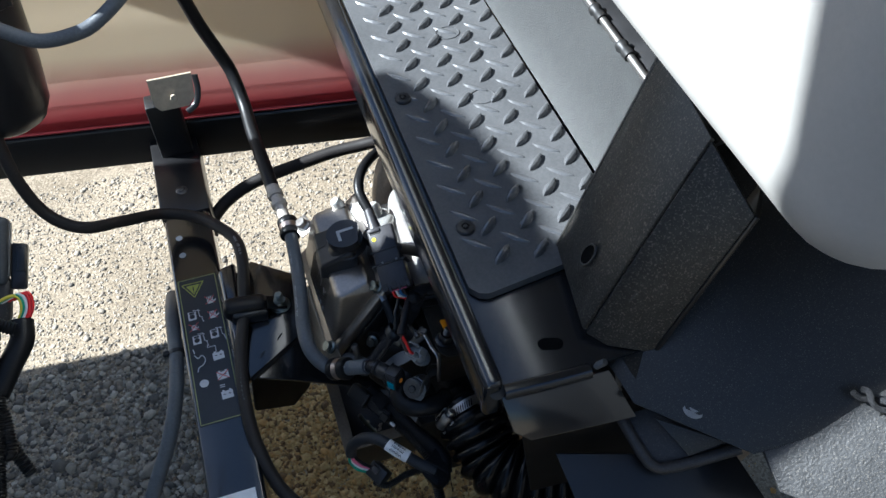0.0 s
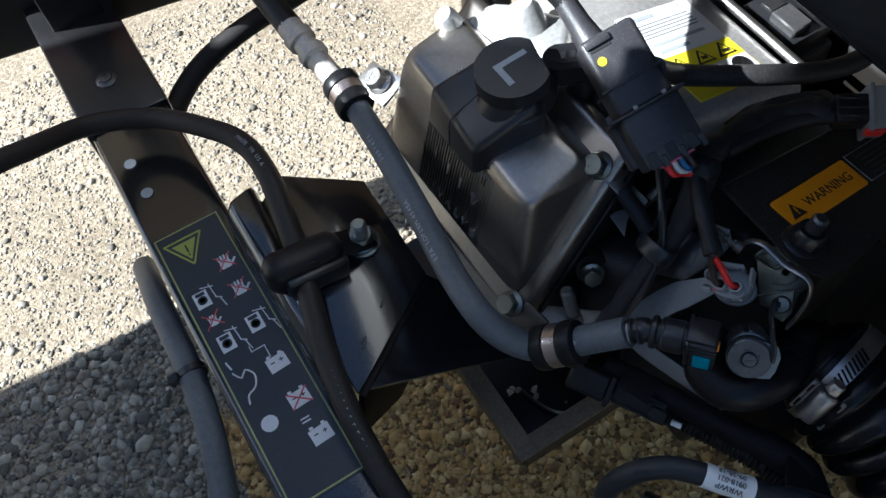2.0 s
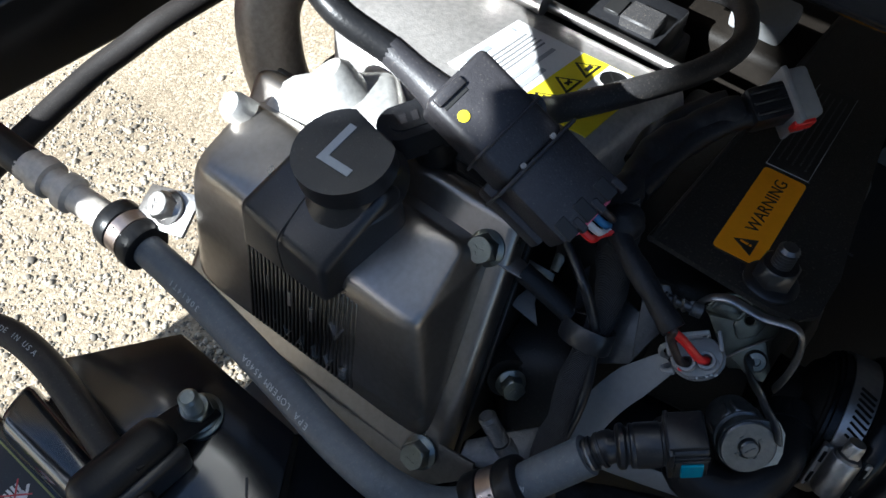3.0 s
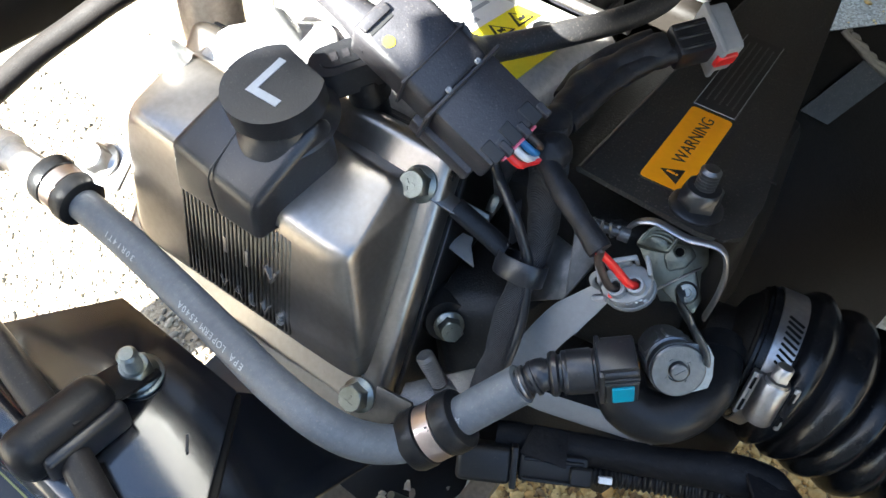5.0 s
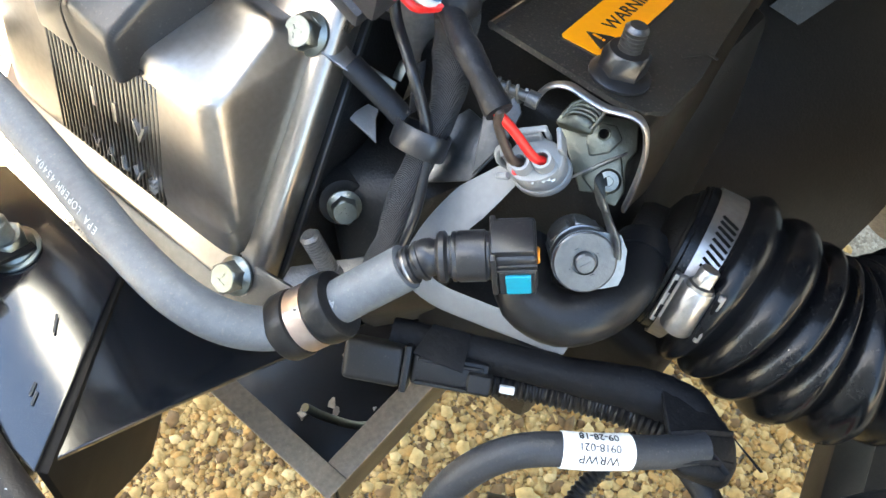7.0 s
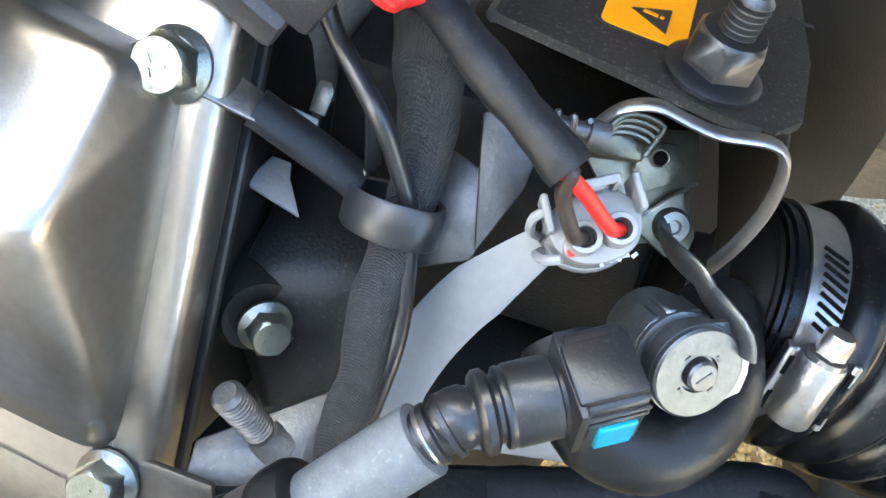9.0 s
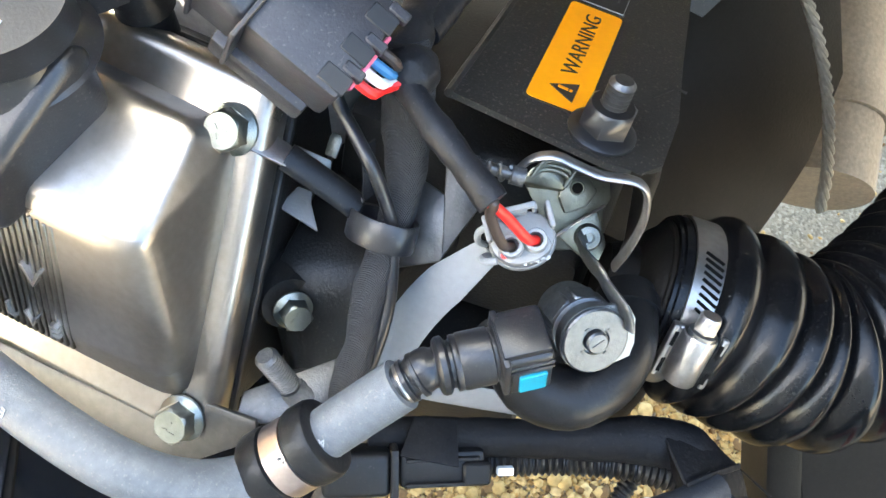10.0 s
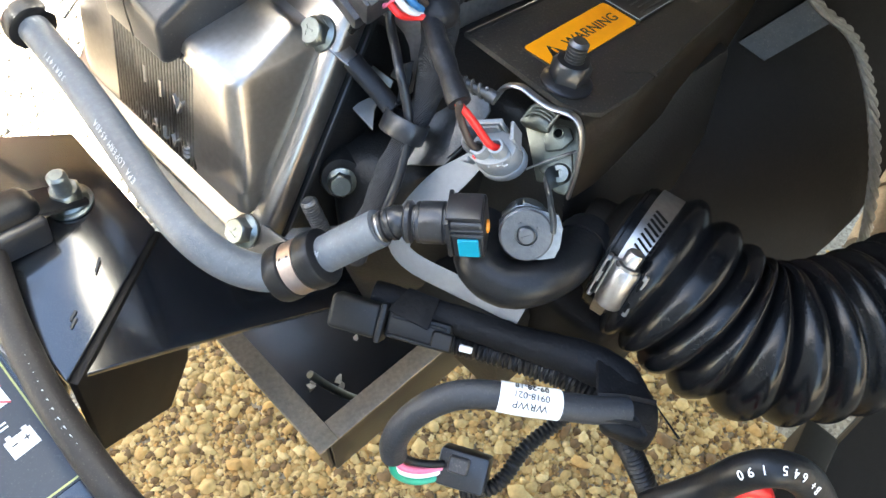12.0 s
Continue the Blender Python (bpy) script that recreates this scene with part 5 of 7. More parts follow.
# ---- injector plug, lever and throttle linkage ----
def build_injector():
    g = thing("injector_plug", (0.142, 0.487, 0.485), "pale grey two-pin injector plug, red and dark brown wires", "connector")
    m = axes((0.55, -0.78, 0.30), (-0.46, 0.0, 0.86), (0.1412, 0.4862, 0.4905)) @ Matrix.Scale(0.87, 4)
    ax = (m.to_3x3() @ Vector((0, 0, 1))).normalized()

    def oval(a, b, lo, hi, bevel=0.001, dx=0.0, dy=0.0):
        return hull([m @ Vector((dx + a * math.cos(t), dy + b * math.sin(t), z)) for t in [radians(15 * k) for k in range(24)] for z in (lo, hi)], bevel, 2, 40)

    part("shell", oval(0.0112, 0.0092, -0.012, 0.0030), M_PGREY, g)
    part("skirt", oval(0.0122, 0.0100, -0.018, -0.0105, 0.0014), M_PGREY, g)
    part("front_shelf", oval(0.0092, 0.0050, -0.001, 0.0052, 0.0008, 0.0, -0.0040), M_PGREY, g)
    for sd in (-1, 1):
        part("socket", lathe([(0.0026, 0.0), (0.0026, 0.0090), (0.0037, 0.0090), (0.0040, 0.0080), (0.0041, 0.0), (0.0026, 0.0)], m @ Matrix.Translation((0.0041 * sd, -0.0026, 0.0035)), 22), M_PGREY, g)
        part("side_wing", box(m @ Matrix.Translation((0.0108 * sd, 0.0050, 0.0030)), (0.0018, 0.0090, 0.0150), 0.0005, 1), M_PGREY, g)
        part("latch_post", box(m @ Matrix.Translation((0.0062 * sd, 0.0082, 0.0070)), (0.0016, 0.0022, 0.0120), 0.0004, 1), M_PGREY, g)
        part("lock_arm", tube([m @ Vector(q) for q in ((-0.0100, 0.0060 * sd, 0.006), (-0.0138, 0.0052 * sd, 0.004), (-0.0150, 0.0030 * sd, -0.003), (-0.0130, 0.0020 * sd, -0.010))], 0.0011, 8, 0.002), M_PGREY, g)
    part("latch", box(m @ Matrix.Translation((0.0, 0.0086, 0.0040)), (0.0075, 0.0026, 0.0110), 0.0006, 1), M_PGREY, g)
    part("latch_bridge", box(m @ Matrix.Translation((0.0, 0.0088, 0.0125)), (0.0140, 0.0022, 0.0020), 0.0005, 1), M_PGREY, g)
    part("mould_mark", bars(m @ Matrix.Translation((0.002, -0.0088, 0.0034)), [(-0.003 + 0.002 * i, 0.0004 * (i % 2), 0.0009, 0.0016, 0.5 * i) for i in range(5)]), M_GREYINK, g)
    part("red_dot", lathe([(0.0013, 0.0), (0.0011, 0.0014), (0.0001, 0.0014)], m @ Matrix.Translation((-0.0072, -0.0048, 0.0050)), 10), M_RED, g)
    for sd, mt in ((-1, M_BROWN), (1, M_RED)):
        p = m @ Vector((0.0041 * sd, -0.0026, 0.0090))
        away = Vector((-0.0010, 0.0018, 0.0020)) * (1.0 if sd > 0 else 1.6)
        part("wire", tube([tuple(p), tuple(p + ax * 0.0040 + Vector((-0.0012, 0.0022, 0.0))), tuple(p.lerp(Vector((0.1290, 0.4962, 0.5185)), 0.55) + away), (0.1290, 0.4962 + 0.001 * sd, 0.5185), (0.1302, 0.4990 + 0.001 * sd, 0.5190)], 0.0016, 10, 0.0015), mt, g)
    l = thing("air_guide_strip", (0.12, 0.49, 0.43), "thin pale grey sheet strip curving below the fuel hose", "strip")
    line = [(0.1400, 0.4945, 0.4780), (0.1365, 0.4985, 0.4705), (0.1275, 0.5060, 0.4570), (0.1175, 0.5108, 0.4420), (0.1100, 0.5110, 0.4300), (0.1098, 0.5020, 0.4240), (0.1165, 0.4820, 0.4215), (0.1225, 0.4660, 0.4200), (0.1290, 0.4500, 0.4170)]
    part("strip", tube(line, 0.0074, 16, 0.002, flat=0.10, up=(0.35, 0.62, 0.55), radius=lambda s: 0.0044 + 0.0030 * min(1.0, s / 0.02)), M_PGREY, l)
    t = thing("throttle_linkage", (0.15, 0.475, 0.49), "olive zinc throttle bracket with a return spring", "linkage")
    mz = mat("olive_zinc", (0.17, 0.18, 0.15), 0.35, metal=0.85, vary=0.2, bump=0.2)
    part("bent_frame", tube([(0.1500, 0.4960, 0.5060), (0.1515, 0.4925, 0.5140), (0.1530, 0.4865, 0.5175), (0.1543, 0.4800, 0.5160), (0.1552, 0.4730, 0.5152), (0.1572, 0.4640, 0.5165), (0.1578, 0.4598, 0.5135), (0.1573, 0.4572, 0.5060), (0.1566, 0.4562, 0.4970), (0.1564, 0.4563, 0.4860), (0.1572, 0.4572, 0.4740)], 0.0021, 10, 0.0015, flat=0.5, up=(1.0, 0.0, -0.2)), M_STEEL, t, "bare bright edge of the bent sheet")
    part("back_plate", slab([(0.1708, 0.4961, 0.4783), (0.1800, 0.4841, 0.4824), (0.1856, 0.4721, 0.4836), (0.1790, 0.4670, 0.4772), (0.1749, 0.4676, 0.4742), (0.1671, 0.4622, 0.4667), (0.1596, 0.4761, 0.4644), (0.1655, 0.4866, 0.4718)], 0.0020, 0.0006), mz, t)
    part("lever_lug", slab([(0.1737, 0.4835, 0.4852), (0.1768, 0.4762, 0.4857), (0.1749, 0.4719, 0.4831), (0.1698, 0.4732, 0.4795), (0.1653, 0.4785, 0.4774), (0.1682, 0.4827, 0.4807)], 0.0022, 0.0008), mz, t)
    hm = axes(None, (-0.6, -0.2, 0.77), (0.1722, 0.4783, 0.4838))
    part("lug_hole", lathe([(0.0001, 0.0), (0.0021, 0.0002)], hm, 16), M_HOLE, t)
    part("hole_thread", ringed((0.1722, 0.4783, 0.4838), (-0.6, -0.2, 0.77), 0.0021, 0.0004), mz, t)
    for k in range(4):
        base = Vector((0.1662, 0.4930, 0.4868)) + Vector((0.0009, -0.0003, 0.0013)) * k
        part("spring_turn", tube([base, base + Vector((0.0030, -0.0022, 0.0020)), base + Vector((0.0050, -0.0068, 0.0020)), base + Vector((0.0050, -0.0112, 0.0010)), base + Vector((0.0024, -0.0108, -0.0008))], 0.0008, 8, 0.002), mz, t)
    part("spring_cap", hull([(0.1655, 0.4950, 0.4830), (0.1700, 0.4945, 0.4880), (0.1740, 0.4830, 0.4870), (0.1690, 0.4815, 0.4830), (0.168, 0.494, 0.478), (0.173, 0.482, 0.480)], 0.001, 2), mz, t)
    part("screw_plate", slab([(0.1610, 0.4778, 0.4705), (0.1729, 0.4697, 0.4777), (0.1661, 0.4619, 0.4704), (0.1612, 0.4618, 0.4665), (0.1596, 0.4663, 0.4664)], 0.0018, 0.0008), mz, t)
    part("torx_screw", lathe([(0.0046, 0.0), (0.0046, 0.0012), (0.0037, 0.0028), (0.0018, 0.0030), (0.0016, 0.0015), (0.0001, 0.0015)], axes(None, (-0.6, -0.2, 0.77), (0.1652, 0.4686, 0.4714)), 20), M_ZINC, t)
    part("corner_plate", slab([(0.1498, 0.5153, 0.4847), (0.1566, 0.5187, 0.4909), (0.1612, 0.5101, 0.4923), (0.1572, 0.5041, 0.4876), (0.1495, 0.5032, 0.4814), (0.1348, 0.5074, 0.4710)], 0.002, 0.0006), M_DSTEEL, t)
    part("backing_sheet", slab([(0.1348, 0.5080, 0.4670), (0.1500, 0.5040, 0.4780), (0.1530, 0.5240, 0.4790), (0.1380, 0.5340, 0.4680), (0.1250, 0.5300, 0.4560)], 0.0016, 0.0005), M_STUD, t, "bluish zinc backing sheet")
    part("stay_wire", tube([(0.1560, 0.4800, 0.4720), (0.1640, 0.4740, 0.4775), (0.1725, 0.4680, 0.4810)], 0.0005, 6, 0.003), M_STEEL, t)
    sp = thing("idle_screw", (0.145, 0.502, 0.51), "black idle screw under a small coil spring", "screw")
    d = Vector((0.25, -0.90, -0.10)).normalized()
    part("spring", tube([Vector((0.1420, 0.5060, 0.5130)) + d * (0.0011 * a / 1.0) + Vector((0.0032 * math.cos(a * 2.2) * 0.4, 0.0, 0.0032 * math.sin(a * 2.2))) for a in [0.4 * k for k in range(24)]], 0.0006, 6, 0.001), M_DSTEEL, sp)
    part("shank", lathe([(0.0018, -0.003), (0.0018, 0.012), (0.0028, 0.0122), (0.0028, 0.016), (0.0001, 0.016)], axes(None, d, (0.1420, 0.5075, 0.5130)), 14), M_DSTEEL, sp)
    w = thing("zinc_cable_tab", (0.148, 0.56, 0.47), "small bluish zinc cable tab behind the harness", "bracket")
    part("plate", slab([(0.1450, 0.5667, 0.4780), (0.1468, 0.5540, 0.4760), (0.1439, 0.5530, 0.4740), (0.1432, 0.5654, 0.4760)], 0.0016, 0.0004), M_ZINC, w)
    part("tongue", slab([(0.1474, 0.5573, 0.4763), (0.1477, 0.5531, 0.4763), (0.1525, 0.5533, 0.4802), (0.1538, 0.5545, 0.4813), (0.1536, 0.5573, 0.4813), (0.1524, 0.5580, 0.4804)], 0.0012, 0.0005), M_ZINC, w)
    part("grey_bracket", slab([(0.1295, 0.5645, 0.4640), (0.1396, 0.5629, 0.4640), (0.1402, 0.5576, 0.4640), (0.1365, 0.5560, 0.4630), (0.1297, 0.5496, 0.4600)], 0.002, 0.0006), M_PGREY, w)


build_injector()


# ---- air intake: elbow, worm clamp, bellows ----
def build_intake():
    e = thing("breather_elbow", (0.12, 0.45, 0.44), "smooth black rubber elbow below the fuel rail end", "hose")
    part("bend", tube([(0.1300, 0.4800, 0.4600), (0.1220, 0.4730, 0.4590), (0.1155, 0.4650, 0.4560), (0.1180, 0.4530, 0.4540), (0.1270, 0.4455, 0.4550), (0.1390, 0.4425, 0.4550), (0.1520, 0.4440, 0.4530), (0.1650, 0.4480, 0.4500)], 0.0105, 20, 0.003), M_RUB, e)
    ring_band((0.1585, 0.4460, 0.4515), (0.95, 0.28, -0.18), 0.0106, 0.0060, 0.0010, M_RUB, e, "end_bead", 28)
    n = thing("intake_neck", (0.17, 0.45, 0.44), "black plastic intake neck", "duct")
    ax = Vector((0.20, -0.97, -0.08)).normalized()
    c = Vector((0.1815, 0.4290, 0.4350))
    m = axes(None, ax, c)
    part("neck", lathe([(0.0001, -0.030), (0.013, -0.030), (0.0150, -0.026), (0.0155, -0.020), (0.0225, -0.017), (0.0265, -0.012), (0.0270, 0.0), (0.0001, 0.0)], m, 36), M_PITCH, n)
    part("neck_bead", ringed(tuple(c - ax * 0.0115), tuple(ax), 0.0262, 0.0014, 36), M_PITCH, n, "moulded bead round the neck")
    k = thing("worm_clamp", tuple(c), "stainless worm-drive hose clamp on the bellows", "clamp")
    ring_band(tuple(c), tuple(ax), 0.0305, 0.0125, 0.0009, M_STEEL, k, "perforated_band", 56)
    toc = Vector((-0.85, -0.18, 0.50))
    toc = (toc - ax * toc.dot(ax)).normalized()
    tang = ax.cross(toc)
    base = c + toc * 0.0330
    part("screw_housing", joined(lathe([(0.0001, -0.0095), (0.0056, -0.0095), (0.0060, -0.0088), (0.0060, 0.0088), (0.0056, 0.0095), (0.0001, 0.0095)], axes(None, tang, base + toc * 0.0022), 28), box(axes(tang, toc, base - toc * 0.0004), (0.019, 0.0150, 0.0030), 0.0006, 1)), M_STEEL, k)
    for x in (-0.0079, 0.0079):
        for y in (-0.0055, 0.0055):
            part("rail_slot", box(axes(tang, toc, base + ax * x + tang * y + toc * 0.0034), (0.0055, 0.0012, 0.0008), 0), M_HOLE, k)
    sd = -tang if (-tang).z > 0 else tang
    part("hex_screw", hexagon(0.0068, 0.006, axes(None, sd, base + sd * 0.0115 + toc * 0.003)), M_STEEL, k)
    part("screw_washer", lathe([(0.0048, 0), (0.0048, 0.0015), (0.0001, 0.0015)], axes(None, sd, base + sd * 0.0095 + toc * 0.003), 20), M_STEEL, k)
    part("edge_rail", joined(*[box(axes(tang, toc, base + ax * s + toc * 0.0015), (0.021, 0.0022, 0.004), 0.0005, 1) for s in (-0.0085, 0.0085)]), M_STEEL, k)
    for i in range(9):
        a = 0.42 + i * 0.082
        rd = toc * math.cos(a) + sd * math.sin(a)
        tg = rd.cross(ax)
        part("band_slot", box(axes(tg + ax * 0.45, rd, c + rd * 0.0315), (0.0011, 0.0072, 0.0005), 0), M_HOLE, k)
    b = thing("intake_bellows", (0.19, 0.38, 0.38), "glossy black corrugated rubber intake bellows", "duct")
    path = [(0.1790, 0.4400, 0.4358), (0.1812, 0.4290, 0.4348), (0.1842, 0.4120, 0.4310), (0.1890, 0.3889, 0.4215), (0.1945, 0.3740, 0.4180), (0.2050, 0.3615, 0.4170), (0.2215, 0.3500, 0.4165), (0.2425, 0.3395, 0.4170), (0.2641, 0.3306, 0.4190), (0.31, 0.315, 0.426), (0.37, 0.30, 0.44)]
    def rad(s):
        if s < 0.012:
            return 0.0296
        u = ((s - 0.012) / 0.0135) % 1.0
        return 0.0292 + 0.0078 * math.sin(math.pi * u) ** 0.7
    part("cuff", lathe([(0.0290, -0.0105), (0.0304, -0.0095), (0.0304, 0.0085), (0.0325, 0.009), (0.0328, 0.0105), (0.0300, 0.012)], m, 44), M_BELLOW, b, "smooth rubber cuff under the clamp")
    part("folds", tube(path, 0.034, 48, 0.00125, radius=rad), M_BELLOW, b)


build_intake()


# ---- black shroud plate with warning label ----
def build_shroud():
    s = thing("shroud_plate", (0.28, 0.49, 0.48), "dusty black sheet-metal shroud plate with a bent edge", "shroud")
    nx = Vector((1.0, 0.0, -0.20)).normalized()
    nz = Vector((0.20, 0.0, 1.0)).normalized()
    o = Vector((0.1720, 0.5030, 0.5130))
    m = axes(nx, nz, o)
    edge = [(-0.0115, 0.0200), (-0.0125, -0.030), (-0.010, -0.040), (-0.003, -0.0445), (0.020, -0.0440), (0.050, -0.0385), (0.26, -0.006), (0.26, 0.0270)]
    part("top_sheet", prism(edge, m, 0.0022, 0.0006), M_DUSTY, s)
    # the plate's near edge curls down into an open channel
    curl = glide([(0.1600, 0.4660, 0.5150), (0.1605, 0.4600, 0.5130), (0.1598, 0.4572, 0.5060), (0.1592, 0.4562, 0.4970), (0.1590, 0.4563, 0.4860), (0.1598, 0.4572, 0.4700)], 0.002)
    bm = bmesh.new()
    rows = [[bm.verts.new(p + nx * d + Vector((0, w, 0))) for p in curl] for d, w in ((0.0, 0.0), (0.015, 0.0), (0.035, 0.003), (0.09, 0.0125), (0.18, 0.027), (0.262, 0.039))]
    for a, b in zip(rows, rows[1:]):
        for i in range(len(curl) - 1):
            bm.faces.new((a[i], b[i], b[i + 1], a[i + 1]))
    bmesh.ops.solidify(bm, geom=bm.faces[:], thickness=0.0018)
    # the sheet's brown tone is a reflection painted into its colour
    part("side_drop", bm, M_BROWN_REFLECT, s, "inner side of the bent shroud edge with a painted brown reflection")
    part("rolled_edge", tube([tuple(m @ Vector(p)) for p in ((-0.0115, 0.0200, -0.001), (0.1, 0.0230, -0.001), (0.26, 0.0270, -0.001))], 0.0016, 8, 0.02), M_FRAME, s)
    l = part("warning_label", prism(rounded(((0.0012, 0.0008), (0.0028, -0.0178), (0.0612, -0.0138), (0.0602, 0.0048)), 0.0022), m @ Matrix.Translation((0, 0, 0.0006)), 0.0006, 0), M_LABO, s, "orange warning label with black lettering")
    part("label_border", prism(rounded(((0.0004, 0.0018), (0.0020, -0.0188), (0.0620, -0.0147), (0.0610, 0.0057)), 0.0028), m @ Matrix.Translation((0, 0, 0.0003)), 0.0004, 0), M_INK, l, "thin black border")
    text("warning_word", "WARNING", 0.0076, m @ Matrix.Translation((0.0375, -0.0064, 0.0008)) @ Matrix.Rotation(0.065, 4, "Z"), M_INK, l, 0.0001, 1.02)
    part("warning_triangle", prism([(0.0058, -0.0128), (0.0158, -0.0122), (0.0104, -0.0040)], m @ Matrix.Translation((0, 0, 0.0009)), 0.0003, 0), M_INK, l)
    part("exclamation", bars(m @ Matrix.Translation((0.0107, -0.0090, 0.0011)), [(0, 0.0008, 0.0009, 0.0033, 0), (0, -0.0018, 0.0009, 0.0009, 0)]), M_LABO, l)
    d = part("text_label", prism([(0.0635, -0.0136), (0.138, -0.0082), (0.1370, 0.0105), (0.0625, 0.0056)], m @ Matrix.Translation((0, 0, 0.0006)), 0.0006, 0), M_INK, s, "black label with a thin pale border")
    part("border", bars(m @ Matrix.Translation((0.1000, -0.0014, 0.0008)) @ Matrix.Rotation(0.068, 4, "Z"), [(0, 0.0092, 0.0745, 0.0003, 0), (0, -0.0092, 0.0745, 0.0003, 0), (-0.0372, 0, 0.0003, 0.0185, 0)]), M_GREYINK, d)
    part("fine_print", bars(m @ Matrix.Translation((0.1000, -0.0014, 0.0008)) @ Matrix.Rotation(0.068, 4, "Z"), [(0.002 * (i % 2), 0.006 - 0.003 * i, 0.062, 0.0007, 0) for i in range(5)]), M_DSTEEL, d)
    part("slit", bars(m @ Matrix.Translation((0.030, -0.036, 0.0006)), [(0, 0, 0.010, 0.0012, -0.5), (0.005, -0.004, 0.0012, 0.006, 0)]), M_INK, s)
    n = thing("flange_nut", tuple(m @ Vector((-0.001, -0.0235, 0))), "black flange nut on a bright threaded stud", "nut")
    mn = m @ Matrix.Translation((-0.001, -0.0245, 0.0004))
    part("flange", lathe([(0.0104, 0), (0.0104, 0.0010), (0.0080, 0.0028), (0.003, 0.0028)], mn, 32), M_FRAME, n)
    part("hexagon", hexagon(0.0138, 0.0088, mn @ Matrix.Translation((0, 0, 0.0016))), M_FRAME, n)
    part("thread", stud(tuple(mn @ Vector((0, 0, 0.010))), nz, 0.0040, 0.0084, 0.0014), M_STUD, n)
    # dark fan housing and frame sheets behind the bellows
    f = thing("fan_housing", (0.32, 0.44, 0.3), "dark sheet-metal fan housing under the step", "housing")
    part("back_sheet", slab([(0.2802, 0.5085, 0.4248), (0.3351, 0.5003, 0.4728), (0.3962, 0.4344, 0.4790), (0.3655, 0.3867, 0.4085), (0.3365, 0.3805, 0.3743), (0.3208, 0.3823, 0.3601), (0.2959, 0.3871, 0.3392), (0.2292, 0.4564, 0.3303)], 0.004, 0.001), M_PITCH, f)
    part("paper_patch", slab([(0.3219, 0.4777, 0.4441), (0.3279, 0.4628, 0.4376), (0.3597, 0.4476, 0.4567), (0.3531, 0.4635, 0.4634)], 0.0008, 0), M_GREYBOX, f, "grey adhesive patch")
    for x, y, z in ((0.3000, 0.4855, 0.4262),):
        part("rivet", lathe([(0.0022, 0.0), (0.0018, 0.0010), (0.0001, 0.0014)], axes(None, (-0.6, -0.5, 0.6), (x, y, z)), 14), M_STEEL, f)
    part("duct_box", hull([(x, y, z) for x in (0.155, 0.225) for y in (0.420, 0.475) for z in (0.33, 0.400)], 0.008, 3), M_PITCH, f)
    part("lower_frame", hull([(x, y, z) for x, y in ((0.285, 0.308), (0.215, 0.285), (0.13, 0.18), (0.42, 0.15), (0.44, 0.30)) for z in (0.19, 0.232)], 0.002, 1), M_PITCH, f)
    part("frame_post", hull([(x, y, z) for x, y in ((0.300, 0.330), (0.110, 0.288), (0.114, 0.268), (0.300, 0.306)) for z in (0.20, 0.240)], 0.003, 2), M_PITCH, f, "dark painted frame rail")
    ft = thing("axle_tube", (0.50, 0.37, 0.25), "dusty brown steel tube far behind the bellows", "tube")
    part("tube", tube([(0.405, 0.348, 0.285), (0.45, 0.358, 0.30), (0.53, 0.380, 0.325), (0.64, 0.41, 0.36)], 0.036, 28, 0.02), M_RIM, ft)
    ring_band((0.45, 0.358, 0.30), (0.94, 0.25, 0.22), 0.0362, 0.010, 0.0020, M_RIM, ft, "weld_collar", 32)
    r = thing("wire_rope", (0.33, 0.42, 0.45), "twisted grey wire rope hanging beside the housing", "rope")
    core = glide([(0.3430, 0.4760, 0.4830), (0.3461, 0.4549, 0.4689), (0.3522, 0.4360, 0.4592), (0.3517, 0.4214, 0.4466), (0.3475, 0.4052, 0.4288), (0.3389, 0.3875, 0.4055), (0.3266, 0.3726, 0.3808), (0.3165, 0.3659, 0.3652)], 0.0016)
    for k in range(3):
        line = []
        for i, p in enumerate(core):
            a = i * 0.55 + k * 2.094
            line.append(p + Vector((math.cos(a), math.sin(a), 0.3 * math.sin(a))) * 0.0018)
        part("strand", tube(line, 0.0018, 8, smooth=False), M_ROPE, r)


build_shroud()

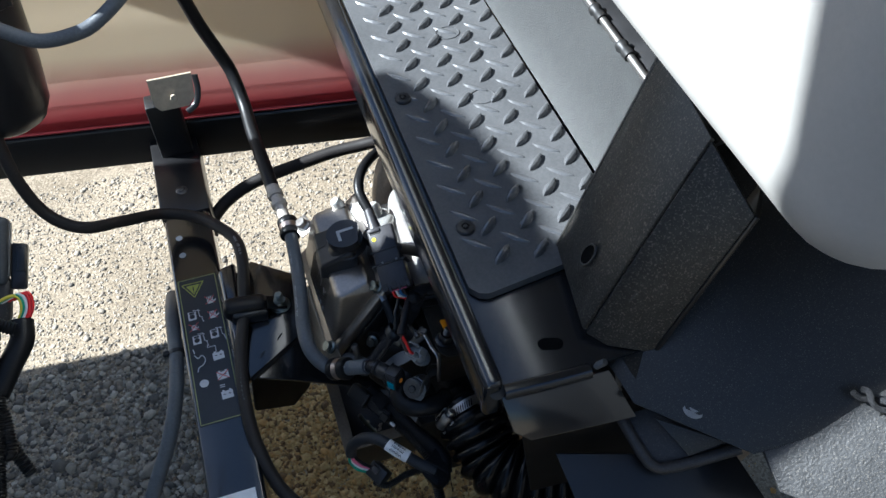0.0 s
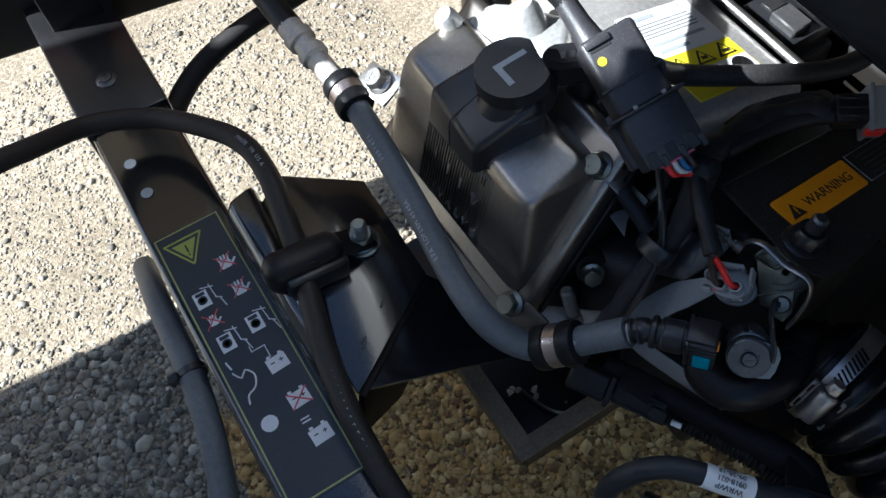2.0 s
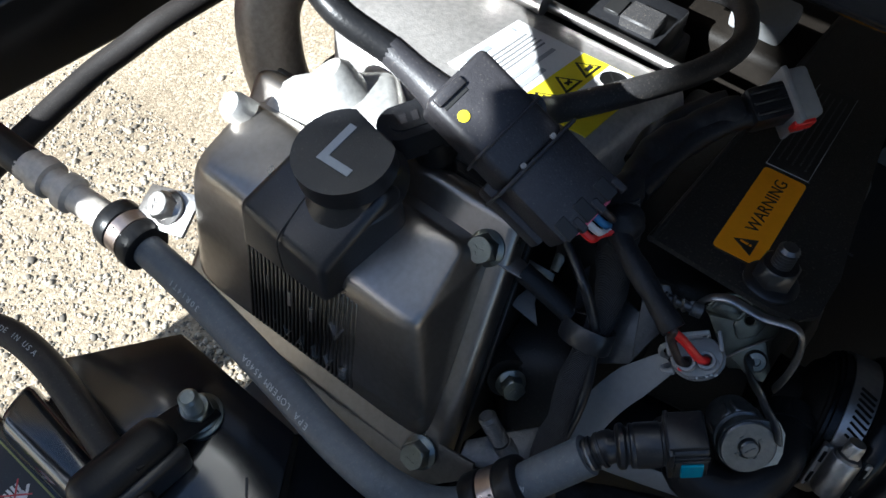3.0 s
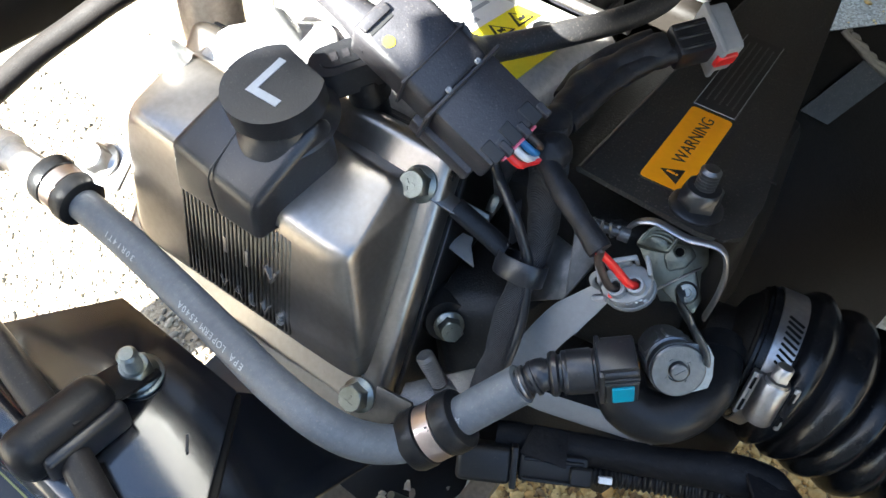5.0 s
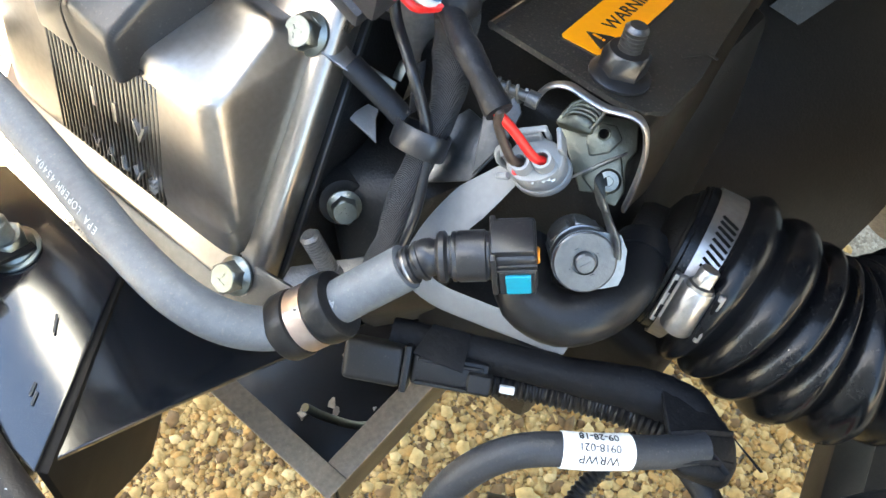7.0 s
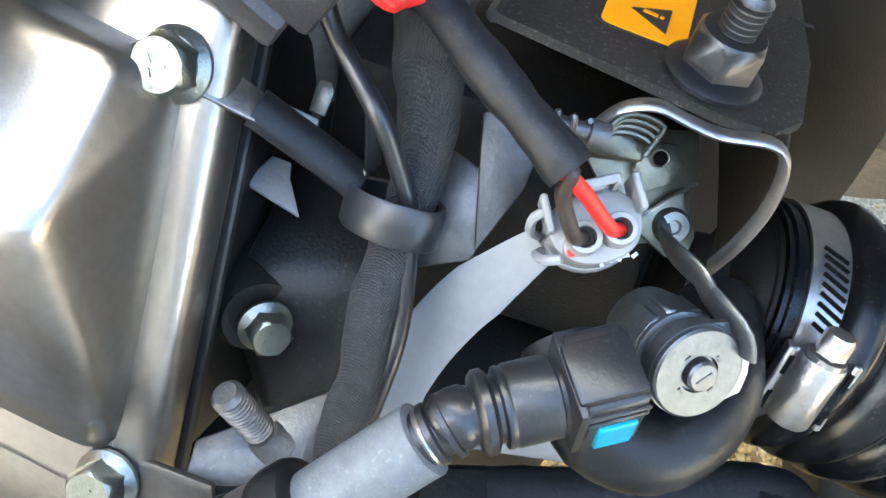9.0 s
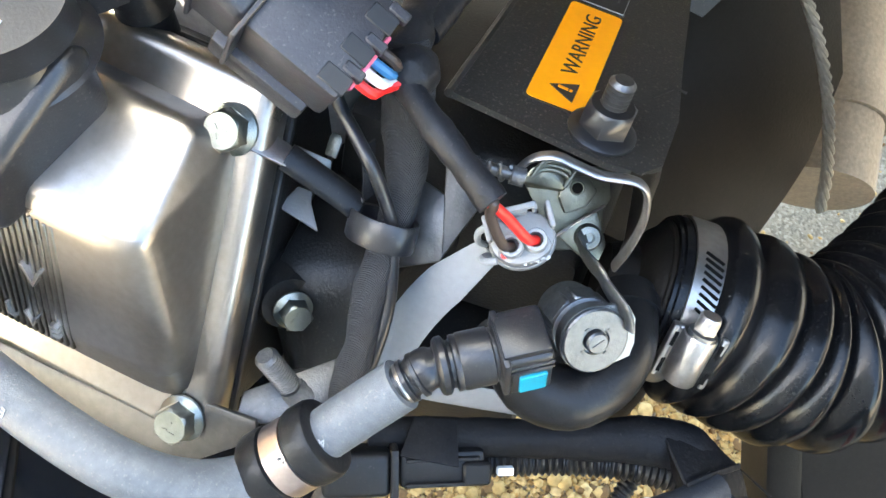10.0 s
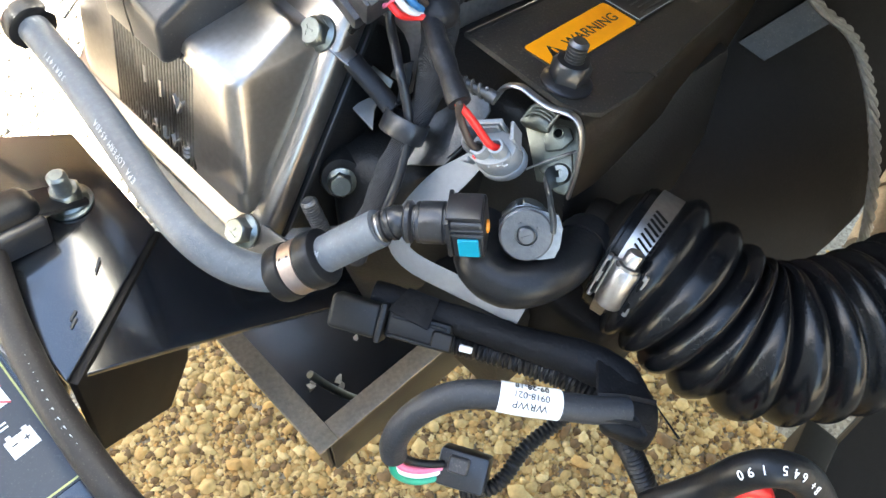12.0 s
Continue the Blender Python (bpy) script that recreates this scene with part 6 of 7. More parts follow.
# ---- ignition coil and leads ----
def build_coil():
    c = thing("ignition_coil", (0.13, 0.553, 0.548), "black plastic ignition coil with a moulded lead", "coil")
    m = axes((0.96, -0.13, 0.26), (-0.29, -0.42, 0.86), (0.1400, 0.5800, 0.5530))
    part("case", box(m @ Matrix.Translation((0, 0.0055, 0)), (0.0290, 0.041, 0.022), 0.003, 3), M_COILP, c)
    part("end_housing", box(m @ Matrix.Translation((0.0005, -0.0285, -0.0005)), (0.0305, 0.029, 0.0215), 0.0018, 2), M_COILP, c)
    part("flange_rib", box(m @ Matrix.Translation((0, -0.0005, 0)), (0.0320, 0.0013, 0.0240), 0.0004, 1), M_COILP, c)
    part("flange_rib", box(m @ Matrix.Translation((0.0, -0.0148, -0.002)), (0.0385, 0.0015, 0.0275), 0.0004, 1), M_COILP, c)
    part("under_housing", box(m @ Matrix.Translation((-0.004, -0.0240, -0.0150)), (0.0270, 0.030, 0.0120), 0.0015, 2), M_COILP, c)
    for x in (-0.0105, -0.001, 0.0095):
        part("plug_slot", box(m @ Matrix.Translation((x, -0.0395, 0.0100)), (0.0052, 0.0080, 0.0012), 0.0003, 1), M_INK, c)
        part("plug_tooth", box(m @ Matrix.Translation((x + 0.0046, -0.0420, 0.0090)), (0.0030, 0.0060, 0.0036), 0.0005, 1), M_COILP, c)
    part("pink_seal", box(m @ Matrix.Translation((0.001, -0.0440, 0.0030)), (0.018, 0.0014, 0.0030), 0.0004, 1), M_PINK, c, "pink connector seal")
    part("yellow_dot", lathe([(0.0022, 0), (0.0022, 0.0004), (0.0001, 0.0005)], m @ Matrix.Translation((-0.0085, 0.0130, 0.011)), 14), M_LABY, c, "yellow paint dot")
    part("top_key", box(m @ Matrix.Translation((-0.006, 0.0225, 0.0110)), (0.013, 0.0040, 0.0030), 0.0008, 2), M_COILP, c)
    part("key_slot", box(m @ Matrix.Translation((-0.006, 0.0190, 0.0110)), (0.011, 0.0014, 0.0006), 0.0002, 1), M_INK, c)
    for x in (-0.006, 0.009):
        part("rib_pip", box(m @ Matrix.Translation((x, -0.0135, 0.0120)), (0.0022, 0.0020, 0.0016), 0.0004, 1), M_PGREY, c)
    nk = m @ Vector((-0.006, 0.0235, 0.0))
    part("neck", lathe([(0.0092, -0.004), (0.0070, 0.005), (0.0060, 0.013), (0.0056, 0.026), (0.0001, 0.026)], axes(None, (-0.05, 0.90, 0.43), tuple(nk)), 20), M_COILP, c)
    part("lead", tube([tuple(nk + Vector((-0.0012, 0.022, 0.0105))), (0.1290, 0.645, 0.582), (0.1350, 0.664, 0.587), (0.1500, 0.685, 0.586), (0.1760, 0.708, 0.578), (0.2150, 0.727, 0.562), (0.26, 0.735, 0.54), (0.32, 0.73, 0.50)], 0.0056, 16, 0.004), M_RUB, c)
    tip = m @ Vector((0.0, -0.0435, 0.001))
    for k, mt in enumerate((M_RED, M_WHITE, M_BLUE, M_BROWN)):
        o = Vector((0.0034 * (k - 1.5), -0.0004 * k, 0.0010 * k))
        part("plug_wire", tube([tuple(tip + o), tuple(tip + o + Vector((0.0010, -0.0050, -0.0035))), tuple(tip + o * 0.7 + Vector((0.0070, -0.0050, -0.0090))), (0.1500 + 0.002 * k, 0.5300, 0.5260)], 0.0015, 8, 0.002), mt, c)
    b = thing("spark_plug_boot", (0.14, 0.626, 0.52), "black rubber spark plug boot", "boot")
    bt = axes((0.80, -0.60, 0.06), (-0.10, 0.12, 0.99), (0.1395, 0.6200, 0.5300))
    stadium = [((0.0065 if math.cos(a) > 0 else -0.0065) + 0.0098 * math.cos(a), 0.0098 * math.sin(a)) for a in [radians(10 + 20 * k) for k in range(18)]]
    part("boot", prism(stadium, bt @ Matrix.Translation((0, 0, 0.0060)), 0.0120, 0.0030, 4), M_PLAS, b)
    plate = [(x * 0.70, y * 0.60) for x, y in stadium]
    part("raised_plate", prism(plate, bt @ Matrix.Translation((0, 0, 0.0068)), 0.0012, 0.0004, 2), M_PLAS, b)
    part("maker_bar", bars(bt @ Matrix.Translation((0, 0, 0.0070)), [(-0.005, 0, 0.0028, 0.0052, 0), (0, 0, 0.0028, 0.0052, 0), (0.005, 0, 0.0028, 0.0052, 0)]), M_COILP, b)
    part("skirt", lathe([(0.0090, 0), (0.0098, -0.005), (0.0082, -0.006), (0.0092, -0.012), (0.0072, -0.013), (0.0064, -0.03)], bt @ Matrix.Translation((0.004, -0.001, -0.004)), 24), M_RUB, b)


build_coil()


# ---- exhaust heat shield and pipe ----
def build_exhaust():
    s = thing("heat_shield_canister", (0.22, 0.63, 0.42), "galvanised heat shield with white and yellow labels, sunlit", "heat shield")
    part("shield", hull([(0.168, 0.563, 0.5165), (0.168, 0.690, 0.5165), (0.262, 0.556, 0.4975), (0.262, 0.700, 0.4975), (0.190, 0.720, 0.512), (0.240, 0.724, 0.502), (0.168, 0.563, 0.40), (0.168, 0.72, 0.40), (0.27, 0.556, 0.40), (0.27, 0.72, 0.40)], 0.012, 4, 20), M_SHIELD, s)
    m = axes((0.98, 0, -0.2), (0.2, 0, 0.98), (0.200, 0.620, 0.5106))
    part("white_label", prism(((-0.0115, -0.0125), (0.0420, -0.0135), (0.0420, 0.0245), (-0.0115, 0.0255)), m, 0.0008, 0), M_LABW, s, "white label with unreadable print")
    part("yellow_label", prism(((-0.0105, -0.0480), (0.0440, -0.0480), (0.0420, -0.0137), (-0.0115, -0.0127)), m, 0.0008, 0), M_LABY, s, "yellow hazard label")
    mt = m @ Matrix.Translation((0, 0, 0.0001))
    part("print", bars(mt, [(0.004, 0.020, 0.018, 0.003, 0), (0.033, 0.021, 0.002, 0.003, 0), (0.014, -0.002, 0.040, 0.0022, 0), (0.006, -0.008, 0.022, 0.0026, 0)]), M_GREYINK, s)
    part("fine_print", bars(mt, [(0.014 + 0.001 * (i % 2), 0.0145 - 0.0026 * i, 0.042, 0.0009, 0) for i in range(5)]), M_PGREY, s)
    tri = [prism(((x - 0.0068, -0.0255), (x + 0.0068, -0.0255), (x, -0.0150)), m @ Matrix.Translation((0, 0, 0.0004)), 0.0004, 0) for x in (-0.001, 0.0155, 0.032)]
    part("hazard_triangle", joined(*tri), M_INK, s)
    tri = [prism(((x - 0.0048, -0.0246), (x + 0.0048, -0.0246), (x, -0.0170)), m @ Matrix.Translation((0, 0, 0.0006)), 0.0004, 0) for x in (-0.001, 0.0155, 0.032)]
    part("hazard_inner", joined(*tri), M_LABY, s)
    part("hazard_marks", bars(m @ Matrix.Translation((0, 0, 0.0008)), [(-0.001, -0.0215, 0.0012, 0.0042, 0), (0.0155, -0.022, 0.004, 0.0012, 0.5), (0.0155, -0.022, 0.004, 0.0012, -0.5), (0.032, -0.0225, 0.005, 0.0022, 0)]), M_INK, s)
    part("pale_field", prism(((0.010, -0.0440), (0.0425, -0.0440), (0.0420, -0.0280), (0.010, -0.0280)), m @ Matrix.Translation((0, 0, 0.0004)), 0.0004, 0), M_LABW, s)
    part("ban_ring", lathe([(0.0058, 0), (0.0058, 0.0002), (0.0066, 0.0002), (0.0066, 0)], m @ Matrix.Translation((0.033, -0.0355, 0.0006)), 24), M_INK, s)
    part("ban_marks", bars(m @ Matrix.Translation((0, 0, 0.0006)), [(0.033, -0.0355, 0.011, 0.0009, 0.8), (0.018, -0.036, 0.009, 0.0009, 0.7), (0.018, -0.036, 0.009, 0.0009, -0.7), (0.022, -0.039, 0.007, 0.0012, 0.2)]), M_INK, s)
    part("edge_fold", tube([(0.262, 0.556, 0.4985), (0.263, 0.62, 0.4985), (0.262, 0.70, 0.4985)], 0.0030, 10, 0.02), M_STEEL, s)
    part("rolled_clip", tube([(0.258, 0.640, 0.503), (0.258, 0.655, 0.5035), (0.257, 0.670, 0.504)], 0.0062, 12, 0.006), M_STEEL, s)
    p = thing("exhaust_pipe", (0.2, 0.77, 0.42), "bare stainless exhaust pipe bending down behind the engine", "pipe")
    part("bend", tube([(0.33, 0.70, 0.505), (0.285, 0.742, 0.512), (0.235, 0.772, 0.503), (0.203, 0.786, 0.475), (0.190, 0.782, 0.440), (0.184, 0.768, 0.405), (0.180, 0.75, 0.37), (0.178, 0.735, 0.33)], 0.0185, 24, 0.006), M_EXH, p)
    part("port_flange", hull([(0.15, 0.73, 0.46), (0.17, 0.71, 0.47), (0.19, 0.745, 0.445), (0.15, 0.745, 0.43), (0.155, 0.72, 0.40), (0.19, 0.72, 0.40)], 0.004, 2), M_ALU, p)
    d = thing("relay_row", (0.33, 0.62, 0.42), "dark plastic relay blocks beside the heat shield", "relay block")
    part("rail", span((0.275, 0.585, 0.430), (0.32, 0.72, 0.470), 0.003, 2), M_PLASD, d)
    part("cover", span((0.285, 0.640, 0.465), (0.345, 0.73, 0.500), 0.004, 2), M_PLAS, d)
    part("socket", span((0.278, 0.588, 0.465), (0.315, 0.630, 0.488), 0.002, 2), M_PLAS, d)
    part("base_sheet", span((0.275, 0.53, 0.392), (0.66, 0.95, 0.402), 0.002), M_PITCH, d)
    part("loom_cover", span((0.325, 0.50, 0.402), (0.365, 0.60, 0.47), 0.006, 3), M_PITCH, d)
    part("clear_cap", span((0.335, 0.545, 0.47), (0.362, 0.575, 0.482), 0.003, 2), M_PGREY, d, "pale grey plastic cap")
    part("latch", span((0.283, 0.592, 0.486), (0.298, 0.612, 0.494), 0.001, 1), M_PLASD, d)
    part("slot", span((0.288, 0.615, 0.4865), (0.300, 0.624, 0.4895), 0.0003, 1), M_INK, d)


build_exhaust()


# ---- wiring ----
def cord(name, pts, r, material, label, category="cable", kind=None, pitch=None, base=None):
    t = thing(name, base or pts[0], label, category)
    bm = corrugated(pts, r, pitch, r * 0.22) if pitch else tube(pts, r, 14, 0.004)
    part("sheath", bm, material, t)
    return t


def build_wires():
    h = thing("wire_harness", (0.12, 0.52, 0.45), "woven-taped wiring harness running down past the engine", "wiring harness")
    def lumpy(r, k=0.08, f=180):
        return lambda s: r * (1 + k * math.sin(s * f) + 0.5 * k * math.sin(s * f * 2.7 + 1))
    part("main_trunk", tube([(0.162, 0.5400, 0.5250), (0.1565, 0.5345, 0.5150), (0.1534, 0.5326, 0.5060), (0.1478, 0.5289, 0.4980), (0.1410, 0.5255, 0.4900), (0.1319, 0.5238, 0.4820), (0.1230, 0.5230, 0.4740), (0.1132, 0.5220, 0.4640), (0.1029, 0.5185, 0.4540), (0.0946, 0.5179, 0.4450), (0.0880, 0.5160, 0.4330)], 0.0095, 22, 0.0015, flat=0.8, radius=lambda s: (0.0095 - 0.0028 * min(1, max(0, (s - 0.028) / 0.016))) * (1 + 0.04 * math.sin(s * 180) + 0.03 * math.sin(s * 490 + 1))), M_TAPE, h)
    part("upper_branch", tube([(0.1540, 0.5380, 0.5250), (0.1700, 0.5400, 0.5235), (0.1850, 0.5420, 0.5220), (0.2010, 0.5400, 0.5225), (0.2150, 0.5330, 0.5255), (0.2260, 0.5240, 0.5285)], 0.0066, 18, 0.002, radius=lumpy(0.0066, 0.10, 190)), M_VTAPE, h)
    part("side_branch", tube([(0.1700, 0.5360, 0.5230), (0.1880, 0.5350, 0.5225), (0.2050, 0.5320, 0.5240), (0.2180, 0.5250, 0.5275), (0.2270, 0.5180, 0.5300)], 0.0042, 16, 0.002, radius=lumpy(0.0042, 0.08, 210)), M_VTAPE, h)
    part("pale_branch", tube([(0.1850, 0.5470, 0.5190), (0.2020, 0.5480, 0.5200), (0.2180, 0.5420, 0.5230), (0.2300, 0.5320, 0.5270)], 0.0040, 14, 0.002, radius=lumpy(0.0040, 0.08, 160)), M_VTAPE, h)
    part("knot", hull([Vector((0.1540, 0.5330, 0.5240)) + Vector((0.009 * math.cos(t) * math.cos(p), 0.009 * math.sin(t) * math.cos(p), 0.008 * math.sin(p))) for t in [0.7 * i for i in range(9)] for p in (-1.2, -0.5, 0, 0.5, 1.2)], 0.001, 2, 20), M_VTAPE, h)
    part("black_wire", tube([(0.1480, 0.5560, 0.5250), (0.1436, 0.5507, 0.5130), (0.1377, 0.5406, 0.5070), (0.1331, 0.5333, 0.5040), (0.1315, 0.5288, 0.4970), (0.1283, 0.5230, 0.4872), (0.1221, 0.5189, 0.4770), (0.1146, 0.5153, 0.4670), (0.1068, 0.5135, 0.4590), (0.0958, 0.5130, 0.4450), (0.0900, 0.5130, 0.4330)], 0.0021, 14, 0.002), M_PLAS, h)
    part("injector_branch", tube([(0.1540, 0.5380, 0.5240), (0.1445, 0.5244, 0.5225), (0.1380, 0.5120, 0.5205), (0.1320, 0.5010, 0.5195), (0.1295, 0.4955, 0.5180)], 0.0044, 14, 0.002, radius=lumpy(0.0044, 0.06, 300)), M_VTAPE, h)
    part("loose_tape", slab([(0.1400, 0.5395, 0.5000), (0.1450, 0.5380, 0.5000), (0.1360, 0.5330, 0.4860), (0.1320, 0.5345, 0.4850)], 0.0008, 0), M_VTAPE, h)
    big = thing("sensor_connector", (0.235, 0.513, 0.525), "black plug in a grey socket with a red lock", "connector")
    m = axes((0.80, -0.55, -0.05), (-0.25, -0.25, 0.93), (0.2330, 0.5170, 0.5300))
    part("plug", box(m, (0.018, 0.015, 0.014), 0.002, 2), M_PLAS, big)
    for y in (-0.0045, 0.0, 0.0045):
        part("plug_rib", box(m @ Matrix.Translation((-0.001, y, 0.0072)), (0.014, 0.0014, 0.0012), 0.0004, 1), M_PLAS, big)
    part("socket", box(m @ Matrix.Translation((0.0120, 0, -0.001)), (0.010, 0.0215, 0.020), 0.002, 2), M_PGREY, big, "dusty grey socket")
    part("socket_rim", box(m @ Matrix.Translation((0.0075, 0, -0.001)), (0.0025, 0.0235, 0.022), 0.0008, 2), M_PGREY, big)
    part("lock", box(m @ Matrix.Translation((0.0100, -0.0112, 0.002)), (0.009, 0.0025, 0.007), 0.0006, 1), M_RED, big)
    cord("thick_lead", [(0.150, 0.5750, 0.5600), (0.1700, 0.5840, 0.5370), (0.1890, 0.5825, 0.5240), (0.2260, 0.5640, 0.5180), (0.2540, 0.5530, 0.5130), (0.2800, 0.5490, 0.5085), (0.2980, 0.5530, 0.5060), (0.3140, 0.5660, 0.5060), (0.318, 0.595, 0.50)], 0.0058, M_PLASD, "thick dusty black lead crossing the heat shield label")
    # lower harness with part tag
    lo = thing("lower_harness", (0.1, 0.45, 0.4), "black taped lower harness with an inline plug", "wiring harness")
    pm = axes((0.52, -0.84, -0.05), (-0.5, -0.3, 0.8), (0.0850, 0.4955, 0.4070))
    part("plug_half", box(pm @ Matrix.Translation((-0.012, 0, 0)), (0.024, 0.0165, 0.0135), 0.0028, 3), M_CONDUIT, lo)
    part("plug_collar", box(pm @ Matrix.Translation((0.001, 0, 0)), (0.0030, 0.0185, 0.0155), 0.0010, 2), M_CONDUIT, lo)
    part("socket_half", box(pm @ Matrix.Translation((0.018, 0.0005, -0.001)), (0.030, 0.0130, 0.0110), 0.0018, 2), M_CONDUIT, lo)
    for y in (-0.0045, 0.0045):
        part("socket_rail", box(pm @ Matrix.Translation((0.018, y, 0.0050)), (0.026, 0.0016, 0.0016), 0.0004, 1), M_CONDUIT, lo)
    part("plug_latch", box(pm @ Matrix.Translation((0.030, -0.001, 0.0040)), (0.010, 0.0085, 0.0050), 0.001, 1), M_CONDUIT, lo)
    part("white_peg", box(pm @ Matrix.Translation((0.041, -0.002, 0.001)), (0.006, 0.003, 0.003), 0.0004, 1), M_WHITE, lo)
    wrap = lambda f: lambda q: f(q) * (1 + 0.035 * ((q / 0.011) % 1.0) + 0.02 * math.sin(q * 330))
    part("taped_trunk", tube([(0.0915, 0.5080, 0.4080), (0.1010, 0.4900, 0.4080), (0.1140, 0.4640, 0.4080), (0.1255, 0.4400, 0.4090), (0.1365, 0.4180, 0.4100), (0.1420, 0.4030, 0.4060), (0.1390, 0.3900, 0.4010)], 0.0088, 20, 0.0012, flat=0.8, up=(0.7, 0.4, 0.5), radius=wrap(lambda q: 0.0070 + 0.06 * max(0, q - 0.07))), M_LTAPE, lo)
    part("tape_wing", slab([(0.0880, 0.4940, 0.4160), (0.1030, 0.4960, 0.4160), (0.1090, 0.4820, 0.4160), (0.0940, 0.4740, 0.4160)], 0.0010, 0.0003), M_LTAPE, lo, "flat overlap of black tape")
    part("tape_end", hull([(0.141, 0.416, 0.417), (0.150, 0.405, 0.412), (0.1455, 0.381, 0.409), (0.138, 0.3745, 0.404), (0.1275, 0.3745, 0.408), (0.1150, 0.3925, 0.4165), (0.1225, 0.4005, 0.4195), (0.145, 0.410, 0.398), (0.147, 0.384, 0.393), (0.130, 0.373, 0.393), (0.120, 0.392, 0.400)], 0.0032, 3, 20), M_LTAPE, lo, "bulging tape wrap where the branches part")
    for a, b2, c2 in (((0.1240, 0.4010, 0.4200), (0.1330, 0.3930, 0.4175), (0.1440, 0.3830, 0.4105)), ((0.1180, 0.3930, 0.4185), (0.1255, 0.3860, 0.4155), (0.1345, 0.3765, 0.4080)), ((0.1265, 0.3990, 0.4185), (0.1305, 0.3860, 0.4140), (0.1300, 0.3765, 0.4090))):
        part("tape_fold", tube([a, b2, c2], 0.0013, 8, 0.002, flat=0.5), M_LTAPE, lo)
    part("tape_tail", slab([(0.1450, 0.3850, 0.4090), (0.1440, 0.3800, 0.4080), (0.1425, 0.3665, 0.4020), (0.1430, 0.3660, 0.4022)], 0.0006, 0), M_LTAPE, lo, "loose pointed tape tail")
    part("shrink_sleeve", tube([(0.1310, 0.3890, 0.4130), (0.1181, 0.3989, 0.4170), (0.1073, 0.4091, 0.4215), (0.0971, 0.4192, 0.4250), (0.0875, 0.4310, 0.4265), (0.0780, 0.4410, 0.4230), (0.0680, 0.4480, 0.4150), (0.0590, 0.4520, 0.4030), (0.0540, 0.4530, 0.3900), (0.0530, 0.4520, 0.3800)], 0.0062, 18, 0.003), M_SLEEVE, lo)
    tag_line = [(0.1075, 0.4090, 0.4215), (0.0971, 0.4192, 0.4250), (0.0905, 0.4275, 0.4262)]
    part("paper_tag", tube(tag_line, 0.0066, 24, 0.004), M_LABW, lo, "white printed cable tag")
    t = Vector((-0.62, 0.76, 0.14)).normalized()
    for words, roll, size in (("WRWP", -0.12, 0.0046), ("0918-021", 0.48, 0.0040), ("09-28-18", 1.08, 0.0040)):
        side = Vector((-0.55, -0.20, 0.81))
        side = (side - t * side.dot(t)).normalized()
        cr = t.cross(side)
        n = (side * math.cos(roll) + cr * math.sin(roll)).normalized()
        text("tag_print", words, size, axes(t, n, Vector((0.0985, 0.4180, 0.4246)) + n * 0.0071), M_INK, lo, 0.0001)
    for pts, mt in (([(0.0535, 0.4520, 0.3830), (0.0535, 0.4480, 0.3720), (0.0600, 0.4420, 0.3660), (0.0690, 0.4370, 0.3640)], M_PINK), ([(0.0525, 0.4530, 0.3830), (0.0515, 0.4490, 0.3710), (0.0580, 0.4420, 0.3640), (0.0680, 0.4360, 0.3620)], M_WHITE), ([(0.0515, 0.4520, 0.3820), (0.0500, 0.4480, 0.3690), (0.0560, 0.4410, 0.3610), (0.0660, 0.4350, 0.3600)], M_GREEN), ([(0.0545, 0.4510, 0.3830), (0.0580, 0.4470, 0.3730), (0.0640, 0.4410, 0.3690), (0.0700, 0.4370, 0.3660)], M_RUB)):
        part("pigtail_wire", tube(pts, 0.0018, 10, 0.002), mt, lo)
    part("pigtail_plug", box(axes((0.55, -0.80, -0.10), (-0.5, -0.2, 0.84), (0.0770, 0.4300, 0.3600)), (0.024, 0.018, 0.014), 0.002, 2), M_PLAS, lo)
    part("pigtail_catch", box(axes((0.55, -0.80, -0.10), (-0.5, -0.2, 0.84), (0.0740, 0.4310, 0.3685)), (0.010, 0.008, 0.004), 0.001, 1), M_PLASD, lo)
    cord("split_conduit", [(0.0900, 0.5000, 0.4000), (0.1040, 0.4700, 0.3980), (0.1180, 0.4450, 0.3980), (0.1280, 0.4200, 0.4010), (0.1330, 0.4000, 0.4010)], 0.0058, M_CONDUIT, "black split corrugated conduit under the harness", "conduit", pitch=0.0026)
    cord("split_conduit", [(0.0700, 0.4250, 0.3520), (0.0834, 0.4149, 0.3562), (0.1037, 0.4161, 0.3650), (0.1200, 0.4135, 0.3720), (0.1350, 0.4110, 0.3800)], 0.0040, M_CONDUIT, "thin black corrugated conduit", "conduit", pitch=0.0024)
    cord("split_conduit", [(0.1300, 0.3900, 0.3950), (0.1310, 0.3780, 0.3820), (0.1300, 0.3650, 0.3680), (0.1270, 0.3480, 0.3500), (0.122, 0.325, 0.325)], 0.0056, M_CONDUIT, "black corrugated conduit dropping to the ground side", "conduit", pitch=0.0026)
    b = thing("battery_cable", (0.14, 0.33, 0.42), "black battery cable with white printed digits and a red lead", "cable")
    line = [(0.1120, 0.3570, 0.3950), (0.1257, 0.3452, 0.4180), (0.1310, 0.3400, 0.4360), (0.1360, 0.3340, 0.4450), (0.1430, 0.3270, 0.4420), (0.1500, 0.3190, 0.4310), (0.1550, 0.3100, 0.4150), (0.157, 0.30, 0.395)]
    part("sheath", tube(line, 0.0072, 18, 0.003), M_RUB, b)
    gl = glide(line, 0.001)
    far = 0.0
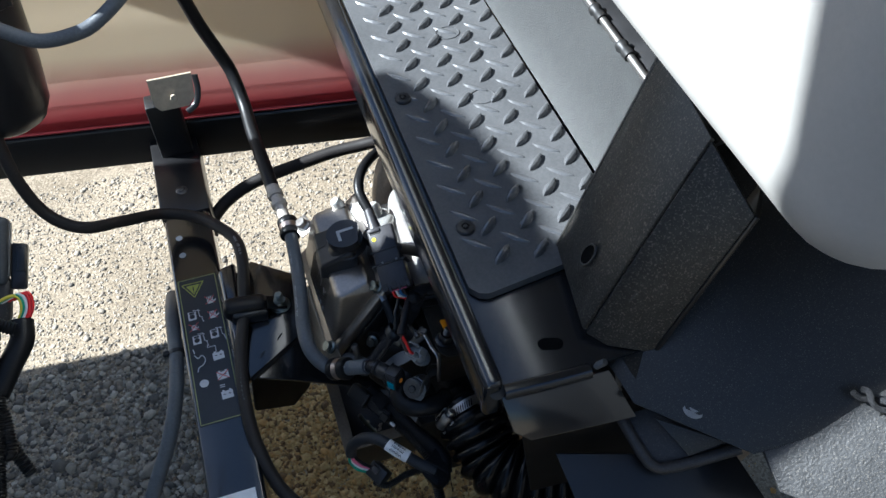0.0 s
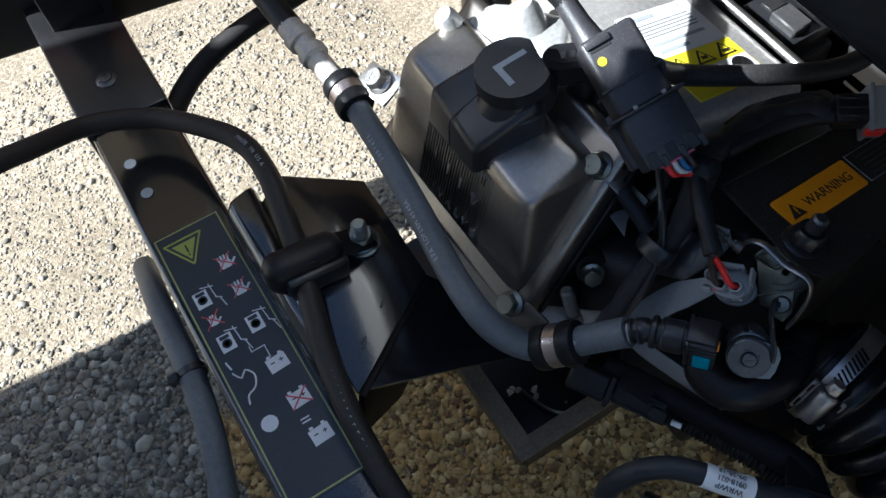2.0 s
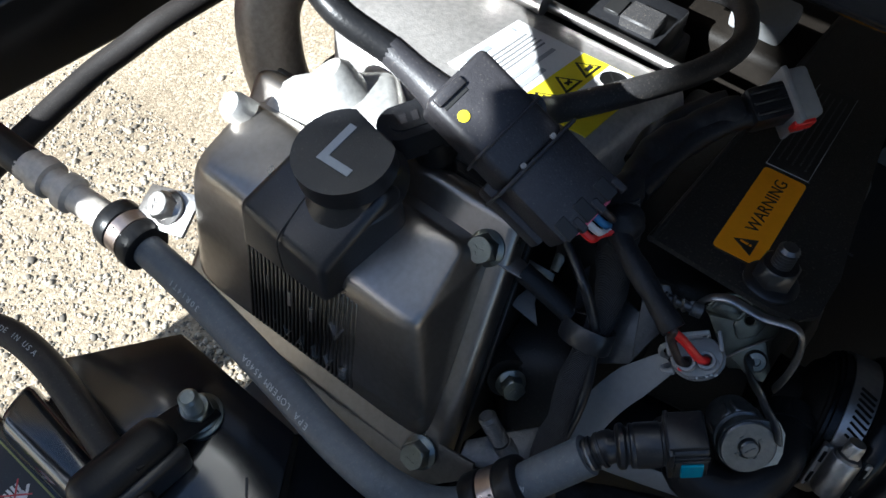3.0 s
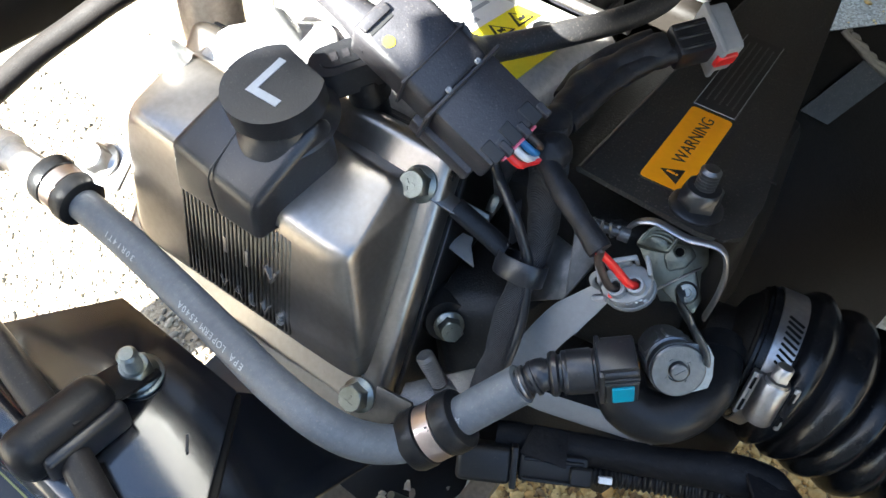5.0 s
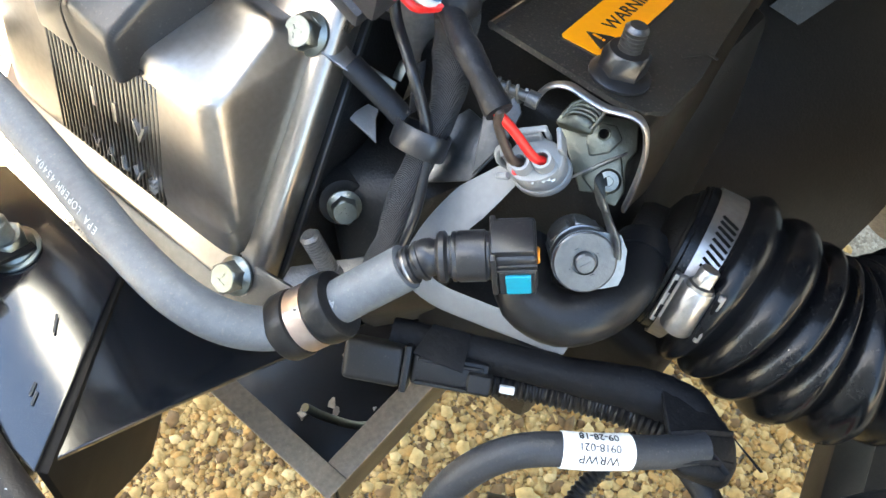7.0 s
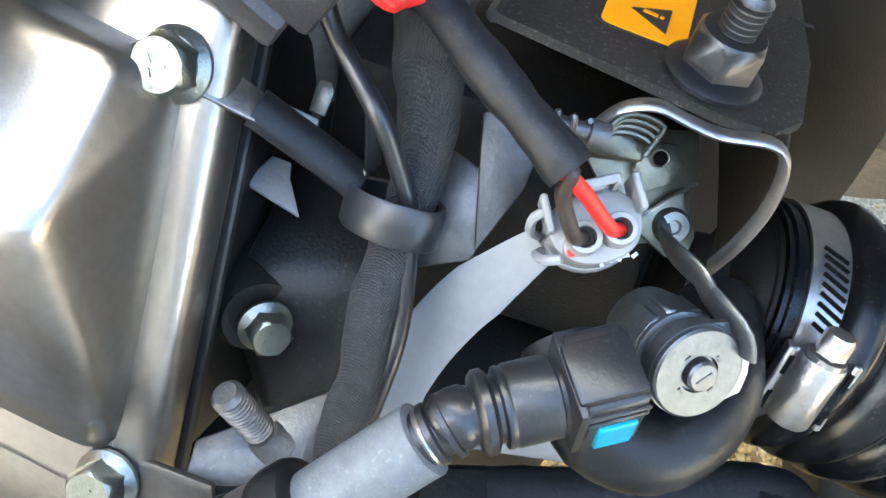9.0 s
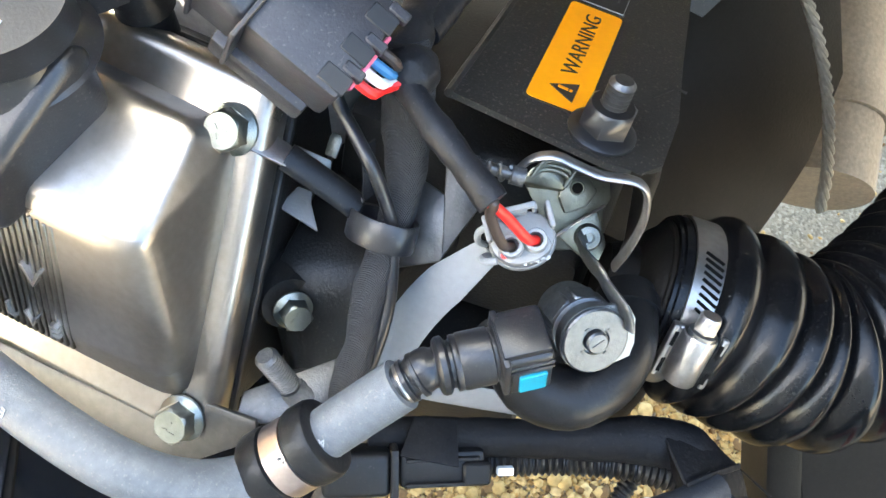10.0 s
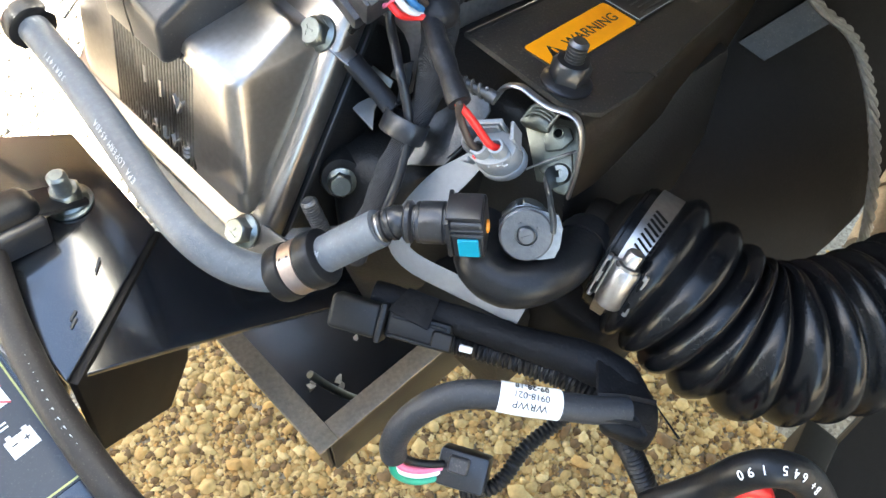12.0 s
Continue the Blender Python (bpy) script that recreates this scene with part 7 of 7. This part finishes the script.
    for ch in "B+ 645190":
        j = int(len(gl) * 0.62 - far / 0.001)
        tt = (gl[j - 3] - gl[j + 3]).normalized()
        n = Vector((-0.5, -0.05, 0.86))
        n = (n - tt * n.dot(tt)).normalized()
        if ch != " ":
            text("cable_print", ch, 0.0050, axes(tt, n, gl[j] + n * 0.00725), M_LABW, b, 0.0001)
        far += 0.0032
    part("red_lead", tube([(0.1180, 0.3480, 0.3900), (0.1330, 0.3380, 0.4180), (0.1400, 0.3310, 0.4200), (0.1440, 0.3240, 0.4050), (0.146, 0.315, 0.385)], 0.0042, 14, 0.003), M_RED, b, "red insulated lead")


build_wires()


# ---- frame bracket, clamps and hoses on the frame rail ----
def build_brackets():
    b = thing("engine_mount_bracket", (0.0, 0.66, 0.37), "black gloss-painted folded steel engine mount bracket", "bracket")
    z = 0.385
    part("plate", slab([(-0.030, 0.735, z + 0.004), (-0.005, 0.752, z + 0.004), (0.044, 0.717, z), (0.0425, 0.630, z - 0.002), (-0.036, 0.580, z + 0.001), (-0.040, 0.66, z + 0.003)], 0.004, 0.0012), M_BLACK, b)
    part("fold", hull([(-0.052, 0.590, 0.380), (-0.052, 0.742, 0.388), (-0.036, 0.585, 0.390), (-0.024, 0.750, 0.400), (-0.052, 0.60, 0.34), (-0.036, 0.60, 0.34), (-0.052, 0.745, 0.34), (-0.026, 0.752, 0.34), (-0.046, 0.742, 0.403), (-0.046, 0.66, 0.398)], 0.006, 3), M_BLACK, b)
    part("gusset", slab([(0.040, 0.632, 0.381), (-0.036, 0.581, 0.383), (-0.045, 0.59, 0.30), (0.0, 0.63, 0.22), (0.026, 0.642, 0.2375), (0.052, 0.655, 0.30)], 0.005, 0.001), M_PITCH, b)
    part("arm", slab([(0.0425, 0.631, 0.3805), (-0.034, 0.5825, 0.3815), (-0.012, 0.5780, 0.374), (0.014, 0.5740, 0.363), (0.051, 0.5680, 0.346), (0.12, 0.5550, 0.315), (0.13, 0.600, 0.320), (0.069, 0.6150, 0.350)], 0.005, 0.0012), M_BLACK, b)
    for x, y, l, a in ((0, 0, 0.006, 0.6), (0.002, 0.004, 0.006, 0.6), (0.026, 0.022, 0.009, 0.8)):
        part("stamp_mark", bars(Matrix.Translation((-0.018, 0.605, z + 0.0015)), [(x, y, l, 0.0012, a)]), M_INK, b)
    bolt((0.0180, 0.6725, z + 0.001), (0.02, 0.0, 1.0), 0.0150, "bright zinc bolt and nut clamping the rubber loop", head=0.55, flange=0.0105, washer=0.0125, group="")
    t = thing("bolt_end", (0.018, 0.6725, z + 0.012), "bright threaded bolt end", "bolt")
    part("thread", stud((0.0180, 0.6725, z + 0.0105), (0.02, 0, 1), 0.0052, 0.013), M_ZINC, t)
    c = thing("loop_clamp", (-0.02, 0.67, 0.38), "black rubber-covered loop clamp round the hose", "clamp")
    lm = axes((1, 0.0, -0.16), (0.16, 0, 1.0), (-0.0235, 0.6715, 0.4010))
    part("loop", box(lm, (0.054, 0.0235, 0.0270), 0.0095, 5), M_RUB, c)
    part("inner_band", box(lm @ Matrix.Translation((0.004, -0.0130, -0.0035)), (0.043, 0.0075, 0.0185), 0.0030, 3), M_PLAS, c, "smooth black inner band of the clamp")
    part("strap", slab([(-0.020, 0.661, 0.4115), (0.010, 0.6615, 0.3975), (0.026, 0.663, 0.3895), (0.026, 0.682, 0.3895), (0.010, 0.6815, 0.3975), (-0.020, 0.680, 0.4115)], 0.003, 0.001), M_RUB, c)
    cord("rubber_hose", [(-0.27, 0.98, 0.80), (-0.255, 0.925, 0.690), (-0.250, 0.885, 0.600), (-0.245, 0.850, 0.530), (-0.228, 0.830, 0.478), (-0.193, 0.815, 0.455), (-0.150, 0.835, 0.430), (-0.105, 0.862, 0.400), (-0.062, 0.848, 0.394), (-0.033, 0.808, 0.404), (-0.017, 0.775, 0.410), (-0.014, 0.740, 0.412), (-0.020, 0.700, 0.406), (-0.0270, 0.665, 0.3985), (-0.040, 0.615, 0.393), (-0.047, 0.560, 0.385), (-0.045, 0.500, 0.370), (-0.025, 0.440, 0.350), (0.03, 0.385, 0.330), (0.10, 0.345, 0.31)], 0.0076, M_HOSE, "black rubber hose crossing the frame rail and passing the loop clamp", "hose")
    cord("rubber_hose", [(-0.105, 0.84, 0.290), (-0.075, 0.880, 0.300), (-0.045, 0.918, 0.312), (-0.020, 0.936, 0.322), (0.010, 0.946, 0.331), (0.045, 0.951, 0.338), (0.090, 0.960, 0.338), (0.148, 0.960, 0.348), (0.185, 0.953, 0.356), (0.223, 0.943, 0.365), (0.30, 0.925, 0.372), (0.40, 0.90, 0.375)], 0.0095, M_HOSE, "black rubber hose running under the cross beam", "hose")
    cord("rubber_hose", [(-0.122, 0.80, 0.30), (-0.121, 0.74, 0.335), (-0.1215, 0.69, 0.342), (-0.1235, 0.655, 0.342), (-0.132, 0.61, 0.335), (-0.148, 0.57, 0.318), (-0.178, 0.53, 0.285), (-0.215, 0.48, 0.24), (-0.27, 0.42, 0.19)], 0.0092, M_FHOSE, "grey rubber hose zip-tied along the frame rail", "hose")
    hose = bpy.data.objects["rubber_hose"]
    gl = glide([(-0.040, 0.615, 0.393), (-0.047, 0.560, 0.385), (-0.045, 0.500, 0.370)], 0.001)
    for i in range(14):
        p, q = gl[18 + 5 * i], gl[20 + 5 * i]
        up = Vector((-0.15, -0.25, 0.95))
        part("hose_print", box(axes(q - p, up, p + up * 0.0072), (0.0028, 0.0016, 0.0006), 0), M_GREYINK, hose)
    gl = glide([(-0.033, 0.808, 0.404), (-0.017, 0.775, 0.410), (-0.014, 0.740, 0.412), (-0.020, 0.700, 0.406)], 0.001)
    for i, ch in enumerate("MADE IN USA"):
        p, q = gl[38 + int(3.1 * i)], gl[41 + int(3.1 * i)]
        up = Vector((-0.10, -0.30, 0.95))
        up = (up - (q - p).normalized() * up.dot((q - p).normalized())).normalized()
        if ch != " ":
            text("hose_print", ch, 0.0042, axes(q - p, up, p + up * 0.00765), M_GREYINK, hose, 0.00008)
    z = thing("zip_tie", (-0.122, 0.675, 0.34), "black nylon zip tie round hose and rail", "zip tie")
    ring_band((-0.1215, 0.672, 0.342), (0.0, 1, 0), 0.0096, 0.005, 0.0012, M_PLAS, z, "strap")
    part("head", box((-0.133, 0.672, 0.348), (0.008, 0.007, 0.006), 0.001, 1), M_PLAS, z)
    cord("rubber_hose", [(-0.21, 0.86, 0.80), (-0.187, 0.828, 0.749), (-0.173, 0.822, 0.735), (-0.148, 0.819, 0.7215), (-0.118, 0.822, 0.7195), (-0.091, 0.829, 0.7245), (-0.052, 0.845, 0.748), (-0.02, 0.86, 0.79)], 0.0075, M_FHOSE, "grey hose hanging in a slack loop", "hose")
    s = thing("skid_tray", (0.11, 0.62, 0.2), "open black steel skid tray with a dusty brown rim", "tray")
    rim = 0.245
    x0, y0, x1, y1 = 0.0505, 0.5235, 0.33, 0.78
    i0, j0 = 0.0655, 0.5385
    part("rim_side", span((x0, y0, rim - 0.003), (i0, y1, rim), 0.0008), M_RIM, s)
    part("rim_front", span((i0, y0, rim - 0.003), (x1, j0, rim), 0.0008), M_RIM, s)
    part("wall_side", span((i0 - 0.003, j0, 0.165), (i0, y1, rim - 0.003), 0.0004), M_FRAME, s)
    part("wall_front", span((i0, j0 - 0.003, 0.165), (x1, j0, rim - 0.003), 0.0004), M_FRAME, s)
    part("floor", span((i0, j0, 0.162), (x1, y1, 0.165), 0.0004), M_FRAME, s)
    rng = random.Random(3)
    for k in range(7):
        x, y, r = rng.uniform(0.075, 0.16), rng.uniform(0.55, 0.64), rng.uniform(0.002, 0.0042)
        solo("pebble", hull([(x + r * rng.uniform(-1, 1), y + r * rng.uniform(-1, 1), 0.165 + r * rng.uniform(0, 1.2)) for _ in range(14)], 0), M_STONE, "small pale stone lying in the skid tray", "stone", "stones in the tray", smooth=False)
    w = thing("wire_stay", (0.1, 0.57, 0.2), "bluish bent steel wire stay in the tray", "wire")
    part("rod", tube([(0.082, 0.575, 0.235), (0.092, 0.568, 0.21), (0.108, 0.556, 0.185), (0.128, 0.550, 0.172), (0.15, 0.556, 0.170)], 0.0028, 10, 0.004), M_ZINC, w)


build_brackets()


# ---- electrics beside the rail ----
def build_electrics():
    r = thing("relay_box", (-0.2, 0.54, 0.68), "grey-black relay box with a side catch and coloured wires", "relay")
    m = axes((0.933, -0.013, -0.358), (0.18, -0.66, 0.73), (-0.1990, 0.5540, 0.7120))
    part("case", box(m, (0.036, 0.056, 0.030), 0.005, 3), M_GREYBOX, r)
    part("side_label", box(m @ Matrix.Translation((0.0182, 0.002, -0.002)), (0.0008, 0.044, 0.016), 0, 1), M_PGREY, r, "pale printed side label")
    part("side_catch", box(m @ Matrix.Translation((0.0255, -0.012, -0.004)), (0.012, 0.038, 0.018), 0.002, 2), M_PLAS, r)
    part("catch_tongue", box(m @ Matrix.Translation((0.0270, -0.006, 0.0060)), (0.007, 0.020, 0.004), 0.001, 2), M_PLAS, r)
    for k, (x, y, w, h) in enumerate(((-0.007, 0.012, 0.008, 0.0014), (-0.007, 0.004, 0.008, 0.0014), (-0.007, -0.004, 0.008, 0.0014), (-0.0105, 0.004, 0.0014, 0.017))):
        part("moulded_mark", bars(m @ Matrix.Translation((0, 0, 0.0152)), [(x, y, w, h, 0)]), M_PLASD, r)
    part("plug_end", box(m @ Matrix.Translation((0.002, -0.040, -0.006)), (0.036, 0.036, 0.026), 0.004, 3), M_PLASD, r)
    for off, mt in ((0.0, M_RED), (0.004, M_RED), (-0.005, M_WHITE), (-0.009, M_GREEN), (-0.012, M_YELLOW)):
        part("relay_wire", tube([(-0.186 + off, 0.508, 0.698), (-0.172 + off * 0.6, 0.508, 0.702), (-0.171 + off * 0.5, 0.499, 0.694), (-0.180 + off * 0.5, 0.488, 0.686)], 0.0015, 10, 0.003), mt, r)
    h = thing("conduit_bundle", (-0.2, 0.46, 0.66), "bundle of black corrugated conduits below the relay box", "conduit")
    part("taped_neck", tube([(-0.179, 0.491, 0.690), (-0.181, 0.476, 0.684), (-0.192, 0.460, 0.678), (-0.206, 0.442, 0.668)], 0.0092, 16, 0.004), M_RUB, h)
    for pts in ([(-0.26, 0.49, 0.732), (-0.217, 0.484, 0.724), (-0.199, 0.481, 0.712), (-0.180, 0.476, 0.700)], [(-0.200, 0.450, 0.676), (-0.204, 0.434, 0.668), (-0.211, 0.396, 0.650), (-0.22, 0.35, 0.62)], [(-0.192, 0.472, 0.700), (-0.206, 0.468, 0.712), (-0.213, 0.443, 0.700), (-0.227, 0.39, 0.675), (-0.24, 0.34, 0.65)], [(-0.198, 0.470, 0.694), (-0.212, 0.442, 0.672), (-0.215, 0.417, 0.660), (-0.204, 0.400, 0.648), (-0.203, 0.424, 0.660), (-0.208, 0.444, 0.672)], [(-0.218, 0.490, 0.700), (-0.221, 0.473, 0.686), (-0.228, 0.449, 0.664), (-0.238, 0.425, 0.642), (-0.25, 0.39, 0.61)], [(-0.200, 0.461, 0.680), (-0.209, 0.440, 0.660), (-0.217, 0.419, 0.640), (-0.228, 0.39, 0.61)], [(-0.222, 0.455, 0.668), (-0.219, 0.443, 0.660), (-0.213, 0.427, 0.648), (-0.207, 0.415, 0.640), (-0.198, 0.395, 0.62)], [(-0.163, 0.700, 0.815), (-0.178, 0.667, 0.780), (-0.192, 0.640, 0.751), (-0.203, 0.599, 0.715), (-0.205, 0.575, 0.705)]):
        part("conduit", corrugated(pts, 0.0057, 0.0026, 0.0012, 14), M_CONDUIT, h)
    c = thing("filter_canister", (-0.235, 0.90, 0.57), "black plastic filter canister hanging by the body", "canister")
    part("bowl", lathe([(0.0001, 0.0), (0.030, 0.002), (0.044, 0.012), (0.052, 0.03), (0.056, 0.08), (0.057, 0.16), (0.060, 0.162), (0.060, 0.185), (0.056, 0.19), (0.056, 0.30), (0.0001, 0.30)], axes(None, (0.05, 0.12, 0.99), (-0.236, 0.905, 0.560)), 40), M_PLAS, c)
    part("ribs", joined(*[box(axes(None, (0.05, 0.12, 0.99), (-0.236 + 0.062 * math.cos(a) + 0.008, 0.93 + 0.062 * math.sin(a), 0.735)), (0.006, 0.006, 0.03), 0.001, 1) for a in [0.52 * k for k in range(12)]]), M_PLAS, c)
    k = thing("blue_lamp_cap", (-0.175, 0.535, 0.84), "pale blue round cap with a dark rim", "cap")
    mk = axes(None, (0.3, -0.5, 0.8), (-0.178, 0.530, 0.850))
    part("rim", lathe([(0.017, -0.01), (0.021, -0.008), (0.022, 0.002), (0.019, 0.005), (0.016, 0.003), (0.0165, -0.004)], mk, 32), M_GREYBOX, k)
    part("face", lathe([(0.0165, -0.004), (0.0165, 0.001), (0.014, 0.0022), (0.0001, 0.0028)], mk, 32), M_BLUECAP, k)
    p = thing("cream_post", (-0.26, 0.58, 0.4), "cream painted sheet post behind the relay box", "post", kind="structure")
    part("sheet", slab([(-0.255, 0.660, 0.715), (-0.2185, 0.658, 0.702), (-0.256, 0.525, 0.600), (-0.285, 0.500, 0.590)], 0.003, 0.0006), M_CREAM, p)
    part("foot", slab([(-0.256, 0.525, 0.600), (-0.285, 0.500, 0.590), (-0.31, 0.46, 0.50), (-0.28, 0.47, 0.50)], 0.003, 0.0006), M_CREAM, p)


build_electrics()
